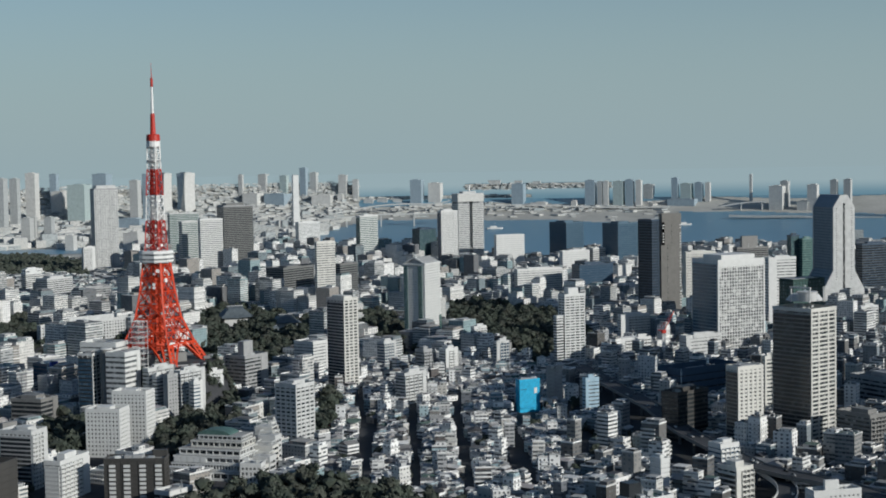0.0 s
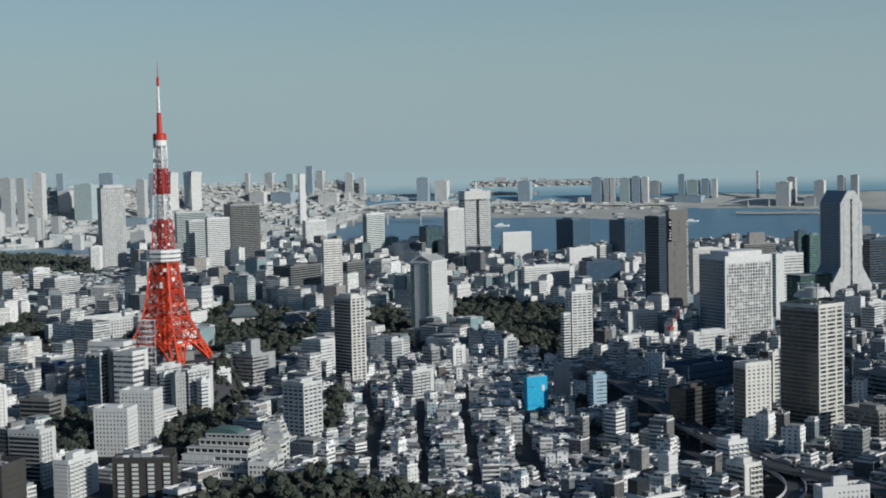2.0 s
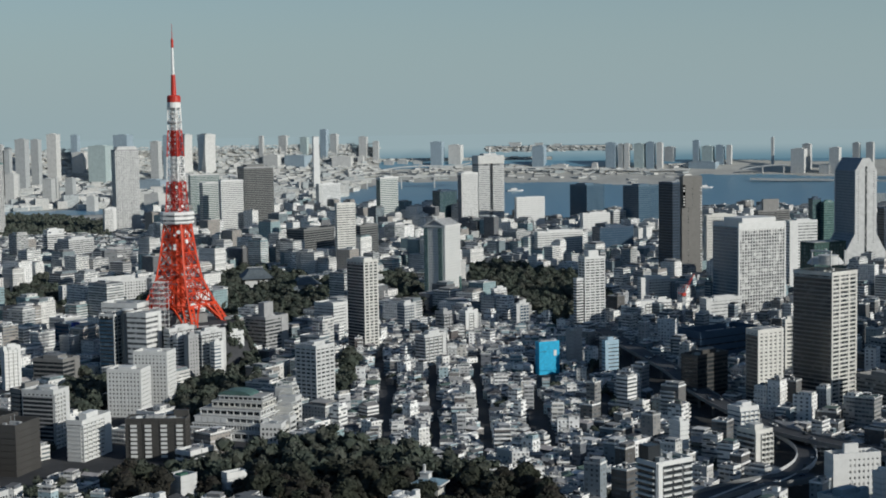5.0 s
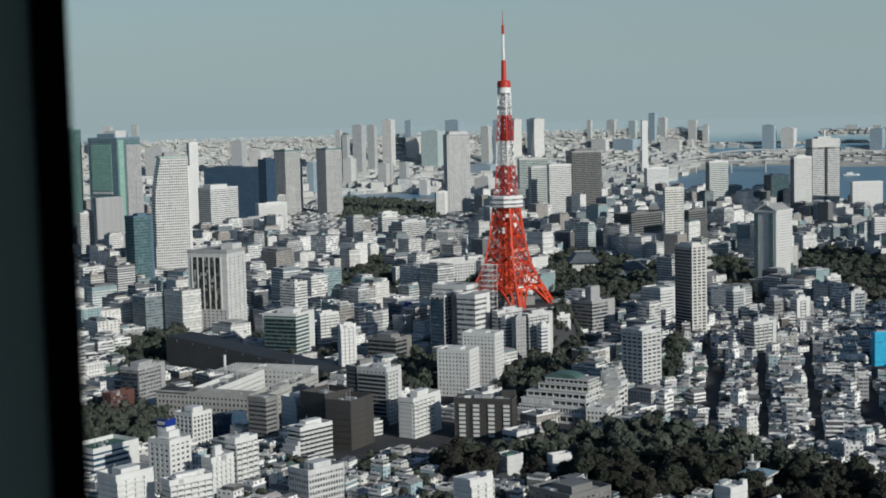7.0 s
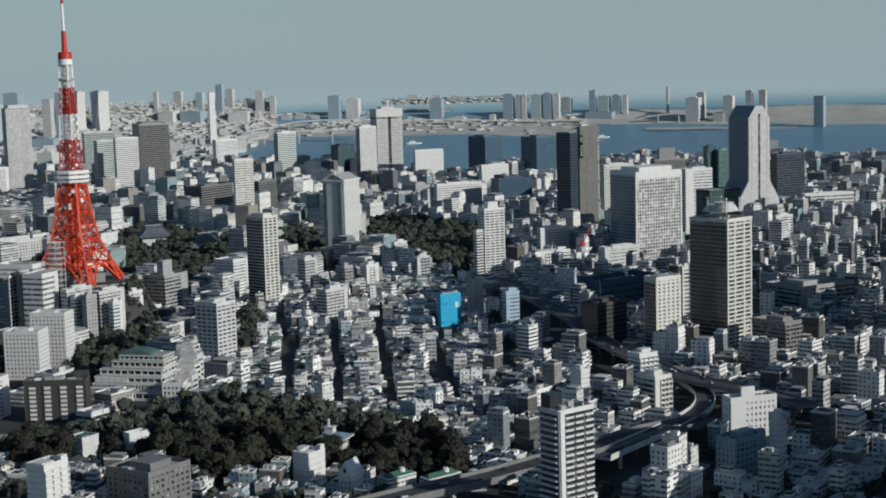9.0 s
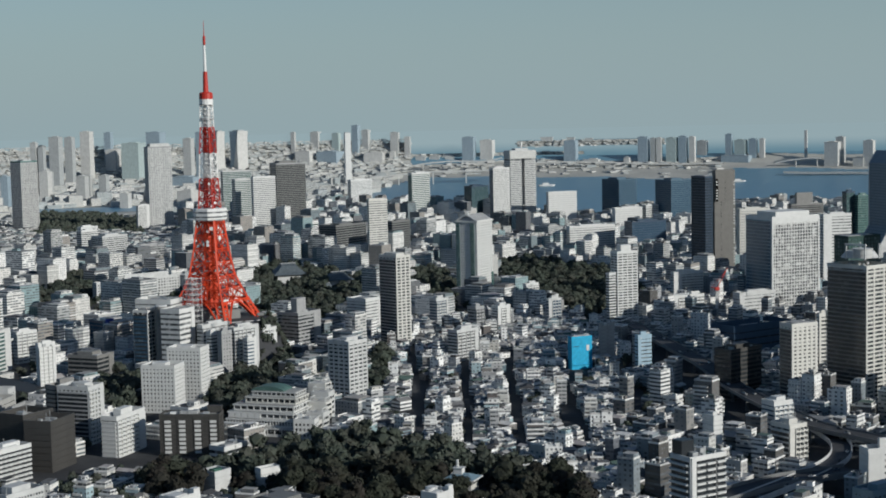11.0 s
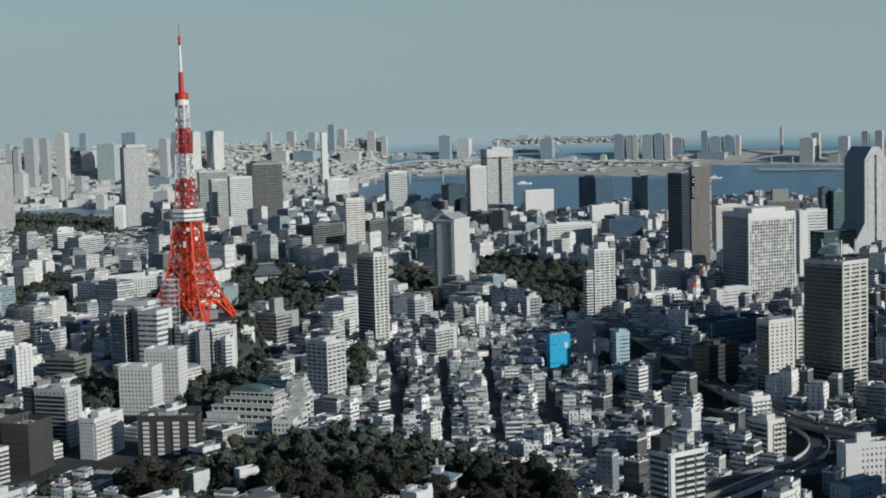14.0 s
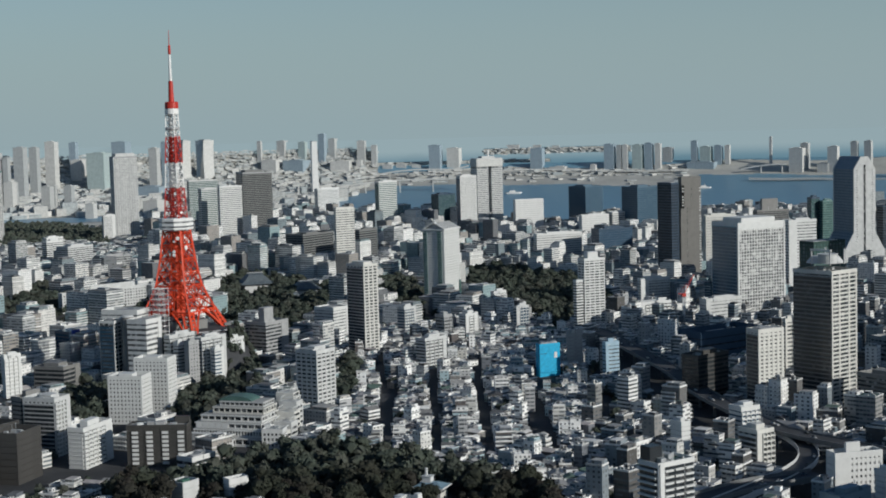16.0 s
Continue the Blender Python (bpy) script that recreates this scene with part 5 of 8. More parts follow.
put("sign_board", box_mesh("sign_board", 0.5, 8.5, 4.5, SIGN_BLUE), signed, 1.9, 0, 42.6)
put("sign_board", box_mesh("sign_board", 8.0, 0.5, 4.5, SIGN_BLUE), signed, -2.1, -4.2, 42.6)
put("sign_frame", box_mesh("sign_frame", 7.5, 8.0, 8.5, WHITE), signed, -2.1, 0, 34.1)
for q in range(4):
    put("sign_bar", box_mesh("sign_bar", 1.0, 0.2, 2.2, WHITE), signed, -4.7 + q * 1.7, -4.5, 43.7)
block("apartment_block", "white balconied apartment block",
      -408.3, 1005.3, -22.9, 17.4, 19.7, 25.9, WHITE, GLASS, storey=3.0, band=1.3, bay=4.2, pier=1.4)
block("apartment_block", "white angular block with roof terraces",
      -343.6, 882.9, -23.5, 8.8, 19.9, 22.8, WHITE, PALE, storey=3.1, band=2.2, head=(0.3, 0.3, 9.0), rails=4.2, core=0.18)
block("apartment_block", "white stepped block with ribbon windows and roof tanks",
      -335.2, 903.8, -24.4, 9.0, 20.3, 30.5, WHITE, GLASS, storey=3.1, band=1.9, head=(0.4, 0.4, 4.0), rails=5.5, core=0.00)
block("office_block", "teal glass hall with a slate blue roof",
      -397.8, 1049.1, -38.8, 7.4, 24.9, 16.0, NAVY, GLASS_BLUE, storey=4.5, band=0.8, bay=5.0, pier=0.6, head=None, plant=0, roof=NAVY)
block("office_block", "low brick-red house among trees",
      -518.9, 1121.6, -19.9, 9.3, 26.5, 15.5, BRICK, GLASS, storey=3.2, band=2.2, head=None, core=0.30)
block("office_block", "white low block with teal glass front",
      -440.5, 925.4, -24.2, 25.5, 39.1, 19.5, WHITE, GLASS_BLUE, storey=3.8, band=1.8, head=None, roof=ROOF_GREEN, core=0.22)
block("apartment_block", "white plain block with terrace roof",
      -327.6, 793.0, -38.9, 10.0, 27.2, 32.1, WHITE, GLASS_GREY, storey=3.1, band=1.9, rails=4.2, core=0.00)
block("apartment_block", "white plain block with stair tower",
      -363.9, 791.0, -29.9, 18.0, 25.8, 34.8, WHITE, PALE, storey=3.1, band=2.2, rails=5.5, core=0.26)
block("apartment_block", "grey ridge-roofed block with a white end",
      -526.2, 1187.6, -15.9, 18.8, 35.3, 26.7, GREY, GLASS, storey=3.2, band=1.6, front=(GLASS_PLAIN, NAVY), rails=4.2, core=0.18)

# ---- added blocks out of view, placed to throw shade over the low houses ----
for tx, ty, tt, th in ((330, 700, 24, 60), (385, 745, 10, 96), (432, 830, -20, 82), (532, 1170, -30, 200), (560, 1250, 5, 205), (592, 1335, -15, 210)):
    block("residential_tower", "added tall pale block out of view that shades the low houses", tx, ty, tt, 56, 48, th, PALE, GLASS, storey=22.0, band=10.0, bay=0, plant=0, group="residential towers beside the expressway")

# ---- blocks seen only when the view dips ----
block("apartment_block", "white cubic apartment house",
      -169.7, 830.0, -33.3, 13.5, 18.5, 27.1, WHITE, PALE, storey=3.1, band=2.2, head=(0.4, 0.3, 2.2), roof=ROOF_DARK, rails=5.5, core=0.00)
block("apartment_block", "grey apartment house with paired windows",
      -115.2, 835.7, -37.1, 32.0, 33.1, 22.5, STONE_DARK, GLASS, storey=3.1, band=1.6, bay=4, pier=1.6)
TAKEN += [(-213, 1025, 11), (-200, 1017, 11), (-187, 1016, 11), (-164, 1061, 10), (-144, 1059, 10), (-124, 1056, 10), (-247, 1022, 9), (-258, 1174, 8), (-305, 1273, 8), (-262, 1205, 11), (-243, 1207, 11), (-225, 1207, 14), (-226, 1225, 12), (-228, 1010, 12), (-245, 1015, 10), (-148, 1075, 12), (-290, 978, 12), (-266, 1018, 14), (-252, 1036, 10), (-278, 992, 12), (-268, 1040, 10)]      # kept free of houses so the camera sees the blocks

# ---- houses in the clearing of the wood ----
block("villa", "white flat-roofed villa with a terrace in the wood",
      -177.7, 1042.1, -35.2, 14.6, 23.1, 9.6, WHITE, GLASS, storey=3.2, band=1.8, head=(0.4, 0.4, 2.4))
block("villa", "white cubic villa with a curved roof edge",
      -138.3, 955.5, -49.5, 6.9, 14.6, 12.2, WHITE, PALE, storey=3.2, band=2.4, head=(0.3, 0.4, 2.0))
green_top = \
block("villa", "pale gabled house with a green roof light",
      -171.1, 951.4, -34.8, 12.9, 14.5, 11.8, PALE, PALE, storey=3.2, band=2.6, head=None, plant=0, roof=ROOF_GREEN)
put("roof_light", box_mesh("roof_light", 5.0, 7.0, 1.6, ROOF_GREEN, 0.3), green_top, 0, 0, 14.0)

slab_house = \
block("apartment_block", "white slab house with a round roof tank before the wood",
      -27.0, 866.0, -38.0, 12.0, 15.0, 17.5, WHITE, PALE, storey=3.0, band=2.4, head=None, plant=1)
put("roof_tank", drum_mesh(2.0, 2.0, 4.0, PALE, 16), slab_house, -3.5, -3.0, 17.6)
put("stair_wing", box_mesh("stair_wing", 5.0, 6.0, 22.0, WHITE, 0.1), slab_house, -5.0, 1.0, 0)
peaked = \
block("apartment_block", "white house with a steep pointed gable before the wood",
      -3.0, 838.0, -32.0, 9.0, 12.0, 13.0, WHITE, GLASS, storey=3.0, band=2.1, head=None, plant=0, bay=3.0, pier=1.4)
put("gable_roof", mesh_of("gable_roof", [(-5, -6.3, 0), (5, -6.3, 0), (5, 6.3, 0), (-5, 6.3, 0), (0, -6.3, 8.0), (0, 6.3, 8.0)],
                          [(0, 1, 4), (1, 2, 5, 4), (2, 3, 5), (3, 0, 4, 5)], WHITE), peaked, 0, 0, 13.4)
put("gable_window", box_mesh("gable_window", 1.6, 0.4, 2.2, GLASS), peaked, 0, -6.35, 15.0)

# ---- garden halls beside the wood ----
hall_a = \
block("garden_hall", "low white garden hall with a green copper roof",
      23.0, 846.9, -51.2, 10.0, 21.1, 6.5, WHITE, GLASS, storey=4.0, band=1.6, bay=3.0, pier=0.8, head=None, plant=0, roof=ROOF_GREEN)
hall_b = \
block("garden_hall", "low white garden hall with a domed green copper roof",
      48.0, 844.7, -52.8, 8.5, 24.0, 5.9, WHITE, GLASS, storey=4.0, band=1.6, bay=3.0, pier=0.8, head=None, plant=0, roof=ROOF_GREEN)
hw, hd = 5.8, 11.4
put("hip_roof", mesh_of("hip_roof", [(-hw, -hd, 0), (hw, -hd, 0), (hw, hd, 0), (-hw, hd, 0), (0, -hd + hw * 0.8, 3.2), (0, hd - hw * 0.8, 3.2)],
                        [(0, 1, 4), (1, 2, 5, 4), (2, 3, 5), (3, 0, 4, 5)], ROOF_GREEN), hall_a, 0, 0, 7.9)
put("roof_lantern", drum_mesh(2.2, 1.6, 2.4, WHITE), hall_a, 0, 4, 9.9)
hw, hd = 5.0, 12.8
put("hip_roof", mesh_of("hip_roof", [(-hw, -hd, 0), (hw, -hd, 0), (hw, hd, 0), (-hw, hd, 0), (0, -hd + hw * 0.8, 3.2), (0, hd - hw * 0.8, 3.2)],
                        [(0, 1, 4), (1, 2, 5, 4), (2, 3, 5), (3, 0, 4, 5)], ROOF_GREEN), hall_b, 0, 0, 7.3)
put("roof_lantern", drum_mesh(2.2, 1.6, 2.4, WHITE), hall_b, 0, 4, 9.3)

# ---- the lattice tower ----
TX, TY, TTURN = -258.0, 1453.0, 0.0
LEG = [(0, 70), (25, 57), (48, 45), (69, 31.6), (88, 22.5), (110, 17.5), (140, 13.4), (152, 11.0), (181, 9.0), (205, 8.2), (230, 6.6), (258, 6.0)]


def reach(h):
    """Half diagonal of the tower's square at a height."""
    for (h0, r0), (h1, r1) in zip(LEG, LEG[1:]):
        if h <= h1:
            return r0 + (r1 - r0) * (h - h0) / (h1 - h0)
    return LEG[-1][1]


def strut(verts, faces, a, b, t):
    """A square bar from a to b."""
    a, b = Vector(a), Vector(b)
    w = (b - a).normalized()
    u = w.cross(Vector((0, 0, 1)))
    u = u.normalized() if u.length > 1e-3 else Vector((1, 0, 0))
    v = w.cross(u)
    n = len(verts)
    for p in (a, b):
        for i, j in ((-1, -1), (1, -1), (1, 1), (-1, 1)):
            verts.append(p + u * (i * t / 2) + v * (j * t / 2))
    for i in range(4):
        j = (i + 1) % 4
        faces.append((n + i, n + j, n + 4 + j, n + 4 + i))
    faces.append((n + 3, n + 2, n + 1, n))
    faces.append((n + 4, n + 5, n + 6, n + 7))


def tower_corner(i, h):
    a = radians(24 + 90 * i)
    return Vector((math.cos(a) * reach(h), math.sin(a) * reach(h), h))


tower = thing("lattice_tower", TX, TY, 0, TTURN, "tall red-orange and white steel lattice broadcasting tower", "tower")
TAKEN.append((TX, TY, 62))
TAKEN += [((-525 + 23 * i) * k, (2016 - 4.5 * i) * k, 15) for i in range(7) for k in (0.982, 0.962, 0.942, 0.922)]      # trees before the long low block
LEVELS = [36, 50, 64, 76, 88, 101, 114, 127, 141.5, 152, 162, 172, 181, 189, 197, 205, 213, 221.5, 230, 239, 248, 258]


def steel_at(h):
    return ORANGE if h < 152 else RED if h < 181 else STEEL_WHITE if h < 205 else RED if h < 230 else STEEL_WHITE


for lo, hi in zip(LEVELS, LEVELS[1:]):
    m = steel_at((lo + hi) / 2)
    thick = 2.1 if hi <= 74 else 1.5 if hi <= 142 else 0.9
    for i in range(4):
        v, f = [], []
        strut(v, f, tower_corner(i, lo), tower_corner(i, hi), thick)
        put("leg_section", mesh_of("leg_section", v, f, m), tower)
    v, f = [], []
    for i in range(4):
        a0, b0, a1, b1 = tower_corner(i, lo), tower_corner(i + 1, lo), tower_corner(i, hi), tower_corner(i + 1, hi)
        if lo >= 64:
            n = 3 if hi <= 88 else 2 if hi < 152 else 1
            for q in range(n):
                p0, p1 = a0.lerp(b0, q / n), a0.lerp(b0, (q + 1) / n)
                q0, q1 = a1.lerp(b1, q / n), a1.lerp(b1, (q + 1) / n)
                strut(v, f, p0, q1, thick * 0.5)
                strut(v, f, p1, q0, thick * 0.5)
                if q:
                    strut(v, f, p0, q0, thick * 0.4)
        else:
            for s0, s1 in ((a0, a1), (b0, b1)):          # trussed legs below the arch
                inn0, inn1 = s0.lerp((a0 + b0) / 2, 0.22), s1.lerp((a1 + b1) / 2, 0.30)
                strut(v, f, inn0, inn1, thick * 0.7)
                for q in range(4):
                    strut(v, f, s0.lerp(s1, q / 4), inn0.lerp(inn1, (q + 1) / 4), thick * 0.35)
                    strut(v, f, inn0.lerp(inn1, q / 4), s0.lerp(s1, (q + 1) / 4), thick * 0.35)
        if hi >= 64:
            strut(v, f, a1, b1, thick * 0.75)
            strut(v, f, a1 - Vector((0, 0, 2.2)), b1 - Vector((0, 0, 2.2)), thick * 0.4)
    put("bracing", mesh_of("bracing", v, f, m), tower, kind="stuff")
# arches between the legs
for i in range(4):
    v, f = [], []
    prev = None
    for q in range(13):
        s = q / 12
        h = 40 + 25 * math.sin(math.pi * s) ** 0.7
        p = tower_corner(i, h).lerp(tower_corner(i + 1, h), 0.1 + 0.8 * s)
        if prev:
            strut(v, f, prev, p, 1.6)
        prev = p
    put("arch", mesh_of("arch", v, f, ORANGE), tower, kind="stuff")
# inner lift shaft and light inner floors
for lo, hi in zip(LEVELS[2:], LEVELS[3:]):
    v, f = [], []
    r = min(6.0, reach(hi) * 0.55)
    for i in range(4):
        a = [Vector((math.cos(radians(31 + 90 * j)) * r, math.sin(radians(31 + 90 * j)) * r, 0)) for j in (i, i + 1)]
        z0, z1 = Vector((0, 0, lo)), Vector((0, 0, hi))
        strut(v, f, a[0] + z0, a[0] + z1, 0.9)
        strut(v, f, a[0] + z0, a[1] + z1, 0.6)
        strut(v, f, a[0] + z1, a[1] + z1, 0.7)
        strut(v, f, a[1] + z0, a[0] + z1, 0.6)
    put("lift_shaft", mesh_of("lift_shaft", v, f, steel_at((lo + hi) / 2)), tower, kind="stuff")
for lo, hi in ((55, 76), (76, 101), (101, 127), (127, 141)):          # clad sections of the shaft that carries the lifts
    put("shaft_cladding", box_mesh("shaft_cladding", 8.6, 8.6, hi - lo - 0.6, ORANGE, 0.2), tower, 0, 0, lo, 31)


def ring_wall(name, rows, sides, material, parent, turn=0.0, label=""):
    """A turned body from rows of radius and height."""
    v, f = [], []
    for r, z in rows:
        for i in range(sides):
            a = radians(turn) + 2 * math.pi * i / sides
            v.append((r * math.cos(a), r * math.sin(a), z))
    for j in range(len(rows) - 1):
        for i in range(sides):
            q = (i + 1) % sides
            f.append((j * sides + i, j * sides + q, (j + 1) * sides + q, (j + 1) * sides + i))
    f.append(tuple(range((len(rows) - 1) * sides, len(rows) * sides)))
    f.append(tuple(range(sides - 1, -1, -1)))
    return put(name, mesh_of(name, v, f, material), parent, label=label)


deck = ring_wall("main_deck", [(15.0, 141.2), (16.3, 142.4), (16.3, 151.6), (15.8, 152.6)], 8, STEEL_WHITE, tower, 1.5, "white two-storey viewing deck")
for z in (143.9, 148.3):
    ring_wall("window_band", [(16.35, z), (16.5, z + 0.1), (16.5, z + 1.5), (16.35, z + 1.6)], 8, GLASS_GREY, deck, 1.5)
ring_wall("upper_ring", [(6.6, 237.2), (6.8, 237.5), (6.8, 238.9), (6.6, 239.2)], 8, GREY, tower, 8)
ring_wall("upper_deck", [(6.0, 251.2), (6.5, 251.8), (6.5, 256.4), (6.3, 256.8)], 16, STEEL_WHITE, tower, 0, "small white upper viewing deck")
ring_wall("antenna_base", [(6.5, 256.9), (6.6, 257.6), (6.4, 262.4), (5.6, 263.3), (2.7, 263.6), (2.1, 282.5), (1.7, 283)], 16, RED, tower, 0, "red antenna base")
ring_wall("antenna_mast", [(1.55, 282.8), (1.05, 308.2)], 8, STEEL_WHITE, tower, 0, "white antenna mast")
ring_wall("antenna_top", [(1.15, 308.2), (1.35, 309), (1.3, 316), (0.7, 317)], 8, RED, tower, 0, "red antenna top")
ring_wall("antenna_tip", [(0.42, 316.5), (0.16, 331)], 6, RED, tower)
dish = ring_wall("dish_antenna", [(0.3, -0.4), (1.6, 0.2), (1.9, 0.9)], 12, STEEL_WHITE, tower)
dish.matrix_basis = pose(3.0, -13.0, 134, 100, 0, 10)
trng = random.Random(5)
for i in range(18):
    h = trng.choice((133, 121, 155, 158, 165, 170, 176, 185, 194, 200, 218, 243))
    a = radians(trng.choice((-59, 31, -59, 31, -14, -104)) + trng.uniform(-18, 18))
    r = reach(h) * (0.74 + 0.2 * trng.random())
    o = put("dish_antenna", dish.data, tower)
    s = trng.uniform(0.4, 0.75)
    o.matrix_basis = Matrix.Translation((r * math.cos(a), r * math.sin(a), h)) @ pose(0, 0, 0, 90, 0, math.degrees(a) + 90) @ Matrix.Diagonal((s, s, s, 1))
for i in range(5):
    h = 92 + 9 * i
    a = radians(-59 - 45 * (i % 2) * 2)
    put("service_cabin", box_mesh("service_cabin", 3.4, 2.6, 2.2, GREY, 0.2), tower, math.cos(a) * reach(h) * 0.5, math.sin(a) * reach(h) * 0.5, h, 31)
for i in range(5):
    h = 84 + 9 * i
    a = radians(24 - 135)
    n = reach(h) * 0.62
    put("stair_landing", box_mesh("stair_landing", n * 0.9, 2.2, 0.9, GREY), tower, math.cos(a) * n, math.sin(a) * n, h, -21)
for i, (h, s) in enumerate(((134, 0.6), (131, 0.7), (124, 0.85), (121, 0.8), (125, 0.85), (118, 0.85))):
    a = radians((24 - 62, 24 - 118)[i % 2])
    o = put("dish_antenna", dish.data, tower)
    r = reach(h) * 0.76
    o.matrix_basis = Matrix.Translation((r * math.cos(a), r * math.sin(a), h)) @ pose(0, 0, 0, 90, 0, math.degrees(a) + 90) @ Matrix.Diagonal((s, s, s, 1))
# terrace height is set so the feet end right in the camera's view
terrace = thing("tower_terrace", TX, TY, 0, 31, "added high terrace under the tower feet, raised to fit the view", "terrace")
put("retaining_wall", box_mesh("retaining_wall", 78, 78, 46, GREY, 0.6), terrace)
put("paving", box_mesh("paving", 76, 76, 0.4, ASPHALT), terrace, 0, 0, 46)
for i in range(4):
    a = radians(24 + 90 * i - 31)
    put("footing", box_mesh("footing", 7, 7, 3, CONCRETE, 0.4), terrace, math.cos(a) * 46, math.sin(a) * 46, 45.5, 24 - 31)
hall = thing("tower_hall", TX, TY, 46.4, 31, "low grey hall between the feet of the tower", "building")
put("hall_body", box_mesh("hall_body", 40, 40, 9, TAUPE, 0.4), hall)
put("hall_roof", box_mesh("hall_roof", 38, 38, 0.8, ROOF_DARK), hall, 0, 0, 9)
for i in range(9):
    put("roof_unit", box_mesh("roof_unit", 5, 3, 2.5, PLANT_METAL, 0.2), hall, -15 + 15 * (i % 3), -14 + 14 * (i // 3), 9.8, 20 * i)


# ---- gardens and woods: outlines in plan ----
WOODS = {}
WOODS["near"] = [(-221, 963), (-200, 1049), (-154, 1060), (-116, 1083), (-100, 1087), (-41, 1060), (-1, 1015), (36, 986), (63, 923), (67, 857), (8, 864), (-36, 907), (-82, 873), (-138, 946), (-171, 950), (-192, 911)]
WOODS["dorm"] = [(-221, 1174), (-260, 1430), (-220, 1480), (-185, 1492), (-165, 1311), (-184, 1237), (-197, 1171)]
WOODS["slope"] = [(-103, 1324), (-103, 1462), (-84, 1442), (-84, 1321), (-90, 1208)]
WOODS["temple"] = [(-257, 1649), (-359, 2290), (-313, 2387), (-145, 2127), (-112, 1958), (-153, 1880), (-147, 1681), (-176, 1687), (-218, 1642)]
WOODS["ridge"] = [(-526, 1826), (-640, 2263), (-585, 2249), (-506, 1956), (-485, 1803)]
WOODS["court"] = [(-315, 1207), (-355, 1375), (-341, 1394), (-312, 1368), (-280, 1221), (-292, 1188)]
WOODS["mid"] = [(-111, 2270), (-34, 2212), (-28, 1855), (-82, 1951)]
# park widened on its right, where dark trees are added for shade
WOODS["park"] = [(24, 1850), (26, 2301), (80, 2392), (205, 2170), (205, 1860), (160, 1770), (122, 1690), (92, 1800), (60, 1880)]
WOODS["garden"] = [(-906, 3038), (-1127, 3835), (-956, 3764), (-747, 3414), (-673, 3047), (-801, 3150)]
WOODS["strip"] = [(-593, 1900), (-645, 2097), (-553, 2134), (-391, 2030), (-373, 1935), (-499, 1951)]
WOODS["corner"] = [(-488, 966), (-554, 1104), (-530, 1134), (-486, 1102), (-449, 1057), (-438, 992), (-436, 966)]
WOODS["hill"] = [(-620, 1332), (-663, 1467), (-617, 1509), (-552, 1306), (-544, 1222)]
LOW = [[(-459, 1046), (-660, 1506), (-524, 1514), (-380, 1350), (-381, 1211), (-387, 1074)]]      # ground of school and hall, kept to low sheds so the camera sees them
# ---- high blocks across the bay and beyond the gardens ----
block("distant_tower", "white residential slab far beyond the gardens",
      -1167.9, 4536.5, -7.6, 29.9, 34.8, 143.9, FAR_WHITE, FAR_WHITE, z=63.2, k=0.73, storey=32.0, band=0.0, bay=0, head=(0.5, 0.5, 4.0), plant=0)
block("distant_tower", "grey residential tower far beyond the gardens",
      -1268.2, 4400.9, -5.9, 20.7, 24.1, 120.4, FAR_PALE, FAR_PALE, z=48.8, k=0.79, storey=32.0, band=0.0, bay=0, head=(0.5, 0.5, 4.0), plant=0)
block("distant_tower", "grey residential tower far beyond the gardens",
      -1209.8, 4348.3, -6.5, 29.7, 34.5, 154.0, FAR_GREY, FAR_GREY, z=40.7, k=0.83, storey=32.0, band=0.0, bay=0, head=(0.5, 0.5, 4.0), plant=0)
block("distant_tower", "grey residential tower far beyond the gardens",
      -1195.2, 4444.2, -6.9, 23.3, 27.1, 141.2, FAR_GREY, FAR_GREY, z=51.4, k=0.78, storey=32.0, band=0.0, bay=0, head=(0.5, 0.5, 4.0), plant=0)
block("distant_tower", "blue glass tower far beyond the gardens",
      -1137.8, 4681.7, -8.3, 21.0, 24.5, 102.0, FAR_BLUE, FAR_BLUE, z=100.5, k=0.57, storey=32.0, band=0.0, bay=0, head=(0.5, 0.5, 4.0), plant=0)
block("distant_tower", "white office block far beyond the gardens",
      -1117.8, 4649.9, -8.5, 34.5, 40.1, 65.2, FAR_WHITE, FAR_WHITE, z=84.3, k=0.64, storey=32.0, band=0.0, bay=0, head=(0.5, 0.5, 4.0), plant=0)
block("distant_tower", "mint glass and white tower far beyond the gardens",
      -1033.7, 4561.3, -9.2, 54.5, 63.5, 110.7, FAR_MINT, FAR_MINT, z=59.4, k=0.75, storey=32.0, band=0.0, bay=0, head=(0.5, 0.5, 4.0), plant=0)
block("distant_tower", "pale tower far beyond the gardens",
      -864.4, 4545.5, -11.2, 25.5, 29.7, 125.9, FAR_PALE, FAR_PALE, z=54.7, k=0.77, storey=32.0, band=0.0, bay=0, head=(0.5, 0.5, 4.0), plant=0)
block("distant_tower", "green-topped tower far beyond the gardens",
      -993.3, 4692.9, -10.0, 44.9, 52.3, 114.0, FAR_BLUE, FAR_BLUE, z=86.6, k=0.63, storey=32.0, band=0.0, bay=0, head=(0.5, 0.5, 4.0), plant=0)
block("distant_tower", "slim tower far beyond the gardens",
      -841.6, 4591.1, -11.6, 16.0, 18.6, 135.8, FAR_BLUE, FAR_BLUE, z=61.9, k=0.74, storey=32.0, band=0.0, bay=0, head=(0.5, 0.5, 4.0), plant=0)
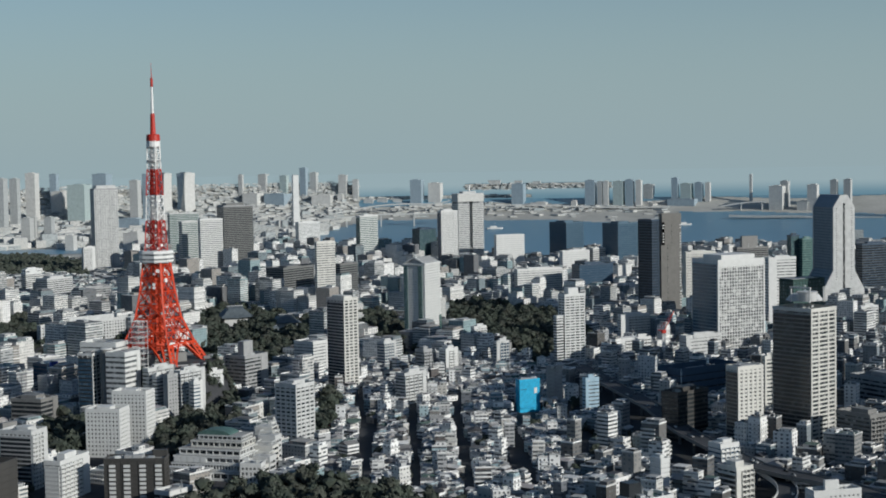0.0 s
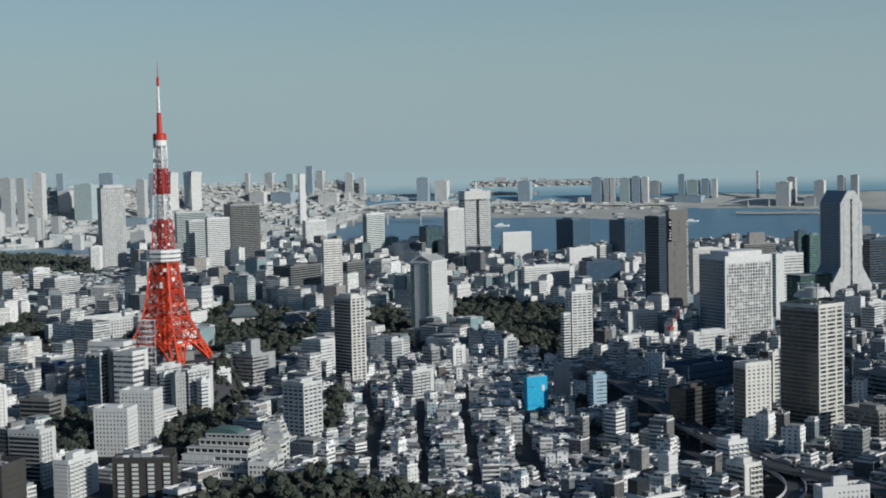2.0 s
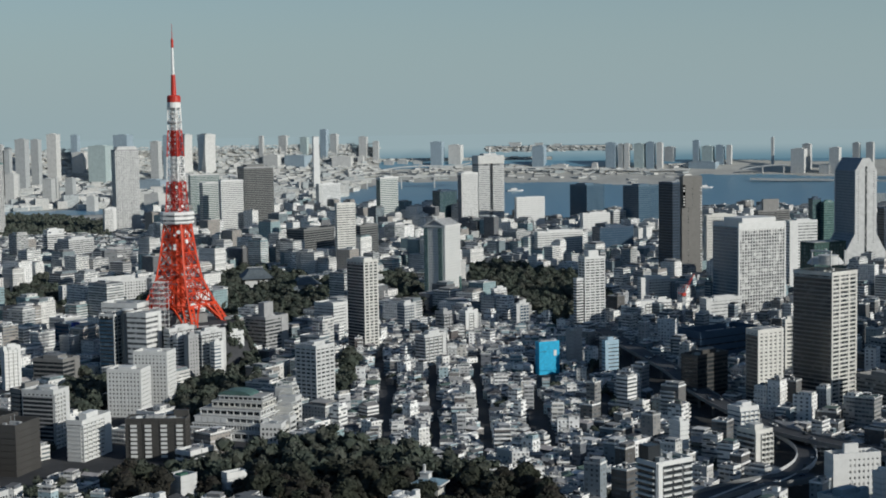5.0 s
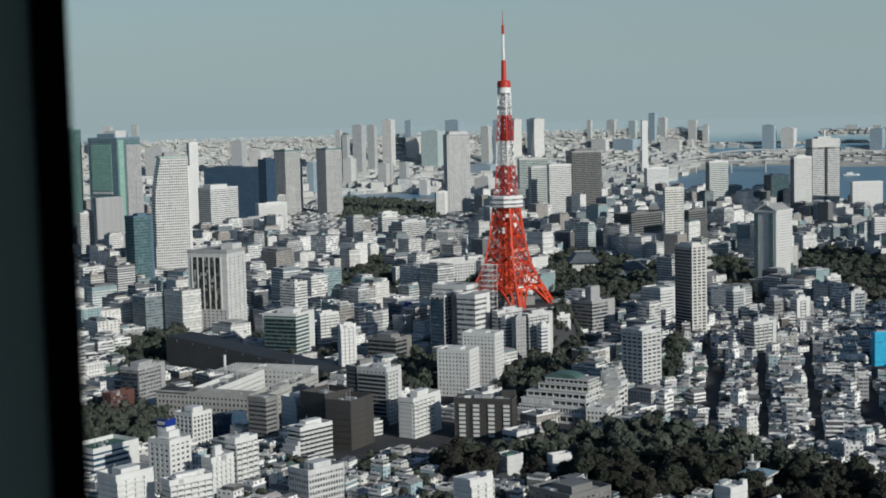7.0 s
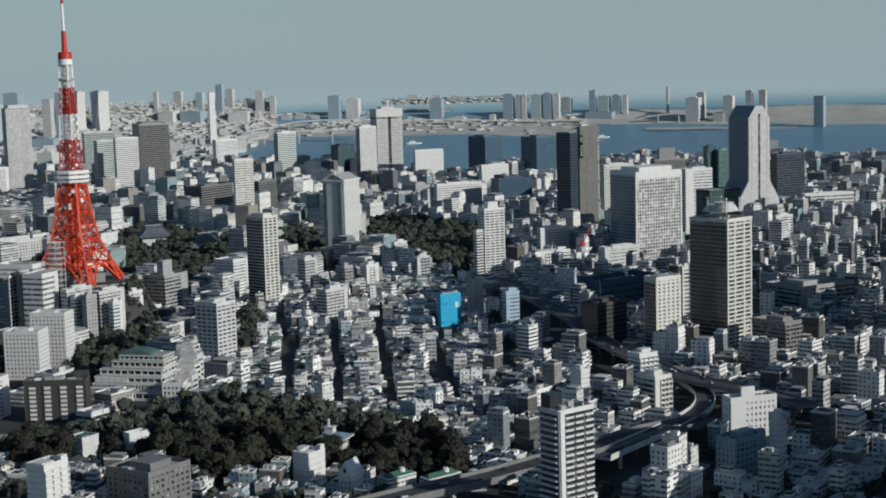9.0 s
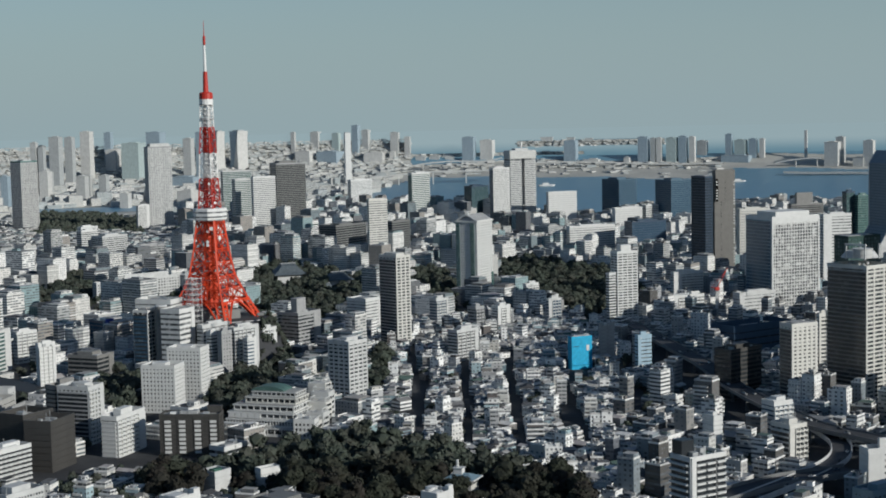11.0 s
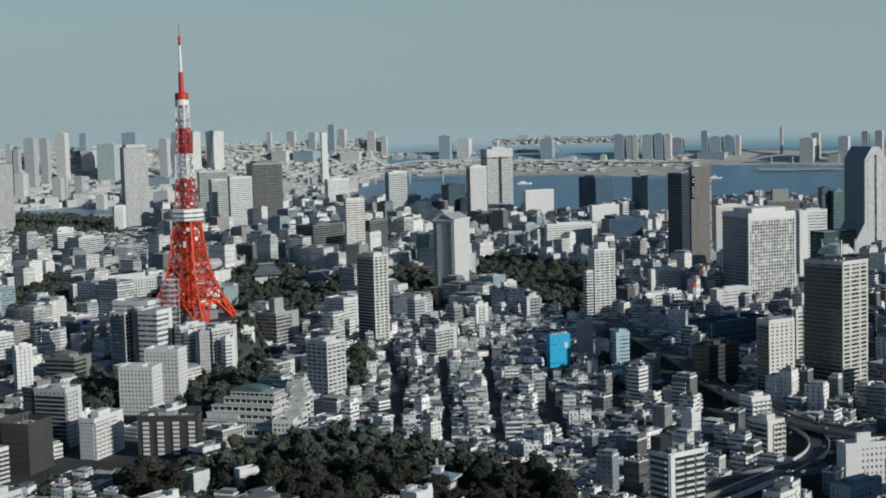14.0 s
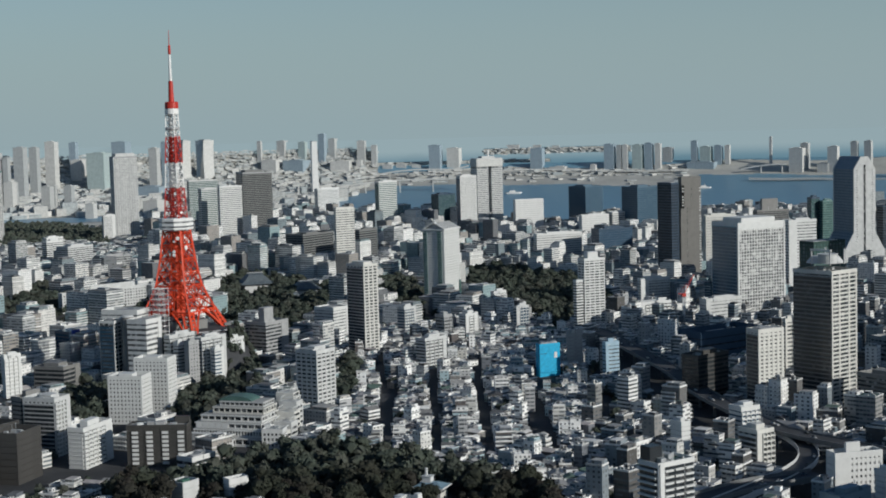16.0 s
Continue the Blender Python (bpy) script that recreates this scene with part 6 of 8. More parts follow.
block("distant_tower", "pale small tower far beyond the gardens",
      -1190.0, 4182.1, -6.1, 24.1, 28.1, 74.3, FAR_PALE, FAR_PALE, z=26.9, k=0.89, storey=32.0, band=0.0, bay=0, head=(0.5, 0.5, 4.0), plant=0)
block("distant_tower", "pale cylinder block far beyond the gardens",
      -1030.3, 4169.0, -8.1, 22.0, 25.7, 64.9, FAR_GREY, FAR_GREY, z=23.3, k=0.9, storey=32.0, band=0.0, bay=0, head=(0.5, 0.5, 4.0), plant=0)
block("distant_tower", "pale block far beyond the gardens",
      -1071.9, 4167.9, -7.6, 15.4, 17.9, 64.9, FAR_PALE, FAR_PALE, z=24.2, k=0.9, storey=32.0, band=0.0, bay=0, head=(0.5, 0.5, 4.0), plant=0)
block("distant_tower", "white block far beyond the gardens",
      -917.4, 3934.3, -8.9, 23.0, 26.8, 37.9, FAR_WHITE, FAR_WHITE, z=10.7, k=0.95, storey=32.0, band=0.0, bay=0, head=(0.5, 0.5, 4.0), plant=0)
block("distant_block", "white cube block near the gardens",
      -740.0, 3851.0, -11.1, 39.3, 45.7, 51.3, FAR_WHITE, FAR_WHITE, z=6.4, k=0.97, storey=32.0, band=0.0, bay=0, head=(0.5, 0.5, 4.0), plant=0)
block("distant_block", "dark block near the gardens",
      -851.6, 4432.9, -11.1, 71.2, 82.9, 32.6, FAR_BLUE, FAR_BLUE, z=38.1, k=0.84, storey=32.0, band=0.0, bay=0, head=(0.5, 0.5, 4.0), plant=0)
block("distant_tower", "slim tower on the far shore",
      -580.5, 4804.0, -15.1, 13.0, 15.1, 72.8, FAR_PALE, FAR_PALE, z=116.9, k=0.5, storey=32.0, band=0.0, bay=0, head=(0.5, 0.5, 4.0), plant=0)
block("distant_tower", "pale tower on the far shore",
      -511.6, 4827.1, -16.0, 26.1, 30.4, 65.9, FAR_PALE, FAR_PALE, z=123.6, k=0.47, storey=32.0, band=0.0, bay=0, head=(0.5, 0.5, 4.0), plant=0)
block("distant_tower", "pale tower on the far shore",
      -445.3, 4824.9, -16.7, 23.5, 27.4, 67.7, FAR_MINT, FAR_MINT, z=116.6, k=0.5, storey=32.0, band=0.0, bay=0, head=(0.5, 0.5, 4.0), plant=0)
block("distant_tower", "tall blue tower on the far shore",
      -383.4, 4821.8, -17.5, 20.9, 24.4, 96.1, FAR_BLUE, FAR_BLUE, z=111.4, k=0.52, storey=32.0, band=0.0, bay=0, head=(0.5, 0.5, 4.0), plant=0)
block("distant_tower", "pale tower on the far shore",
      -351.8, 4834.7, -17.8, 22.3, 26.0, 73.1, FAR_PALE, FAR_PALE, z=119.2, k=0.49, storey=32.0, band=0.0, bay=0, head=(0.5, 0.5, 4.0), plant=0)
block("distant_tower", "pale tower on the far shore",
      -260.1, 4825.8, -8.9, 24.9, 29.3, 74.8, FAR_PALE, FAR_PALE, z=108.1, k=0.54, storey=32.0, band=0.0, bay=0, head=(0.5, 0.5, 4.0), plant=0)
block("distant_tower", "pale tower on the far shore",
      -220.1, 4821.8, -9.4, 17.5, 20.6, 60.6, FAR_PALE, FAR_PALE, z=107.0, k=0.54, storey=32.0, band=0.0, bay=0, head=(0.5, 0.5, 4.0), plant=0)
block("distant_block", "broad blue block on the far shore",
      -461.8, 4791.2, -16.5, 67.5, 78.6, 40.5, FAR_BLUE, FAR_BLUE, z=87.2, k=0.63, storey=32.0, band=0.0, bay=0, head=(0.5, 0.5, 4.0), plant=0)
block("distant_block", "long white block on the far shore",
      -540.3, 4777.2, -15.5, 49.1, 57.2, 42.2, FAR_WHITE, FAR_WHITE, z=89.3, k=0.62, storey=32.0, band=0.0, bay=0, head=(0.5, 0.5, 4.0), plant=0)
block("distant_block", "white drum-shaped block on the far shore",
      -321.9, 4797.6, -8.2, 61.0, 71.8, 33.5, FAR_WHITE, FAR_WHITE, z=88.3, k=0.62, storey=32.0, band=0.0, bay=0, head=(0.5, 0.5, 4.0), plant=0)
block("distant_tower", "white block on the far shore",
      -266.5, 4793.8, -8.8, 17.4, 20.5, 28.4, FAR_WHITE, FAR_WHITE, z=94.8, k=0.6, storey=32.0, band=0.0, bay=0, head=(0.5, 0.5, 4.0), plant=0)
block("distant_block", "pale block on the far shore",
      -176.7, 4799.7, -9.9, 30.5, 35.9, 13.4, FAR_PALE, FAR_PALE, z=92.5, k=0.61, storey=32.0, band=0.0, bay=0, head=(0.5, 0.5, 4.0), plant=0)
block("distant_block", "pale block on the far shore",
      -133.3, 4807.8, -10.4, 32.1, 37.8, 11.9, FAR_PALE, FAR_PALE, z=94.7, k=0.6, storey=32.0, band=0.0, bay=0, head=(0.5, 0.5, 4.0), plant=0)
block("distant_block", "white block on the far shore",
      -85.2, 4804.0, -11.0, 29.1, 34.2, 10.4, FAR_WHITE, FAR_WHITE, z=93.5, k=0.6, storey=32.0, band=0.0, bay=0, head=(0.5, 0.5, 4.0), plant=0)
block("distant_tower", "dark blue tower on the far island",
      -25.9, 4785.7, -11.7, 36.3, 42.7, 77.7, FAR_BLUE, FAR_BLUE, z=85.7, k=0.63, storey=32.0, band=0.0, bay=0, head=(0.5, 0.5, 4.0), plant=0)
block("distant_tower", "white twin tower on the far island",
      32.5, 4803.0, -12.4, 39.3, 46.3, 62.0, FAR_WHITE, FAR_WHITE, z=90.8, k=0.61, storey=32.0, band=0.0, bay=0, head=(0.5, 0.5, 4.0), plant=0)
block("distant_tower", "blue tower on the far island",
      292.8, 4763.4, -15.5, 37.5, 44.1, 65.0, FAR_BLUE, FAR_BLUE, z=81.6, k=0.65, storey=32.0, band=0.0, bay=0, head=(0.5, 0.5, 4.0), plant=0)
block("distant_block", "white hall on the far island",
      357.7, 4748.2, -16.3, 48.9, 57.5, 10.5, FAR_WHITE, FAR_WHITE, z=77.1, k=0.67, storey=32.0, band=0.0, bay=0, head=(0.5, 0.5, 4.0), plant=0)
block("distant_block", "white cube on the far island",
      461.6, 4710.8, -17.6, 17.0, 20.0, 17.4, FAR_WHITE, FAR_WHITE, z=74.8, k=0.68, storey=32.0, band=0.0, bay=0, head=(0.5, 0.5, 4.0), plant=0)
block("distant_block", "long white sheds on the far shore",
      215.4, 4884.2, -14.5, 71.0, 83.5, 12.5, FAR_WHITE, FAR_WHITE, z=145.3, k=0.38, storey=32.0, band=0.0, bay=0, head=(0.5, 0.5, 4.0), plant=0)
block("distant_block", "white sheds on the far shore",
      297.1, 4858.2, -15.5, 35.3, 41.5, 14.3, FAR_WHITE, FAR_WHITE, z=141.2, k=0.39, storey=32.0, band=0.0, bay=0, head=(0.5, 0.5, 4.0), plant=0)
block("distant_block", "white sheds on the far shore",
      356.9, 4851.1, -16.2, 30.8, 36.3, 12.5, FAR_WHITE, FAR_WHITE, z=139.7, k=0.4, storey=32.0, band=0.0, bay=0, head=(0.5, 0.5, 4.0), plant=0)
block("distant_tower", "dark blue tower on the far island",
      514.0, 4716.2, -18.2, 31.2, 36.7, 78.4, FAR_BLUE, FAR_BLUE, z=75.4, k=0.68, storey=32.0, band=0.0, bay=0, head=(0.5, 0.5, 4.0), plant=0)
block("distant_tower", "grey tower on the far island",
      541.1, 4701.3, -18.6, 15.6, 18.3, 74.8, FAR_GREY, FAR_GREY, z=74.8, k=0.68, storey=32.0, band=0.0, bay=0, head=(0.5, 0.5, 4.0), plant=0)
block("distant_tower", "white tower on the far island",
      559.8, 4697.4, -18.8, 15.6, 18.3, 76.5, FAR_WHITE, FAR_WHITE, z=74.4, k=0.68, storey=32.0, band=0.0, bay=0, head=(0.5, 0.5, 4.0), plant=0)
block("distant_tower", "pale blue tower on the far island",
      599.2, 4698.6, -19.3, 31.1, 36.6, 76.3, FAR_MINT, FAR_MINT, z=73.7, k=0.69, storey=32.0, band=0.0, bay=0, head=(0.5, 0.5, 4.0), plant=0)
block("distant_tower", "blue tower on the far island",
      631.7, 4687.1, -19.7, 24.0, 28.2, 81.4, FAR_BLUE, FAR_BLUE, z=73.0, k=0.69, storey=32.0, band=0.0, bay=0, head=(0.5, 0.5, 4.0), plant=0)
block("distant_tower", "white tower on the far island",
      658.1, 4677.7, -20.0, 18.3, 21.5, 79.6, FAR_WHITE, FAR_WHITE, z=72.5, k=0.69, storey=32.0, band=0.0, bay=0, head=(0.5, 0.5, 4.0), plant=0)
block("distant_tower", "grey tower on the far island",
      699.9, 4750.5, -20.4, 30.0, 35.2, 45.6, FAR_GREY, FAR_GREY, z=92.2, k=0.61, storey=32.0, band=0.0, bay=0, head=(0.5, 0.5, 4.0), plant=0)
block("distant_tower", "dark blue tower on the far island",
      775.1, 4707.9, -21.3, 19.7, 23.2, 73.1, FAR_BLUE, FAR_BLUE, z=84.2, k=0.64, storey=32.0, band=0.0, bay=0, head=(0.5, 0.5, 4.0), plant=0)
block("distant_tower", "pale blue tower on the far island",
      811.5, 4707.9, -21.8, 33.8, 39.8, 55.6, FAR_MINT, FAR_MINT, z=83.6, k=0.64, storey=32.0, band=0.0, bay=0, head=(0.5, 0.5, 4.0), plant=0)
block("distant_tower", "grey blue tower on the far island",
      846.4, 4693.2, -22.2, 23.8, 28.0, 59.0, FAR_BLUE, FAR_BLUE, z=82.9, k=0.65, storey=32.0, band=0.0, bay=0, head=(0.5, 0.5, 4.0), plant=0)
block("distant_tower", "white tower on the far island",
      872.1, 4681.6, -22.6, 15.4, 18.1, 58.9, FAR_WHITE, FAR_WHITE, z=82.3, k=0.65, storey=32.0, band=0.0, bay=0, head=(0.5, 0.5, 4.0), plant=0)
block("distant_tower", "slender white signal tower on the far shore",
      995.7, 4637.7, -24.1, 8.2, 9.7, 85.8, FAR_WHITE, FAR_WHITE, z=78.4, k=0.67, storey=32.0, band=0.0, bay=0, head=(0.5, 0.5, 4.0), plant=0)
block("distant_tower", "white apartment slab on the far shore",
      1053.7, 4540.3, -25.1, 40.3, 47.4, 72.1, FAR_WHITE, FAR_WHITE, z=58.7, k=0.75, storey=32.0, band=0.0, bay=0, head=(0.5, 0.5, 4.0), plant=0)
block("distant_tower", "pale apartment tower on the far shore",
      1084.6, 4570.9, -25.3, 24.2, 28.5, 77.7, FAR_PALE, FAR_PALE, z=66.6, k=0.72, storey=32.0, band=0.0, bay=0, head=(0.5, 0.5, 4.0), plant=0)
block("distant_tower", "white stepped apartment block on the far shore",
      1151.1, 4499.8, -26.3, 29.1, 34.2, 76.5, FAR_WHITE, FAR_WHITE, z=57.2, k=0.76, storey=32.0, band=0.0, bay=0, head=(0.5, 0.5, 4.0), plant=0)
block("distant_tower", "grey tower on the far shore",
      1219.7, 4522.1, -27.1, 19.8, 23.3, 81.9, FAR_GREY, FAR_GREY, z=64.5, k=0.73, storey=32.0, band=0.0, bay=0, head=(0.5, 0.5, 4.0), plant=0)
block("distant_tower", "pale tower on the far shore",
      1257.2, 4509.3, -27.6, 21.1, 24.8, 83.4, FAR_PALE, FAR_PALE, z=63.9, k=0.73, storey=32.0, band=0.0, bay=0, head=(0.5, 0.5, 4.0), plant=0)
block("distant_block", "low dark hall on the far island",
      799.4, 4691.0, -21.7, 84.2, 99.0, 20.7, FAR_BLUE, FAR_BLUE, z=71.8, k=0.69, storey=32.0, band=0.0, bay=0, head=(0.5, 0.5, 4.0), plant=0)
block("distant_block", "pale hall on the far shore",
      1125.2, 4510.7, -26.0, 31.9, 37.5, 26.7, FAR_WHITE, FAR_WHITE, z=57.6, k=0.75, storey=32.0, band=0.0, bay=0, head=(0.5, 0.5, 4.0), plant=0)
block("distant_tower", "grey tower far beyond the green towers",
      -1559.7, 4274.8, -2.0, 34.1, 39.7, 113.1, FAR_GREY, FAR_GREY, z=44.3, k=0.81, storey=32.0, band=0.0, bay=0, head=(0.5, 0.5, 4.0), plant=0)
block("distant_tower", "pale tower far beyond the green towers",
      -1795.8, 4223.5, 1.0, 53.1, 61.8, 96.2, FAR_PALE, FAR_PALE, z=47.4, k=0.8, storey=32.0, band=0.0, bay=0, head=(0.5, 0.5, 4.0), plant=0)
block("distant_tower", "blue tower behind the white group",
      -1524.3, 3858.9, -0.4, 16.5, 19.2, 30.4, FAR_BLUE, FAR_BLUE, z=15.5, k=0.93, storey=32.0, band=0.0, bay=0, head=(0.5, 0.5, 4.0), plant=0)
block("distant_tower", "pale tower by the twin towers",
      -1216.1, 4155.1, -5.7, 16.4, 19.1, 156.5, FAR_PALE, FAR_PALE, z=25.9, k=0.89, storey=32.0, band=0.0, bay=0, head=(0.5, 0.5, 4.0), plant=0)
block("distant_tower", "pale tower by the twin towers",
      -1195.8, 4155.3, -5.9, 15.2, 17.7, 143.6, FAR_GREY, FAR_GREY, z=25.6, k=0.89, storey=32.0, band=0.0, bay=0, head=(0.5, 0.5, 4.0), plant=0)
block("distant_tower", "dark block by the gardens",
      -1211.0, 3872.7, -4.6, 19.7, 23.0, 89.8, FAR_BLUE, FAR_BLUE, z=11.4, k=0.95, storey=32.0, band=0.0, bay=0, head=(0.5, 0.5, 4.0), plant=0)
block("distant_tower", "white round tower by the gardens",
      -1151.3, 4024.7, -6.0, 24.9, 29.0, 89.6, FAR_WHITE, FAR_WHITE, z=17.0, k=0.93, storey=32.0, band=0.0, bay=0, head=(0.5, 0.5, 4.0), plant=0)
block("distant_tower", "pale block by the gardens",
      -1071.5, 4097.7, -7.3, 25.4, 29.5, 70.5, FAR_PALE, FAR_PALE, z=19.7, k=0.92, storey=32.0, band=0.0, bay=0, head=(0.5, 0.5, 4.0), plant=0)
block("distant_tower", "pale block far beyond the green towers",
      -1527.0, 4344.0, -2.6, 37.0, 43.1, 74.2, FAR_WHITE, FAR_WHITE, z=50.6, k=0.78, storey=32.0, band=0.0, bay=0, head=(0.5, 0.5, 4.0), plant=0)
block("distant_tower", "pale tower far beyond the green towers",
      -1994.5, 4317.0, 2.8, 24.6, 28.7, 128.4, FAR_PALE, FAR_PALE, z=78.7, k=0.66, storey=32.0, band=0.0, bay=0, head=(0.5, 0.5, 4.0), plant=0)
block("distant_tower", "pale tower far beyond the green towers",
      -1913.3, 4338.0, 1.8, 17.3, 20.2, 133.8, FAR_GREY, FAR_GREY, z=76.3, k=0.67, storey=32.0, band=0.0, bay=0, head=(0.5, 0.5, 4.0), plant=0)
block("distant_block", "dark blue tower by the far bay shore",
      1365.4, 4302.7, -29.6, 27.9, 32.8, 86.4, FAR_BLUE, FAR_BLUE, z=41.0, k=0.83, storey=6.0, band=4.0, head=None, plant=0)
block("office_block", "dark office block by the near bay shore",
      717.2, 2426.7, -66.1, 16.5, 57.8, 84.3, NAVY, GLASS_PLAIN, storey=4.0, band=1.4)
block("office_block", "long white hall by the near bay shore",
      722.6, 2238.4, -77.1, 11.4, 82.9, 33.7, WHITE, GLASS_GREY, storey=5.0, band=3.0)
block("office_block", "white banded block beside the shouldered tower",
      565.6, 1934.4, -71.0, 6.2, 25.9, 35.1, WHITE, GLASS, storey=3.4, band=1.7, core=0.30)
block("office_block", "long low grey block with white front",
      436.9, 1406.4, -62.0, 47.5, 69.1, 25.3, GREY, GLASS, storey=4.0, band=2.0, core=0.22)
block("apartment_block", "dark apartment block with white balcony end",
      334.4, 1162.6, -56.4, 33.8, 19.8, 33.2, TAUPE, GLASS, storey=3.1, band=1.6, rails=4.2, core=0.00)
block("apartment_block", "white block at a street corner",
      248.0, 859.8, -61.1, 7.7, 7.2, 29.5, WHITE, PALE, storey=3.1, band=2.0)
# slate blue paint here stands in for bluish shade
block("apartment_block", "apartment block with tiny windows, coloured slate blue for shade",
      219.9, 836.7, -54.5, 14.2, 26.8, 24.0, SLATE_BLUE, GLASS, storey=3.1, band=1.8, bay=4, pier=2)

# ---- a tower with a deep slot in its front ----
slot = thing("slotted_tower", 91.3, 3284.8, 0, -63.1, "pale grey office tower with a deep dark slot in its front", "building")
SW, SD, SH = 28, 62.5, 156.8
TAKEN.append((91.3, 3284.8, 40))
put("slot_core", box_mesh("slot_core", SW - 14, SD - 4, SH - 8, GREY), slot)
put("closed_foot", box_mesh("closed_foot", SW - 3, SD * 0.16, SH * 0.26, GLASS_GREY), slot)
for s in (-1, 1):
    put("wing", box_mesh("wing", SW, SD * 0.43, SH - 18, GLASS_GREY), slot, 0, s * SD * 0.28)
    me = ring_mesh("spandrel", SW + 0.8, SD * 0.43 + 0.8, 2.4, 0.6, PALE)
    for i in range(int((SH - 18) / 4)):
        put("spandrel", me, slot, 0, s * SD * 0.28, i * 4.0)
put("bridge_top", box_mesh("bridge_top", SW + 1, SD + 1, 18, PALE, 0.5), slot, 0, 0, SH - 18)
me = ring_mesh("spandrel", SW + 1.8, SD + 1.8, 1.2, 0.6, CREAM)
for i in range(4):
    put("spandrel", me, slot, 0, 0, SH - 17 + i * 4.2)
put("plant_house", box_mesh("plant_house", SW * 0.6, SD * 0.5, 4, PALE, 0.3), slot, 0, 0, SH)
put("flue", box_mesh("flue", 3.5, 3.5, 14, WHITE, 0.3), slot, 0, 4, SH + 4)


# ---- a shouldered tower: a broad foot, a narrow shaft and a pointed top ----
nec = thing("shouldered_tower", 606.9, 2254.7, 0, -75.1, "tall shouldered office tower, pale end wall and dark blue long side", "building")
TAKEN.append((606.9, 2254.7, 50))
NL, NW, NH = 60.4, 35.1, 170.7
NECK = [(NW * 0.96, 0.0), (NW * 0.96, 31.6), (NW * 0.5, 59.9), (NW * 0.5, 152.5), (NW * 0.17, NH)]


def profile(name, length, inset, material, parent, x=0.0):
    v, f = [], []
    side = [(w - inset, z) for w, z in NECK]
    line = [(-w, z) for w, z in side] + [(w, z) for w, z in reversed(side)]
    n = len(line)
    for q in (-length / 2, length / 2):
        v += [(q, w, z) for w, z in line]
    f += [tuple(range(n)), tuple(range(2 * n - 1, n - 1, -1))]
    for i in range(n):
        j = (i + 1) % n
        f.append((i, n + i, n + j, j))
    me = mesh_of(name, v, f, material)
    bm = bmesh.new()
    bm.from_mesh(me)
    bmesh.ops.recalc_face_normals(bm, faces=bm.faces)
    bm.to_mesh(me)
    bm.free()
    return put(name, me, parent, x)


profile("core", NL - 5, 0.5, LONG_SIDE, nec)
for s in (-1, 1):
    end = profile("end_wall", 2.6, 0.0, PALE, nec, s * (NL / 2 - 1.2))
    put("seam", box_mesh("seam", 0.5, 3.2, NH * 0.93, GLASS), nec, s * (NL / 2 + 0.2), 0)
    me = box_mesh("end_window", 0.3, 1.8, 0.9, GLASS)
    for i in range(30):
        for q in (-1, 1):
            put("end_window", me, nec, s * (NL / 2 + 0.16), q * (NW * 0.5 - 5), 46 + i * 3.6)
for i in range(int(NH / 4.2)):
    z = i * 4.2 + 2
    w = NW * 0.96 if z < 31.6 else NW * 0.96 + (NW * 0.5 - NW * 0.96) * (z - 31.6) / 28.3 if z < 59.9 else NW * 0.5
    if z < 152.5:
        for s in (-1, 1):
            put("spandrel", box_mesh("spandrel", NL - 4, 0.8, 1.2, BAY_BLUE), nec, 0, s * (w - 0.4), z)


# ---- an incinerator chimney on the far shore ----
stack = thing("chimney", -378.9, 4442.8, 34.0, 20, "tall square white chimney on the far shore", "chimney")
for i in range(5):
    put("shaft", box_mesh("shaft", 19 - i * 0.4, 15 - i * 0.4, 31.0, WHITE, 0.6), stack, 0, 0, i * 31.0)
put("cap", box_mesh("cap", 15, 11, 2, FAR_GREY), stack, 0, 0, 154.9)



def flared_tower(x, y, z, turn, w, d, h):
    """A tower whose faces fold along a slanted crease."""
    b = thing("flared_tower", x, y, z, turn, "white folded-front tower with blue glass flank, one of a pair", "building", "pair of folded towers")
    v, f = [], []
    n = 12
    for i in range(n + 1):
        s = i / n
        g = 1.0 - 0.16 * math.sin(math.pi * s)
        fold = (s - 0.5) * w * 0.55
        v += [(-w / 2 * g, -d / 2, s * h), (fold, -d / 2 + d * 0.14, s * h), (w / 2 * g, -d / 2, s * h), (w / 2 * g, d / 2, s * h), (-w / 2 * g, d / 2, s * h)]
    for i in range(n):
        for j in range(5):
            q = (j + 1) % 5
            f.append((i * 5 + j, i * 5 + q, (i + 1) * 5 + q, (i + 1) * 5 + j))
    f.append(tuple(range(n * 5, n * 5 + 5)))
    me = mesh_of("body", v, f, FAR_WHITE)
    me.materials.append(FAR_BLUE)
    for p in me.polygons:
        if p.index % 5 in (0, 4) and p.index < n * 5:
            p.material_index = 1
    put("body", me, b)
    put("crown", box_mesh("crown", w * 0.7, d * 0.6, h * 0.025, FAR_GREY), b, 0, 0, h)


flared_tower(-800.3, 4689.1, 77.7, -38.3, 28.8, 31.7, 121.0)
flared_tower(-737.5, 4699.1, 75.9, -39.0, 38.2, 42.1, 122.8)


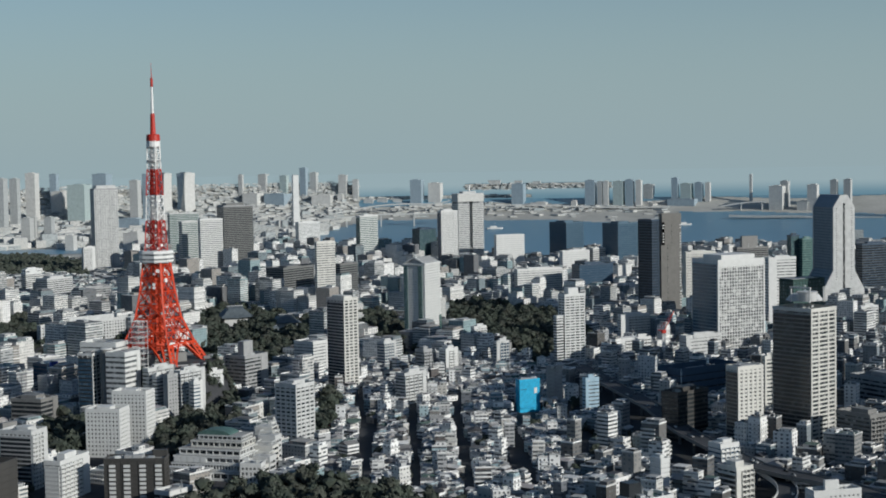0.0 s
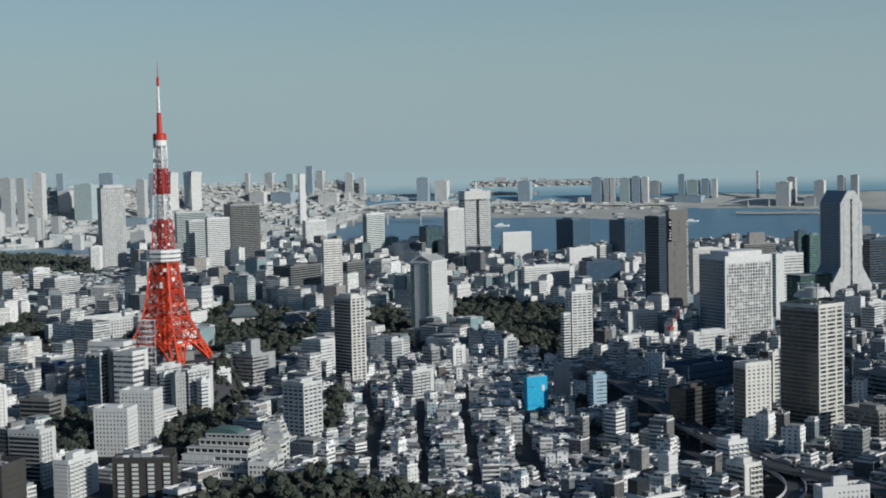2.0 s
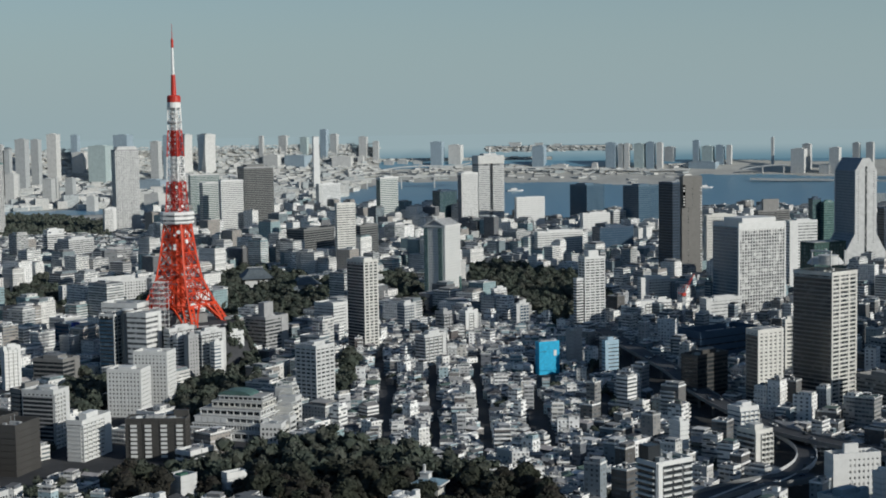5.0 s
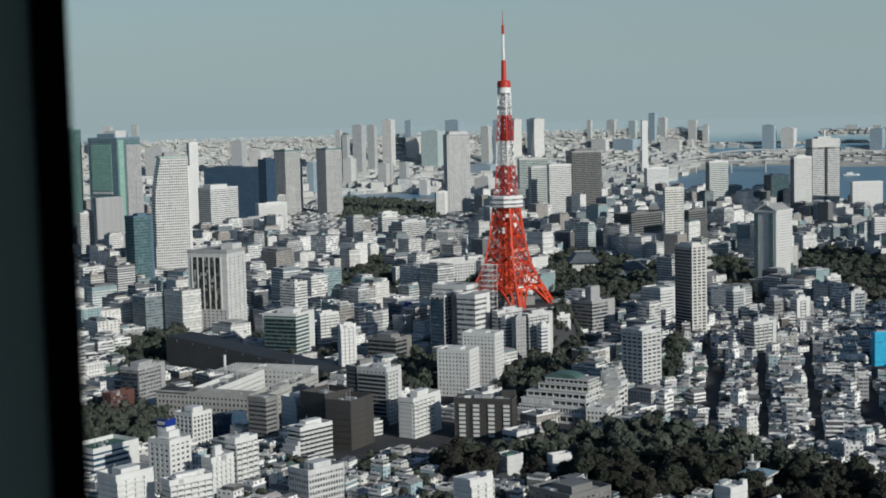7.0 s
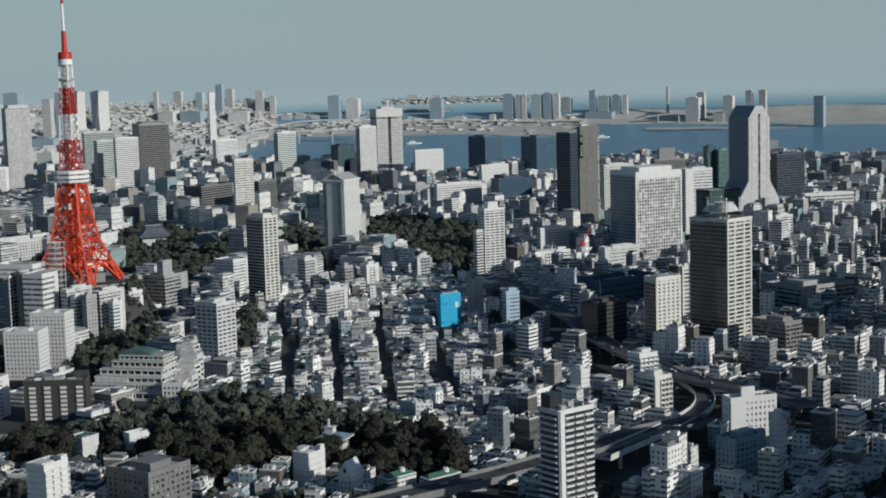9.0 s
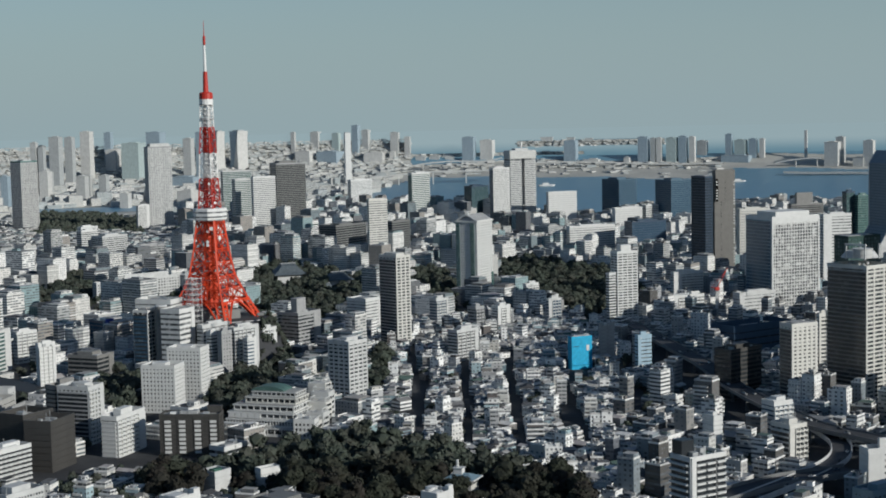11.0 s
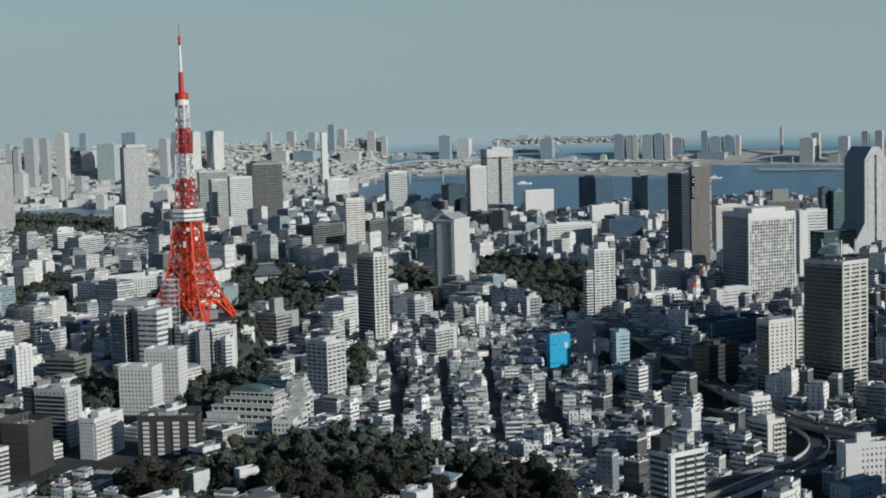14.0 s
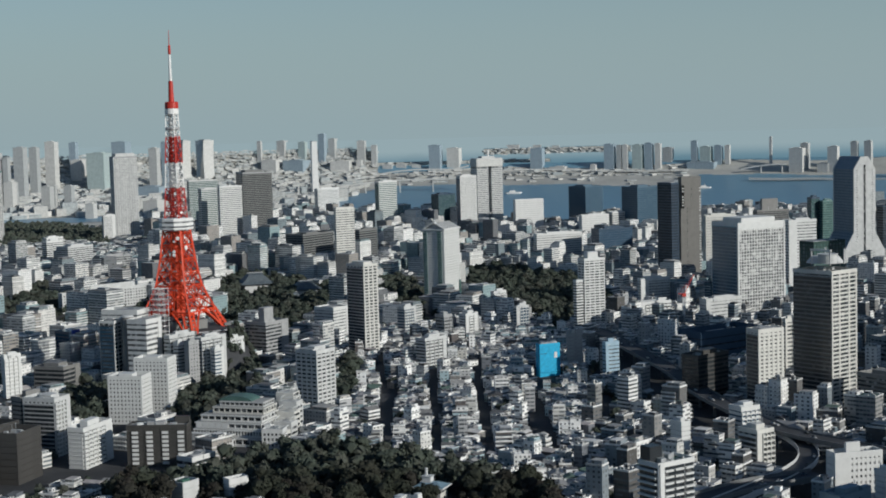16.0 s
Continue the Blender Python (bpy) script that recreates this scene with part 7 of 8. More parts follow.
# ---- roads on stilts: expressways near and across the bay ----
def ribbon(name, label, pts, width, thick, rail, material, pier_gap, foot, category="road", k=1.0, pier_w=2.0):
    """A raised road along a line of points, with side walls and piers that stand on the ground."""
    b = new(name)
    tagged(b, label, category)
    pts = [Vector(p) for p in pts]
    fine = []
    for i in range(len(pts) - 1):
        p0, p1, p2, p3 = pts[max(i - 1, 0)], pts[i], pts[i + 1], pts[min(i + 2, len(pts) - 1)]
        for q in range(8):
            s = q / 8
            fine.append(0.5 * ((2 * p1) + (p2 - p0) * s + (2 * p0 - 5 * p1 + 4 * p2 - p3) * s * s + (3 * p1 - p0 - 3 * p2 + p3) * s ** 3))
    fine.append(pts[-1])

    def sweep(part_name, lo, hi, z0, z1, m):
        v, f = [], []
        for i, p in enumerate(fine):
            w = (fine[min(i + 1, len(fine) - 1)] - fine[max(i - 1, 0)])
            n = Vector((w.y, -w.x, 0)).normalized()
            v += [p + n * lo + Vector((0, 0, z0)), p + n * hi + Vector((0, 0, z0)), p + n * hi + Vector((0, 0, z1)), p + n * lo + Vector((0, 0, z1))]
        for i in range(len(fine) - 1):
            for j in range(4):
                q = (j + 1) % 4
                f.append((i * 4 + j, i * 4 + q, i * 4 + 4 + q, i * 4 + 4 + j))
        f += [(3, 2, 1, 0), tuple(len(v) - 4 + j for j in range(4))]
        put(part_name, mesh_of(part_name, v, f, m), b)
    sweep("deck", -width / 2, width / 2, -thick, 0, material)
    sweep("roadway", -width / 2 + 0.5 * k, width / 2 - 0.5 * k, 0, 0.12 * k, ASPHALT if k == 1 else material)
    for s in (-1, 1):
        sweep("side_wall", s * width / 2 - 0.2 * k, s * width / 2 + 0.2 * k, -0.3 * k, rail, material)
    gone = 0.0
    for i in range(1, len(fine)):
        gone += (fine[i] - fine[i - 1]).length
        if gone > pier_gap:
            gone = 0.0
            p = fine[i]
            ground_z = foot(p)
            if p.z - thick - ground_z > 0.5:
                put("pier", box_mesh("pier", pier_w, pier_w * 1.4, p.z - thick - ground_z, material), b, p.x, p.y, ground_z)
    return b, fine


def on_land(p):
    q = math.hypot(p.x, p.y)
    true = q if q <= 3400 else 3400 - 1450 * math.log(max(1e-3, 1 - (q - 3400) / 1450))
    return land(true)


_, line_a = ribbon("expressway_viaduct", "dark elevated city expressway curving between blocks", [(159.0, 1591.0, 14), (171.0, 1514.0, 14), (184.0, 1419.0, 14), (197.0, 1329.0, 14), (203.0, 1234.0, 14), (211.0, 1172.0, 14), (223.0, 1112.0, 14), (234.0, 1061.0, 14)],
                 17.0, 1.8, 1.1, CONCRETE, 38, on_land)
_, line_b = ribbon("expressway_viaduct", "elevated expressway ramp bending back in a tight curve", [(236.0, 1070.0, 12), (240.0, 1017.0, 12), (231.0, 974.0, 12), (210.0, 937.0, 12), (184.0, 904.0, 12), (162.0, 878.0, 12), (142.0, 854.0, 12)],
                 13.0, 1.6, 2.0, PALE, 34, on_land)
_, line_c = ribbon("expressway_viaduct", "straight elevated expressway with pale side walls", [(228.0, 1055.0, 17), (244.0, 1026.0, 17), (264.0, 998.0, 17), (279.0, 972.0, 17), (291.0, 941.0, 17)],
                 16.0, 1.8, 1.2, CONCRETE, 36, on_land)
_, line_d = ribbon("expressway_viaduct", "broad elevated expressway with pale noise walls beside the woods", [(-14.0, 759.0, 13), (28.0, 790.0, 13), (60.0, 809.0, 13), (80.0, 823.0, 13), (106.0, 844.0, 13), (145.0, 876.0, 13), (181.0, 907.0, 13), (229.0, 931.0, 13)],
                 18.0, 1.8, 2.2, CONCRETE, 36, on_land)
for line in (line_a, line_b, line_c, line_d):
    TAKEN += [(p.x, p.y, 13) for p in line]
TAKEN += [(p.x * 0.965, p.y * 0.965, 15) for p in line_a] + [(p.x * 0.985, p.y * 0.985, 15) for p in line_c] + [(p.x * 0.978, p.y * 0.978, 12) for p in line_b]
TAKEN += [(88, 1376, 13), (92, 1354, 13), (84, 1340, 10)]
ribbon("harbour_bridge", "slender white harbour bridge far across the water", [(-323.7, 4419.1, 53.4), (-241.5, 4424.4, 64.2), (-142.7, 4428.7, 71.3), (-43.9, 4430.8, 71.9), (22.0, 4430.9, 71.8), (81.4, 4430.2, 78.5)], 14, 2.6, 1.2, FAR_WHITE, 90, on_land, "bridge", 0.9, 3)
ribbon("harbour_bridge", "long white elevated road on the far island", [(-253.1, 4646.9, 71.0), (-166.4, 4650.8, 87.6), (-79.8, 4653.1, 93.9), (23.9, 4653.7, 92.8), (75.9, 4653.1, 101.9)], 12, 2.4, 1.0, FAR_WHITE, 80, on_land, "bridge", 0.7, 2.5)
ribbon("harbour_bridge", "straight white elevated road on the far island", [(169.7, 4676.0, 83.1), (284.0, 4670.4, 83.8), (438.9, 4658.4, 78.4), (592.4, 4641.4, 71.4), (735.6, 4620.9, 71.8)], 12, 2.0, 1.0, FAR_WHITE, 80, on_land, "bridge", 0.7, 2.5)
ribbon("harbour_bridge", "white ramp bridge at the end of the island", [(888.7, 4561.1, 73.1), (936.0, 4551.6, 80.6), (978.0, 4542.8, 84.8), (1019.8, 4533.6, 85.6)], 14, 2.6, 1.0, FAR_WHITE, 60, on_land, "bridge", 0.7, 3)
ribbon("harbour_bridge", "low grey double bridge over the harbour mouth", [(882.0, 4410.0, 51.7), (968.1, 4391.9, 48.5), (1060.8, 4370.4, 48.5), (1152.0, 4347.3, 45.4), (1300.8, 4305.1, 43.1)], 16, 5.0, 1.0, FAR_GREY, 70, on_land, "bridge", 0.7, 5)
ob = thing("bridge_pylon", 915.3, 4611.1, 38.3, 0, "white concrete bridge pylon standing in the harbour", "pylon", "bridge pylons")
put("shaft", box_mesh("shaft", 8, 8, 18.8, FAR_WHITE, 0.6), ob)
put("pylon_cap", box_mesh("pylon_cap", 9, 9, 1.5, FAR_PALE), ob, 0, 0, 18.8)
ob = thing("bridge_pylon", 966.2, 4600.7, 37.3, 0, "white concrete bridge pylon standing in the harbour", "pylon", "bridge pylons")
put("shaft", box_mesh("shaft", 8, 8, 18.8, FAR_WHITE, 0.6), ob)
put("pylon_cap", box_mesh("pylon_cap", 9, 9, 1.5, FAR_PALE), ob, 0, 0, 18.8)
ob = thing("bridge_pylon", 1067.0, 4578.4, 35.6, 0, "white concrete bridge pylon standing in the harbour", "pylon", "bridge pylons")
put("shaft", box_mesh("shaft", 8, 8, 18.7, FAR_WHITE, 0.6), ob)
put("pylon_cap", box_mesh("pylon_cap", 9, 9, 1.5, FAR_PALE), ob, 0, 0, 18.7)
ob = thing("bridge_pylon", 1084.7, 4574.2, 35.3, 0, "white concrete bridge pylon standing in the harbour", "pylon", "bridge pylons")
put("shaft", box_mesh("shaft", 8, 8, 18.6, FAR_WHITE, 0.6), ob)
put("pylon_cap", box_mesh("pylon_cap", 9, 9, 1.5, FAR_PALE), ob, 0, 0, 18.6)
ob = thing("bridge_pylon", 1137.6, 4561.4, 34.4, 0, "white concrete bridge pylon standing in the harbour", "pylon", "bridge pylons")
put("shaft", box_mesh("shaft", 8, 8, 18.6, FAR_WHITE, 0.6), ob)
put("pylon_cap", box_mesh("pylon_cap", 9, 9, 1.5, FAR_PALE), ob, 0, 0, 18.6)


def at_sea(a, q):
    """A place on the water: azimuth in degrees and true distance."""
    return far(q) * math.sin(radians(a)), far(q) * math.cos(radians(a)), land(q) + 0.6


def boat(a, q, length, turn, label):
    """A harbour boat: a tapered hull, a deck house and a mast."""
    x, y, z = at_sea(a, q)
    b = thing("boat", x, y, z, turn, label, "boat", "boats in the bay")
    n, w = length / 2, length * 0.13
    v = [(-n, -w, 0), (n * 0.6, -w, 0), (n, 0, 0), (n * 0.6, w, 0), (-n, w, 0)]
    v += [(p[0] * 1.04, p[1] * 1.2, length * 0.09) for p in v]
    put("hull", mesh_of("hull", v, [(k, (k + 1) % 5, 5 + (k + 1) % 5, 5 + k) for k in range(5)] + [(5, 6, 7, 8, 9)], WHITE), b)
    put("deck_house", box_mesh("deck_house", length * 0.4, w * 1.5, length * 0.1, WHITE, 0.2), b, -length * 0.1, 0, length * 0.09)
    put("mast", box_mesh("mast", 0.6, 0.6, length * 0.25, PALE), b, 0, 0, length * 0.15)


boat(2.6, 4900, 46, 12, "white harbour ferry under way on the bay")
boat(-0.9, 3900, 30, -25, "small white boat moored off the near shore")
boat(9.7, 5000, 40, 8, "white harbour boat near the bridge")
for qa, ql, qd in ((-1.4, 40, 4090), (-0.7, 34, 3960), (-1.0, 28, 4020)):
    x, y, z = at_sea(qa, qd)
    pier_thing = thing("jetty", x, y, z, 4, "low pale concrete jetty in the bay", "jetty", "jetties of the near shore")
    put("deck", box_mesh("deck", ql * 1.6, 7, 1.6, CONCRETE, 0.2), pier_thing)
    for q in range(3):
        put("bollard", box_mesh("bollard", 1.6, 1.6, 1.4, WHITE), pier_thing, (q - 1) * ql * 0.6, 0, 1.6)


def temple_hall(label, x, y, turn, w, d, h, m=None):
    """A hall with a broad hipped roof and upturned eaves."""
    b = thing("temple_hall", x, y, 0, turn, label, "temple")
    put("wall", box_mesh("wall", w * 0.72, d * 0.72, h * 0.5, PALE), b)
    v, f = [], []
    rows = [(1.0, h * 0.45), (0.72, h * 0.62), (0.42, h * 0.9), (0.30, h)]
    for s, z in rows:
        ww, dd = w / 2 * (s if s > 0.42 else max(s, 0.42)), d / 2 * (s if s > 0.42 else (0.06 if s < 0.42 else s))
        v += [(-ww, -dd, z), (ww, -dd, z), (ww, dd, z), (-ww, dd, z)]
    for i in range(3):
        for j in range(4):
            q = (j + 1) % 4
            f.append((i * 4 + j, i * 4 + q, i * 4 + 4 + q, i * 4 + 4 + j))
    f += [(12, 13, 14, 15), (3, 2, 1, 0)]
    put("roof", mesh_of("roof", v, f, m or TEMPLE_TILE), b)
    put("ridge", box_mesh("ridge", w * 0.44, d * 0.07, h * 0.06, GREY), b, 0, 0, h * 0.98)
    TAKEN.append((x, y, w * 0.5))
    TAKEN.append((x * 0.982, y * 0.982, w * 0.42))
    TAKEN.append((x * 0.966, y * 0.966, w * 0.3))
    return b


temple_hall("great temple hall with a dark tiled hip roof", -278.0, 2187.0, 20, 52, 44, 27)
temple_hall("small temple hall with a dark tiled roof", -200.0, 2126.0, 20, 44, 32, 20)
temple_hall("temple gate hall with a dark tiled roof", -208.0, 2040.0, 20, 24, 16, 14)
temple_hall("small shrine with a pale blue pointed roof", -53.0, 2000.0, 20, 16, 16, 12, SKYBLUE)

pav = thing("garden_pavilion", -13.0, 938.0, 0, -22, "garden pavilion with a pale blue hip roof and turret", "pavilion")
TAKEN += [(-13.0, 938.0, 13), (-11.0, 920.0, 11)]
put("wall", box_mesh("wall", 16, 12, 11, CREAM), pav)
put("window_band", ring_mesh("window_band", 16.3, 12.3, 2.4, 0.4, GLASS), pav, 0, 0, 7.2)
v = [(-10.5, -8, 10.6), (10.5, -8, 10.6), (10.5, 8, 10.6), (-10.5, 8, 10.6), (-4, -1, 13.4), (4, -1, 13.4), (4, 1, 13.4), (-4, 1, 13.4)]
put("roof", mesh_of("roof", v, [(0, 1, 5, 4), (1, 2, 6, 5), (2, 3, 7, 6), (3, 0, 4, 7), (4, 5, 6, 7), (3, 2, 1, 0)], SLATE_BLUE), pav)
put("eave", ring_mesh("eave", 21.4, 16.4, 0.7, 0.5, WHITE), pav, 0, 0, 10.2)
put("turret", box_mesh("turret", 6, 5, 4.2, WHITE, 0.2), pav, -2.5, 0, 12.2)
put("turret_roof", box_mesh("turret_roof", 7, 6, 0.5, PALE, 0.1), pav, -2.5, 0, 16.4)
put("spire", box_mesh("spire", 1.4, 1.4, 5, WHITE, 0.2), pav, -3.5, 0, 16.6)



# ---- a dark hall whose roof slopes from one end to the other ----
wedge = thing("sloped_hall", -474.0, 1313.0, 0, -10.9, "large dark hall with one long sloping roof", "building")
WL = 179.3
v = [(-WL / 2, -4, 0), (WL / 2, -4, 0), (WL / 2, 30, 0), (-WL / 2, 30, 0), (-WL / 2, -4, 30), (-WL / 2 + 8, -4, 31), (WL / 2, -4, 4), (WL / 2, 30, 4), (-WL / 2 + 8, 30, 31), (-WL / 2, 30, 30)]
put("body", mesh_of("body", v, [(0, 1, 6, 5, 4), (1, 2, 7, 6), (2, 3, 9, 8, 7), (3, 0, 4, 9), (4, 5, 8, 9), (5, 6, 7, 8)], TAUPE_DARK), wedge)
for i in range(9):
    put("roof_rib", box_mesh("roof_rib", 0.5, 0.6, 1.0, GREY), wedge, -WL / 2 + 12 + i * (WL - 20) / 9, -4.2, 27 - i * 2.6)
TAKEN += [(-562 + (176) * i / 5, 1330 + (-34) * i / 5 + 12, 20) for i in range(6)]



def crane(x, y, h, turn):
    """A red slewing crane: lattice mast, cab, jib and counter-jib."""
    b = thing("tower_crane", x, y, 0, turn, "red luffing tower crane on a building site", "crane", "site cranes")
    v, f = [], []
    for i in range(int(h / 4)):
        for j in range(4):
            p = [Vector((1.0 * CORNERS[k % 4][0] * 2, 1.0 * CORNERS[k % 4][1] * 2, 0)) for k in (j, j + 1)]
            strut(v, f, p[0] + Vector((0, 0, i * 4)), p[0] + Vector((0, 0, i * 4 + 4)), 0.35)
            strut(v, f, p[0] + Vector((0, 0, i * 4)), p[1] + Vector((0, 0, i * 4 + 4)), 0.25)
    put("mast", mesh_of("mast", v, f, STEEL_WHITE), b)
    put("cab", box_mesh("cab", 5, 3.4, 3.6, RED, 0.3), b, 0, 0, h - 2)
    for name, a, c in (("jib", (0, 0, h), (13, 0, h + 22)), ("counter_jib", (0, 0, h), (-7, 0, h + 2)), ("stay", (-6, 0, h + 2), (12, 0, h + 20))):
        v, f = [], []
        strut(v, f, a, c, 0.7 if name != "stay" else 0.25)
        put(name, mesh_of(name, v, f, RED), b)


site = thing("building_site", -268.5, 1404.5, 0, -34, "pale grey open steel frame of a building site", "building site")
for fx in range(4):
    for fy in range(3):
        put("column", box_mesh("column", 0.45, 0.45, 90, PALE), site, -6 + 4 * fx, -6 + 6 * fy, 0)
v, f = [], []
for i in range(1, 19):
    z = i * 5.0
    for fy in range(3):
        strut(v, f, (-6.2, -6 + 6 * fy, z), (6.2, -6 + 6 * fy, z), 0.4)
        if i % 2:
            strut(v, f, (-6, -6 + 6 * fy, z - 5), (-2, -6 + 6 * fy, z), 0.25)
            strut(v, f, (6, -6 + 6 * fy, z - 5), (2, -6 + 6 * fy, z), 0.25)
    for fx in range(4):
        strut(v, f, (-6 + 4 * fx, -6.2, z), (-6 + 4 * fx, 6.2, z), 0.4)
put("bracing", mesh_of("bracing", v, f, PALE), site, kind="stuff")
TAKEN.append((-268.5, 1404.5, 8))


crane(359.6, 1814.7, 25.1, 30)
crane(369.4, 1812.8, 22.3, -40)
crane(262.5, 1679.6, 39.0, 20)


# ---- trees ----
def clump(rng_, r, cuts=2):
    """One leafy mass with a ragged skin."""
    bm = bmesh.new()
    bmesh.ops.create_icosphere(bm, subdivisions=cuts, radius=r)
    off = Vector((rng_.uniform(0, 50), rng_.uniform(0, 50), rng_.uniform(0, 50)))
    for q in bm.verts:
        q.co *= 1 + 0.55 * noise.noise(q.co * (1.3 / r) + off) + 0.35 * noise.noise(q.co * (3.2 / r) + off)
        q.co.z *= 0.8
    v = [tuple(q.co) for q in bm.verts]
    f = [tuple(w.index for w in p.verts) for p in bm.faces]
    bm.free()
    return v, f


def crown_mesh(seed, material, count=9, cuts=2, tufts=420, leaf=0.55):
    """A crown about 10 m across: uneven inner masses with gaps between them, and a skin of many small leafy tufts."""
    g = random.Random(seed)
    v, f, lumps = [], [], []
    for i in range(count):
        a, e = g.uniform(0, 6.28), g.uniform(0, 1)
        r = 3.6 * (1 - 0.55 * e) * g.uniform(0.35, 1.0)
        size = g.uniform(1.5, 2.8)
        cv, cf = clump(g, size, cuts)
        n = len(v)
        c = Vector((r * math.cos(a), r * math.sin(a), 4.0 + 5.4 * e))
        lumps.append((c, size))
        v += [(p[0] + c.x, p[1] + c.y, p[2] + c.z) for p in cv]
        f += [tuple(k + n for k in q) for q in cf]
    for i in range(tufts):
        c, size = g.choice(lumps)
        way = Vector((g.gauss(0, 1), g.gauss(0, 1), g.gauss(0.35, 0.8))).normalized()
        p = c + Vector((way.x, way.y, way.z * 0.85)) * size * g.uniform(0.85, 1.3)
        up = (way + Vector((g.uniform(-.9, .9), g.uniform(-.9, .9), g.uniform(-.9, .9)))).normalized()
        u = up.orthogonal().normalized()
        w = up.cross(u)
        turn, k, n = g.uniform(0, 6.28), leaf * g.uniform(0.6, 1.5), len(v)
        for q in (0.0, 2.1, 4.2):
            o = p + (u * math.cos(turn + q) + w * math.sin(turn + q)) * k
            v.append((o.x, o.y, o.z))
        f.append((n, n + 1, n + 2))
    return mesh_of("crown", v, f, material)


def trunk_mesh(seed):
    g = random.Random(seed)
    v, f = [], []
    strut(v, f, (0, 0, 0), (0.1, 0, 3.2), 0.8)
    strut(v, f, (0.1, 0, 3.0), (0.3, 0.2, 6.5), 0.5)
    for i in range(5):
        a = g.uniform(0, 6.28)
        strut(v, f, (0.1, 0, 2.6 + 0.5 * i), (2.8 * math.cos(a), 2.8 * math.sin(a), 4.6 + 0.7 * i), 0.3)
    return mesh_of("trunk", v, f, BARK)


CROWNS = [crown_mesh(20 + i, LEAF if i < 4 else LEAF_BROWN) for i in range(6)]
TRUNKS = [trunk_mesh(40 + i) for i in range(3)]


def inside(poly, x, y):
    hit = False
    for (x0, y0), (x1, y1) in zip(poly, poly[1:] + poly[:1]):
        if (y0 > y) != (y1 > y) and x < (x1 - x0) * (y - y0) / (y1 - y0) + x0:
            hit = not hit
    return hit


frng = random.Random(3)
far_v, far_f, far_n = [], [], 0
CROWN_DATA = []
for c in [crown_mesh(60 + i, LEAF, 7, 1, 130, 0.85) for i in range(6)] + [crown_mesh(70 + i, LEAF, 7, 1, 0) for i in range(6)]:
    co = np.empty(len(c.vertices) * 3)
    c.vertices.foreach_get("co", co)
    CROWN_DATA.append((co.reshape(-1, 3), np.array([p.vertices[:] for p in c.polygons])))
single = 0


def grow(px, py, s, q, z=0.0):
    """One tree more in the joined woods."""
    global far_n
    a = frng.uniform(0, 6.28)
    co, fc = CROWN_DATA[q if px * px + py * py < 2500 ** 2 else q + 6]
    rot = np.array([[math.cos(a), -math.sin(a), 0], [math.sin(a), math.cos(a), 0], [0, 0, 1]])
    far_v.append((co @ rot.T) * s + np.array([px, py, z - 1.5]))
    far_f.append(fc + far_n)
    far_n += len(co)


for key, poly in WOODS.items():
    xs, ys = [p[0] for p in poly], [p[1] for p in poly]
    gap = 9.8 if key in ("near", "dorm", "slope", "corner") else 11.0
    y = min(ys)
    while y < max(ys):
        x = min(xs) + frng.uniform(0, gap)
        while x < max(xs):
            px, py = x + frng.uniform(-3, 3), y + frng.uniform(-3, 3)
            x += gap
            if not inside(poly, px, py) or any((px - tx) ** 2 + (py - ty) ** 2 < (tr + 2) ** 2 for tx, ty, tr in TAKEN):
                continue
            s = frng.choice((0.75, 1.0, 1.2, 1.5, 1.9)) * frng.uniform(0.9, 1.1)
            q = frng.randrange(6)
            if key == "near" and single < 180 and py < 1010:
                single += 1
                t = thing("tree", px, py, 0, frng.uniform(0, 360), "dark evergreen tree with a dense ragged crown" if q < 4 else "bare-brown winter tree with a thin crown", "tree", "trees of the near woods")
                t.scale = (s, s, s * frng.uniform(0.85, 1.15))
                put("trunk", TRUNKS[q % 3], t)
                put("crown", CROWNS[q], t)
                continue
            grow(px, py, s, q)
        y += gap * 0.9


def big_mesh(name, v, f, material):
    me = bpy.data.meshes.new(name)
    me.vertices.add(len(v))
    me.vertices.foreach_set("co", v.ravel())
    me.loops.add(f.size)
    me.loops.foreach_set("vertex_index", f.ravel())
    me.polygons.add(len(f))
    me.polygons.foreach_set("loop_start", np.arange(0, f.size, f.shape[1]))
    me.polygons.foreach_set("loop_total", np.full(len(f), f.shape[1]))
    me.materials.append(material)
    me.update()
    me.validate()
    me.shade_flat()
    return new(name, me)


# a wooded bank round the tower's terrace, sized to hide the lowest legs from the camera
bank = new("embankment", drum_mesh(78, 54, 45, GROUND, 40))
bank.matrix_basis = pose(TX, TY, 0)
tagged(bank, "dark wooded embankment round the tower terrace", "ground", kind="structure")
for i in range(230):
    a, q = frng.uniform(0, 6.28), frng.uniform(55, 79)
    grow(TX + q * math.cos(a), TY + q * math.sin(a), frng.uniform(0.55, 0.95), frng.randrange(6), max(0.0, 45 - (q - 54) * 1.9))

for i in range(90):                       # trees before the long low block
    a, k = frng.random(), frng.uniform(0.935, 0.985)
    grow((-528 + 142 * a) * k, (2017 - 28 * a) * k, frng.uniform(0.5, 0.85), frng.randrange(6))

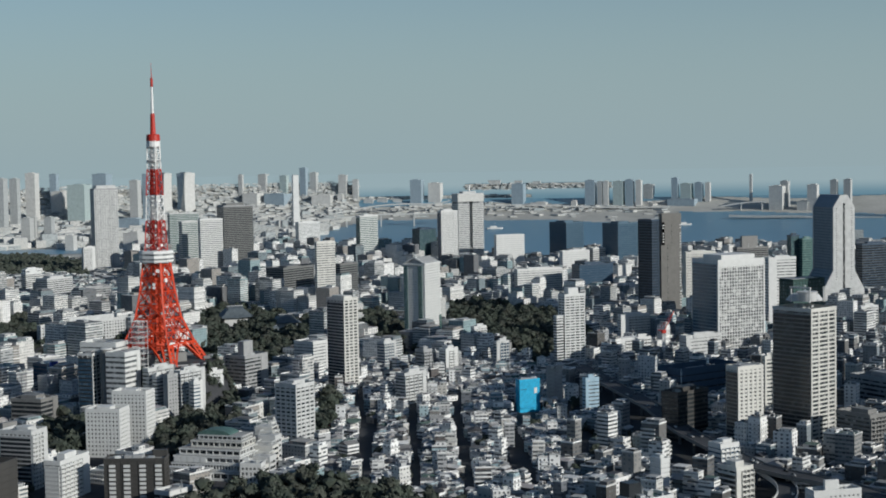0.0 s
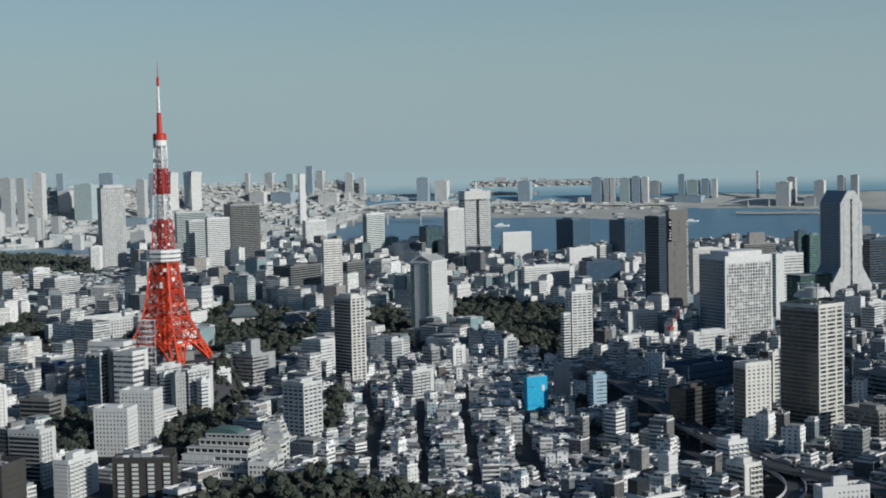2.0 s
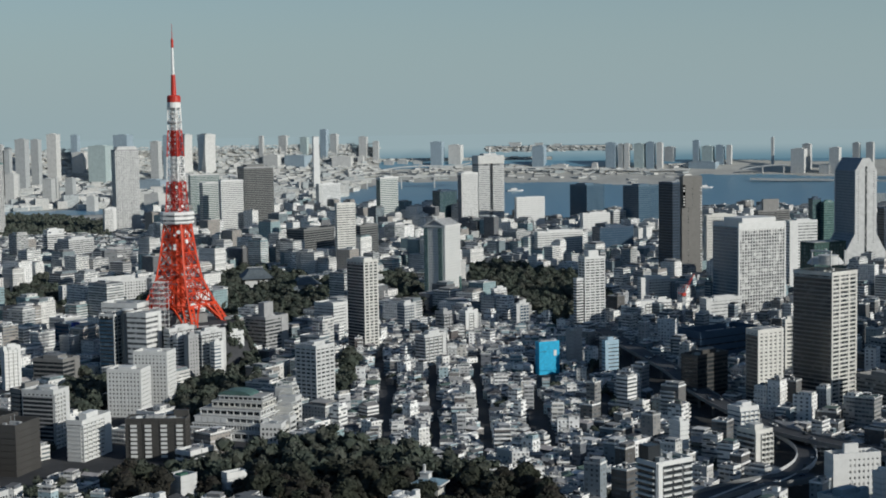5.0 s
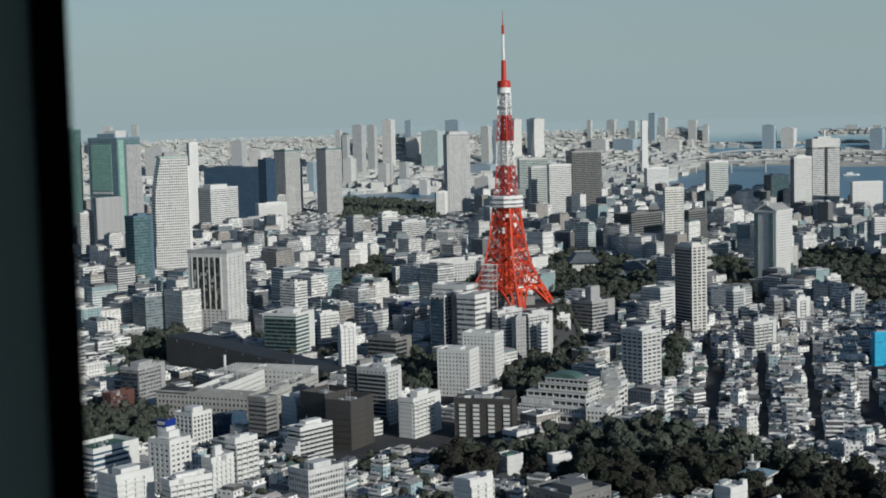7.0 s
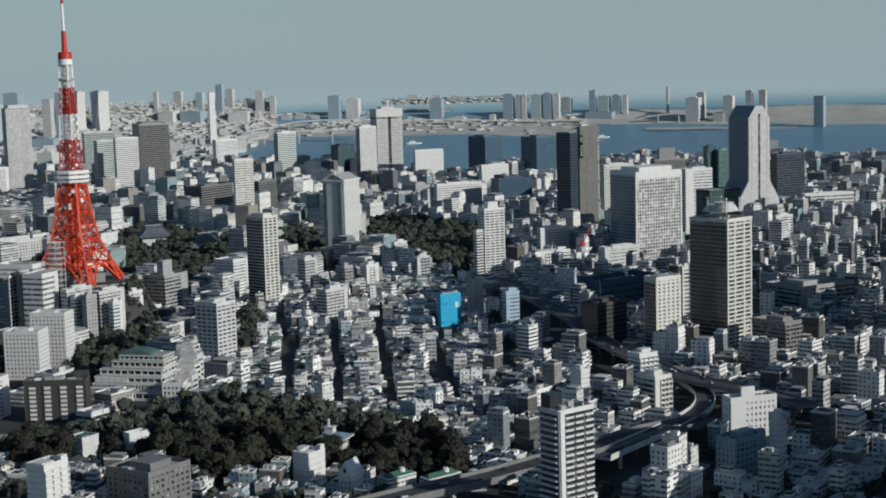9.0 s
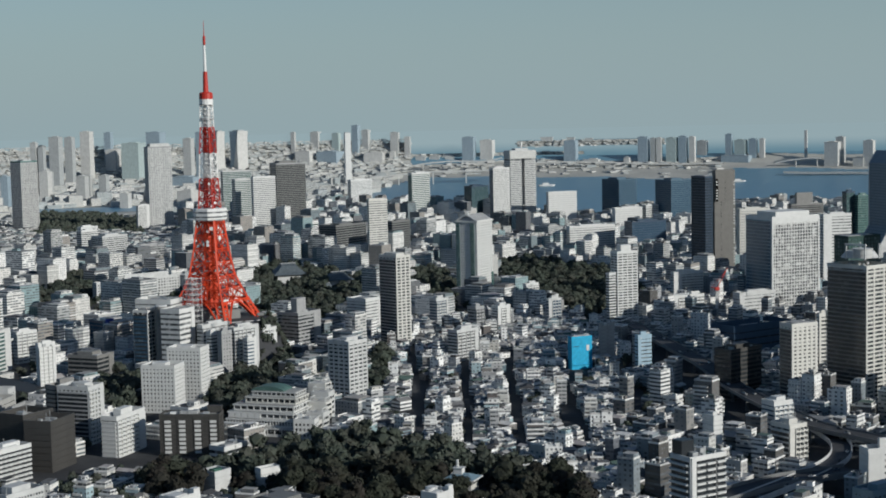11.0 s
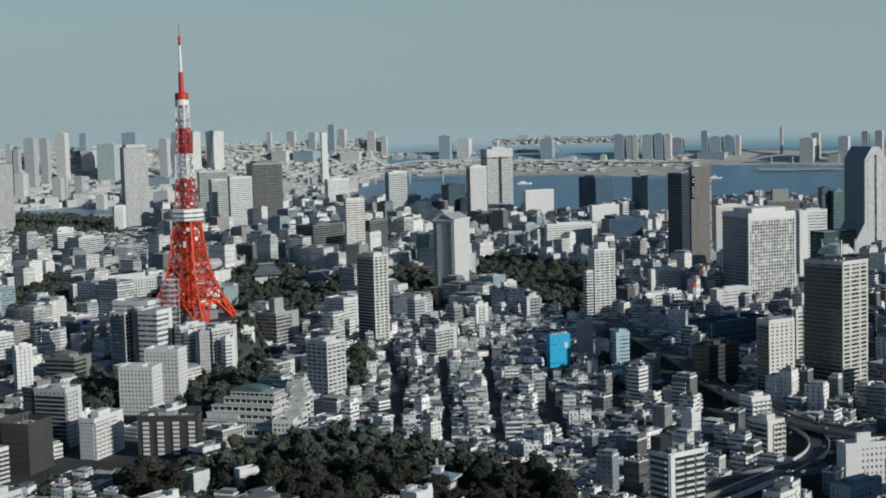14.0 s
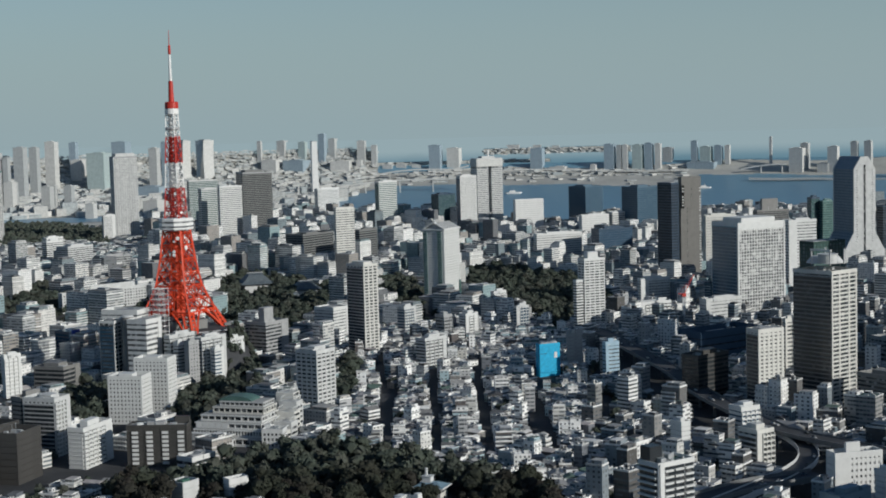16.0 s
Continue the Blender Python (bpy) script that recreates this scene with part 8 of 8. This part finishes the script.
# ---- the spread of far districts, on the mainland and on the islands ----
rows = []
drng = random.Random(21)
for i in range(15000):
    a = drng.uniform(-29, 21)
    q = 3550 * math.exp(drng.random() ** 0.8 * 1.5)
    if is_bay(a, q) or is_bay(a, q + 80) or (-17 < a < -11.4 and q < 4080) or (a > -4.4 and 3450 < q < 3600):
        continue
    shrink = far(q) / q
    x, y = far(q) * math.sin(radians(a)), far(q) * math.cos(radians(a))
    if any((x - tx) ** 2 + (y - ty) ** 2 < (tr + 6) ** 2 for tx, ty, tr in TAKEN[-160:]):
        continue
    h = drng.uniform(8, 22) if drng.random() < 0.88 else drng.uniform(22, 46)
    h *= max(0.3 if a > -6 else 0.28, min(1.0, 1 - (q - 4300) / 2600))
    if a > -3 and q > 5000:
        h *= 0.8
        if drng.random() < (0.9 if q < 6300 else 0.45) if a < 9 else 0.5:
            continue
    w, d = drng.uniform(18, 45), drng.uniform(18, 45)
    rows.append((x, y, drng.uniform(0, 14) - a if drng.random() < 0.8 else 38, w * shrink, d * shrink, land(q) - 1, land(q) + h * shrink))
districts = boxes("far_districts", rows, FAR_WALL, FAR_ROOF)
tagged(districts, "far city districts, their colours paled for haze towards the horizon", "houses", kind="stuff")

# ---- the window post of the observation deck ----
def deck_part(name, w, d, h, m, x, y, z, parent, turn=0.0, label=""):
    return put(name, box_mesh(name, w, d, h, m, 0.004), parent, x, y, z, turn, label)


POST_AZ = radians(-26.75)
post = thing("window_post", 1.1 * math.sin(POST_AZ), 1.1 * math.cos(POST_AZ), EYE - 1.6, 27.9, "black rubber-edged window post with a dark green-grey panel", "window", kind="structure")
deck_part("gasket", 0.025, 0.05, 3.4, BLACK, 0, 0, 0, post)
deck_part("panel", 0.30, 0.05, 3.4, PANEL, -0.158, 0.012, 0, post)
slab = new("floor", box_mesh("floor", 6, 7, 0.3, GREY))
slab.matrix_basis = pose(0, -1.7, EYE - 1.9)
tagged(slab, "grey carpeted floor of the observation deck", "floor", kind="structure")
lid = new("ceiling", box_mesh("ceiling", 6, 7, 0.3, DARK))
lid.matrix_basis = pose(0, -1.7, EYE + 1.8)
tagged(lid, "dark ceiling of the observation deck", "ceiling", kind="structure")
rear = new("wall_rear", box_mesh("wall_rear", 6, 0.2, 3.4, GREY))
rear.matrix_basis = pose(0, -5.1, EYE - 1.6)
tagged(rear, "grey rear wall of the observation deck", "wall", kind="structure")
# unseen wall piece, added to keep direct sun off the post panel
side = new("wall_east", box_mesh("wall_east", 0.2, 1.5, 3.4, GREY))
side.matrix_basis = pose(3.1, -0.75, EYE - 1.6)
tagged(side, "added grey wall piece out of view that keeps sun off the window post", "wall", kind="structure")



# ---- cars on the raised roads ----
def car(x, y, z, turn, m):
    b = thing("car", x, y, z, turn, "small passenger car driving on the raised expressway", "car", "cars on the expressways")
    put("body", box_mesh("body", 4.4, 1.8, 0.8, m, 0.15), b, 0, 0, 0.35)
    put("cabin", box_mesh("cabin", 2.3, 1.6, 0.65, GLASS, 0.2), b, -0.2, 0, 1.1)
    wheel = drum_mesh(0.32, 0.32, 0.2, BLACK, 10)
    for i in range(4):
        o = put("wheel", wheel, b)
        o.matrix_basis = pose((-1.4, 1.4)[i % 2], (-0.9, 0.7)[i // 2], 0.33, -90, 0, 0)


crng = random.Random(9)
for line in (line_a, line_a, line_a, line_b, line_c, line_d):
    for i in range(3, len(line) - 3, 7):
        j = i + crng.randrange(5)
        if j + 1 >= len(line):
            continue
        w = line[j + 1] - line[j]
        n = Vector((w.y, -w.x, 0)).normalized() * crng.choice((-3.6, 3.6))
        car(line[j].x + n.x, line[j].y + n.y, line[j].z + 0.12, math.degrees(math.atan2(w.y, w.x)), crng.choice((WHITE, PALE, DARK, GREY, NAVY)))

# ---- streets of small houses ----
rng = random.Random(11)


def in_view(x, y, slack=0.0):
    a = math.degrees(math.atan2(x, y))
    return -28 - slack < a < 20.5 + slack


PARKS = [lambda x, y, poly=poly: inside(poly, x, y) for poly in WOODS.values()]


def blocked(x, y, reach):
    for tx, ty, tr in TAKEN:
        if (x - tx) ** 2 + (y - ty) ** 2 < (tr + reach) ** 2:
            return True
    return any(p(x, y) for p in PARKS)


STREETS = [((-70, 1560), (-45, 1060)), ((-19, 1560), (-8, 1060)), ((27, 1520), (30, 1050)), ((80, 1480), (70, 1050)), ((126, 1420), (121, 1150)), ((-120, 1300), (-30, 1120))]


def on_street(x, y):
    """Near the middle line of one of the shaded streets."""
    for (x0, y0), (x1, y1) in STREETS:
        if min(y0, y1) < y < max(y0, y1) and abs(x - (x0 + (x1 - x0) * (y - y0) / (y1 - y0) + 2.5 * math.sin(y * 0.021 + x0))) < 6.6:
            return True
    return False


def zone(x, y):
    """Which street grid a place belongs to: turn, lot width, lot depth, usual height, share of tall ones."""
    a, q = math.degrees(math.atan2(x, y)), math.hypot(x, y)
    if q > 2600:
        return 2
    if -4.5 < a < 5.2 and q < 1750:
        return 0 if q > 1040 or a > 1 else 4
    if q < 1040 and a < 0:
        return 4
    if a < 2:
        return 1 if q < 1620 else 5
    return 3 if q < 1900 else 6


GRIDS = {0: (0.6, 8.8, 9.6, 6.2, 0.13), 1: (-31.0, 18.0, 20.0, 12.0, 0.32), 2: (-36.0, 24.0, 25.0, 17.0, 0.32), 4: (-20.0, 9.6, 10.5, 6.0, 0.0), 3: (-38.0, 11.5, 12.5, 10.0, 0.36),
         5: (-33.0, 25.0, 27.0, 15.5, 0.38), 6: (-38.0, 17.0, 19.0, 13.0, 0.36)}
near_rows, far_rows = [], []
for key, (turn, lw, ld, usual, tall) in GRIDS.items():
    c, s = math.cos(radians(turn)), math.sin(radians(turn))
    span = 3700
    u = -span
    col = 0
    while u < span:
        col += 1
        u += lw * (0.85 + 0.3 * rng.random()) + (0.6 if col % 3 else 0.8 if key == 0 else 5.5)
        v = -span
        row = 0
        while v < span:
            row += 1
            v += ld * (0.85 + 0.3 * rng.random()) + ((2.4 if key == 0 else 4.5) if row % 4 == 0 else 0.4)
            uu = u + rng.uniform(-1.6, 1.6)
            x, y = uu * c - v * s, uu * s + v * c
            q = math.hypot(x, y)
            if y < 600 or q < 790 or q > 3700 or not in_view(x, y) or zone(x, y) != key:
                continue
            a = math.degrees(math.atan2(x, y))
            if is_bay(a, q + 15) or blocked(x, y, lw * 0.45) or on_street(x, y):
                continue
            if rng.random() < (0.05 if key == 0 else 0.5 if key == 4 else 0.34 if q < 2100 else 0.22) and q < 2600:
                for _ in range(2):
                    grow(x + rng.uniform(-4, 4), y + rng.uniform(-4, 4), rng.uniform(0.6, 1.0), rng.randrange(6))
                continue
            h = usual * (0.65 + 0.7 * rng.random())
            if key == 4 and rng.random() < 0.2:
                h = 9 + 4 * rng.random()
            if rng.random() < tall:
                h = usual * (1.5 + 1.9 * rng.random() ** 2)
            if a > 2 and q > 2600:
                h *= 0.62
            if key == 1 and q < 1330:
                h = min(h, 9 + 6 * rng.random())
            if -18.5 < a < -11 and q > 2650:
                h = min(h, 13.0)
            if any(inside(p, x, y) for p in LOW):
                if rng.random() < 0.6:
                    continue
                h = 4.5 + 2 * rng.random()
            w, d = lw * rng.choice((0.7, 0.9, 0.95, 1.0, 1.3)), ld * rng.choice((0.7, 0.9, 0.95, 1.0, 1.25))
            (near_rows if q < 1000 else far_rows).append((x, y, turn + (rng.uniform(-6, 6) if key or rng.random() < 0.45 else rng.uniform(-52, -30)), w, d, 0.0, h))


def extras(rows):
    """Stair heads, tanks and set-back storeys on the roofs."""
    more = []
    for x, y, t, w, d, z, h in rows:
        c, s = math.cos(radians(t)), math.sin(radians(t))
        for _ in range(rng.choice((1, 1, 2, 2, 3))):
            k = rng.uniform(0.18, 0.5)
            px, py = rng.uniform(-.28, .28) * w, rng.uniform(-.28, .28) * d
            more.append((x + px * c - py * s, y + px * s + py * c, t, w * k, d * k * rng.uniform(.6, 1.2), h, h + rng.uniform(1.2, 3.4)))
        if x * x + y * y < 1700 ** 2:
            for _ in range(rng.randrange(2, 6)):
                k = rng.uniform(0.8, 1.9)
                px, py = rng.uniform(-.42, .42) * w, rng.uniform(-.42, .42) * d
                more.append((x + px * c - py * s, y + px * s + py * c, t, k * 1.4, k, h, h + rng.uniform(0.7, 1.8)))
        if rng.random() < 0.35:
            more.append((x + .12 * w * c, y + .12 * w * s, t, w * 0.7, d * 0.8, h, h + 3.0))
    return more


def gables(name, rows, material, parent=None):
    """Pitched roofs with a little overhang."""
    v, f = [], []
    for x, y, t, w, d, z, h in rows:
        c, s_ = math.cos(radians(t)), math.sin(radians(t))
        n = len(v)
        long_x = w > d
        ww, dd = w * 0.54, d * 0.54
        pts = [(-ww, -dd, 0), (ww, -dd, 0), (ww, dd, 0), (-ww, dd, 0)] + ([(-ww, 0, 1), (ww, 0, 1)] if long_x else [(0, -dd, 1), (0, dd, 1)])
        rise = 0.2 * min(w, d)
        v += [(x + a * c - b * s_, y + a * s_ + b * c, h + 0.05 + k * rise) for a, b, k in pts]
        f += [tuple(n + i for i in q) for q in (((0, 1, 5, 4), (2, 3, 4, 5), (3, 0, 4), (1, 2, 5)) if long_x else ((1, 2, 5, 4), (3, 0, 4, 5), (0, 1, 4), (2, 3, 5)))]
    return new(name, mesh_of(name, v, f, material))


near_rows.sort(key=lambda r: math.hypot(r[0], r[1]))
for r in near_rows[:180]:
    x, y, t, w, d, _, h = r
    hs = thing("house", x, y, 0, t, "small flat-roofed town house with pale plastered walls", "house", "houses of the near streets")
    boxes("wall", [(0, 0, 0, w, d, 0, h)], HOUSE_WALL, HOUSE_ROOF, hs)
    put("parapet", ring_mesh("parapet", w + 0.1, d + 0.1, 0.9, 0.25, PALE if rng.random() < .6 else WHITE), hs, 0, 0, h - 0.2)
    k = rng.uniform(0.3, 0.5)
    boxes("stair_head", [(rng.uniform(-.2, .2) * w, rng.uniform(-.2, .2) * d, 0, w * k, d * k, h, h + 2.6)], HOUSE_WALL, HOUSE_ROOF, hs)
rest = near_rows[180:] + far_rows
pitched = [r for r in rest if r[6] < 9.5 and rng.random() < 0.42]
with_lid = set(pitched)
flat = [r for r in rest if r not in with_lid]
lids = gables("pitched_roofs", pitched, HOUSE_ROOF)
tagged(lids, "pitched tile and metal roofs of low houses", "roofs", kind="stuff")
solid = rest + extras(flat)
city = boxes("town_houses", [r for r in solid if math.hypot(r[0], r[1]) < 1950 and zone(r[0], r[1]) not in (1, 3, 5)], HOUSE_WALL, HOUSE_ROOF)
tagged(city, "dense streets of pale low and middle-rise city houses", "houses", kind="stuff")
streets = boxes("street_houses", [r for r in solid if math.hypot(r[0], r[1]) < 1950 and zone(r[0], r[1]) == 3], STREET_WALL, HOUSE_ROOF)
tagged(streets, "houses along the elevated road, many walls darkened for street shade", "houses", kind="stuff")
quarter = boxes("office_quarter", [r for r in solid if math.hypot(r[0], r[1]) >= 1950 or zone(r[0], r[1]) in (1, 5)], MID_WALL, HOUSE_ROOF)
tagged(quarter, "pale middle-rise office quarter between the gardens and the bay", "houses", kind="stuff")

def storey_bands(rows, low, out, plain):
    """Balcony parapets that run round some of the taller houses, storey by storey."""
    more = []
    for x, y, t, w, d, z, h in rows:
        if h < low or rng.random() < plain:
            continue
        c, s = math.cos(radians(t)), math.sin(radians(t))
        k, part_ = rng.uniform(0.9, 1.5), rng.choice((1.0, 1.0, 0.72, 0.6))
        off = (1 - part_) * w * rng.choice((-0.5, 0.5))
        for i in range(1, int(h / 3.1)):
            more.append((x + off * c, y + off * s, t, w * part_ + out, d + out, i * 3.1, i * 3.1 + k))
    return more


bands = boxes("balcony_bands", storey_bands([r for r in rest if zone(r[0], r[1]) in (0, 3, 4)], 8.5, 1.3, 0.6), BALCONY_WALL, BALCONY_WALL)
tagged(bands, "pale balcony parapets and storey bands of the town houses", "balconies", kind="stuff")
office_bands = boxes("storey_bands", storey_bands([r for r in rest if zone(r[0], r[1]) in (1, 5, 6)], 9.5, 0.9, 0.45), BALCONY_WALL, BALCONY_WALL)
tagged(office_bands, "pale storey bands of the office quarter", "storey bands", kind="stuff")
edges = []
for x, y, t, w, d, z, h in flat:
    if math.hypot(x, y) > 1750:
        continue
    c, s = math.cos(radians(t)), math.sin(radians(t))
    for px, py, ww, dd in ((0, -d / 2, w + 0.3, 0.35), (0, d / 2, w + 0.3, 0.35), (-w / 2, 0, 0.35, d - 0.1), (w / 2, 0, 0.35, d - 0.1)):
        edges.append((x + px * c - py * s, y + px * s + py * c, t, ww, dd, h - 0.3, h + 0.85))
rims = boxes("roof_parapets", edges, BALCONY_WALL, BALCONY_WALL)
tagged(rims, "low parapets round the flat house roofs", "parapets", kind="stuff")

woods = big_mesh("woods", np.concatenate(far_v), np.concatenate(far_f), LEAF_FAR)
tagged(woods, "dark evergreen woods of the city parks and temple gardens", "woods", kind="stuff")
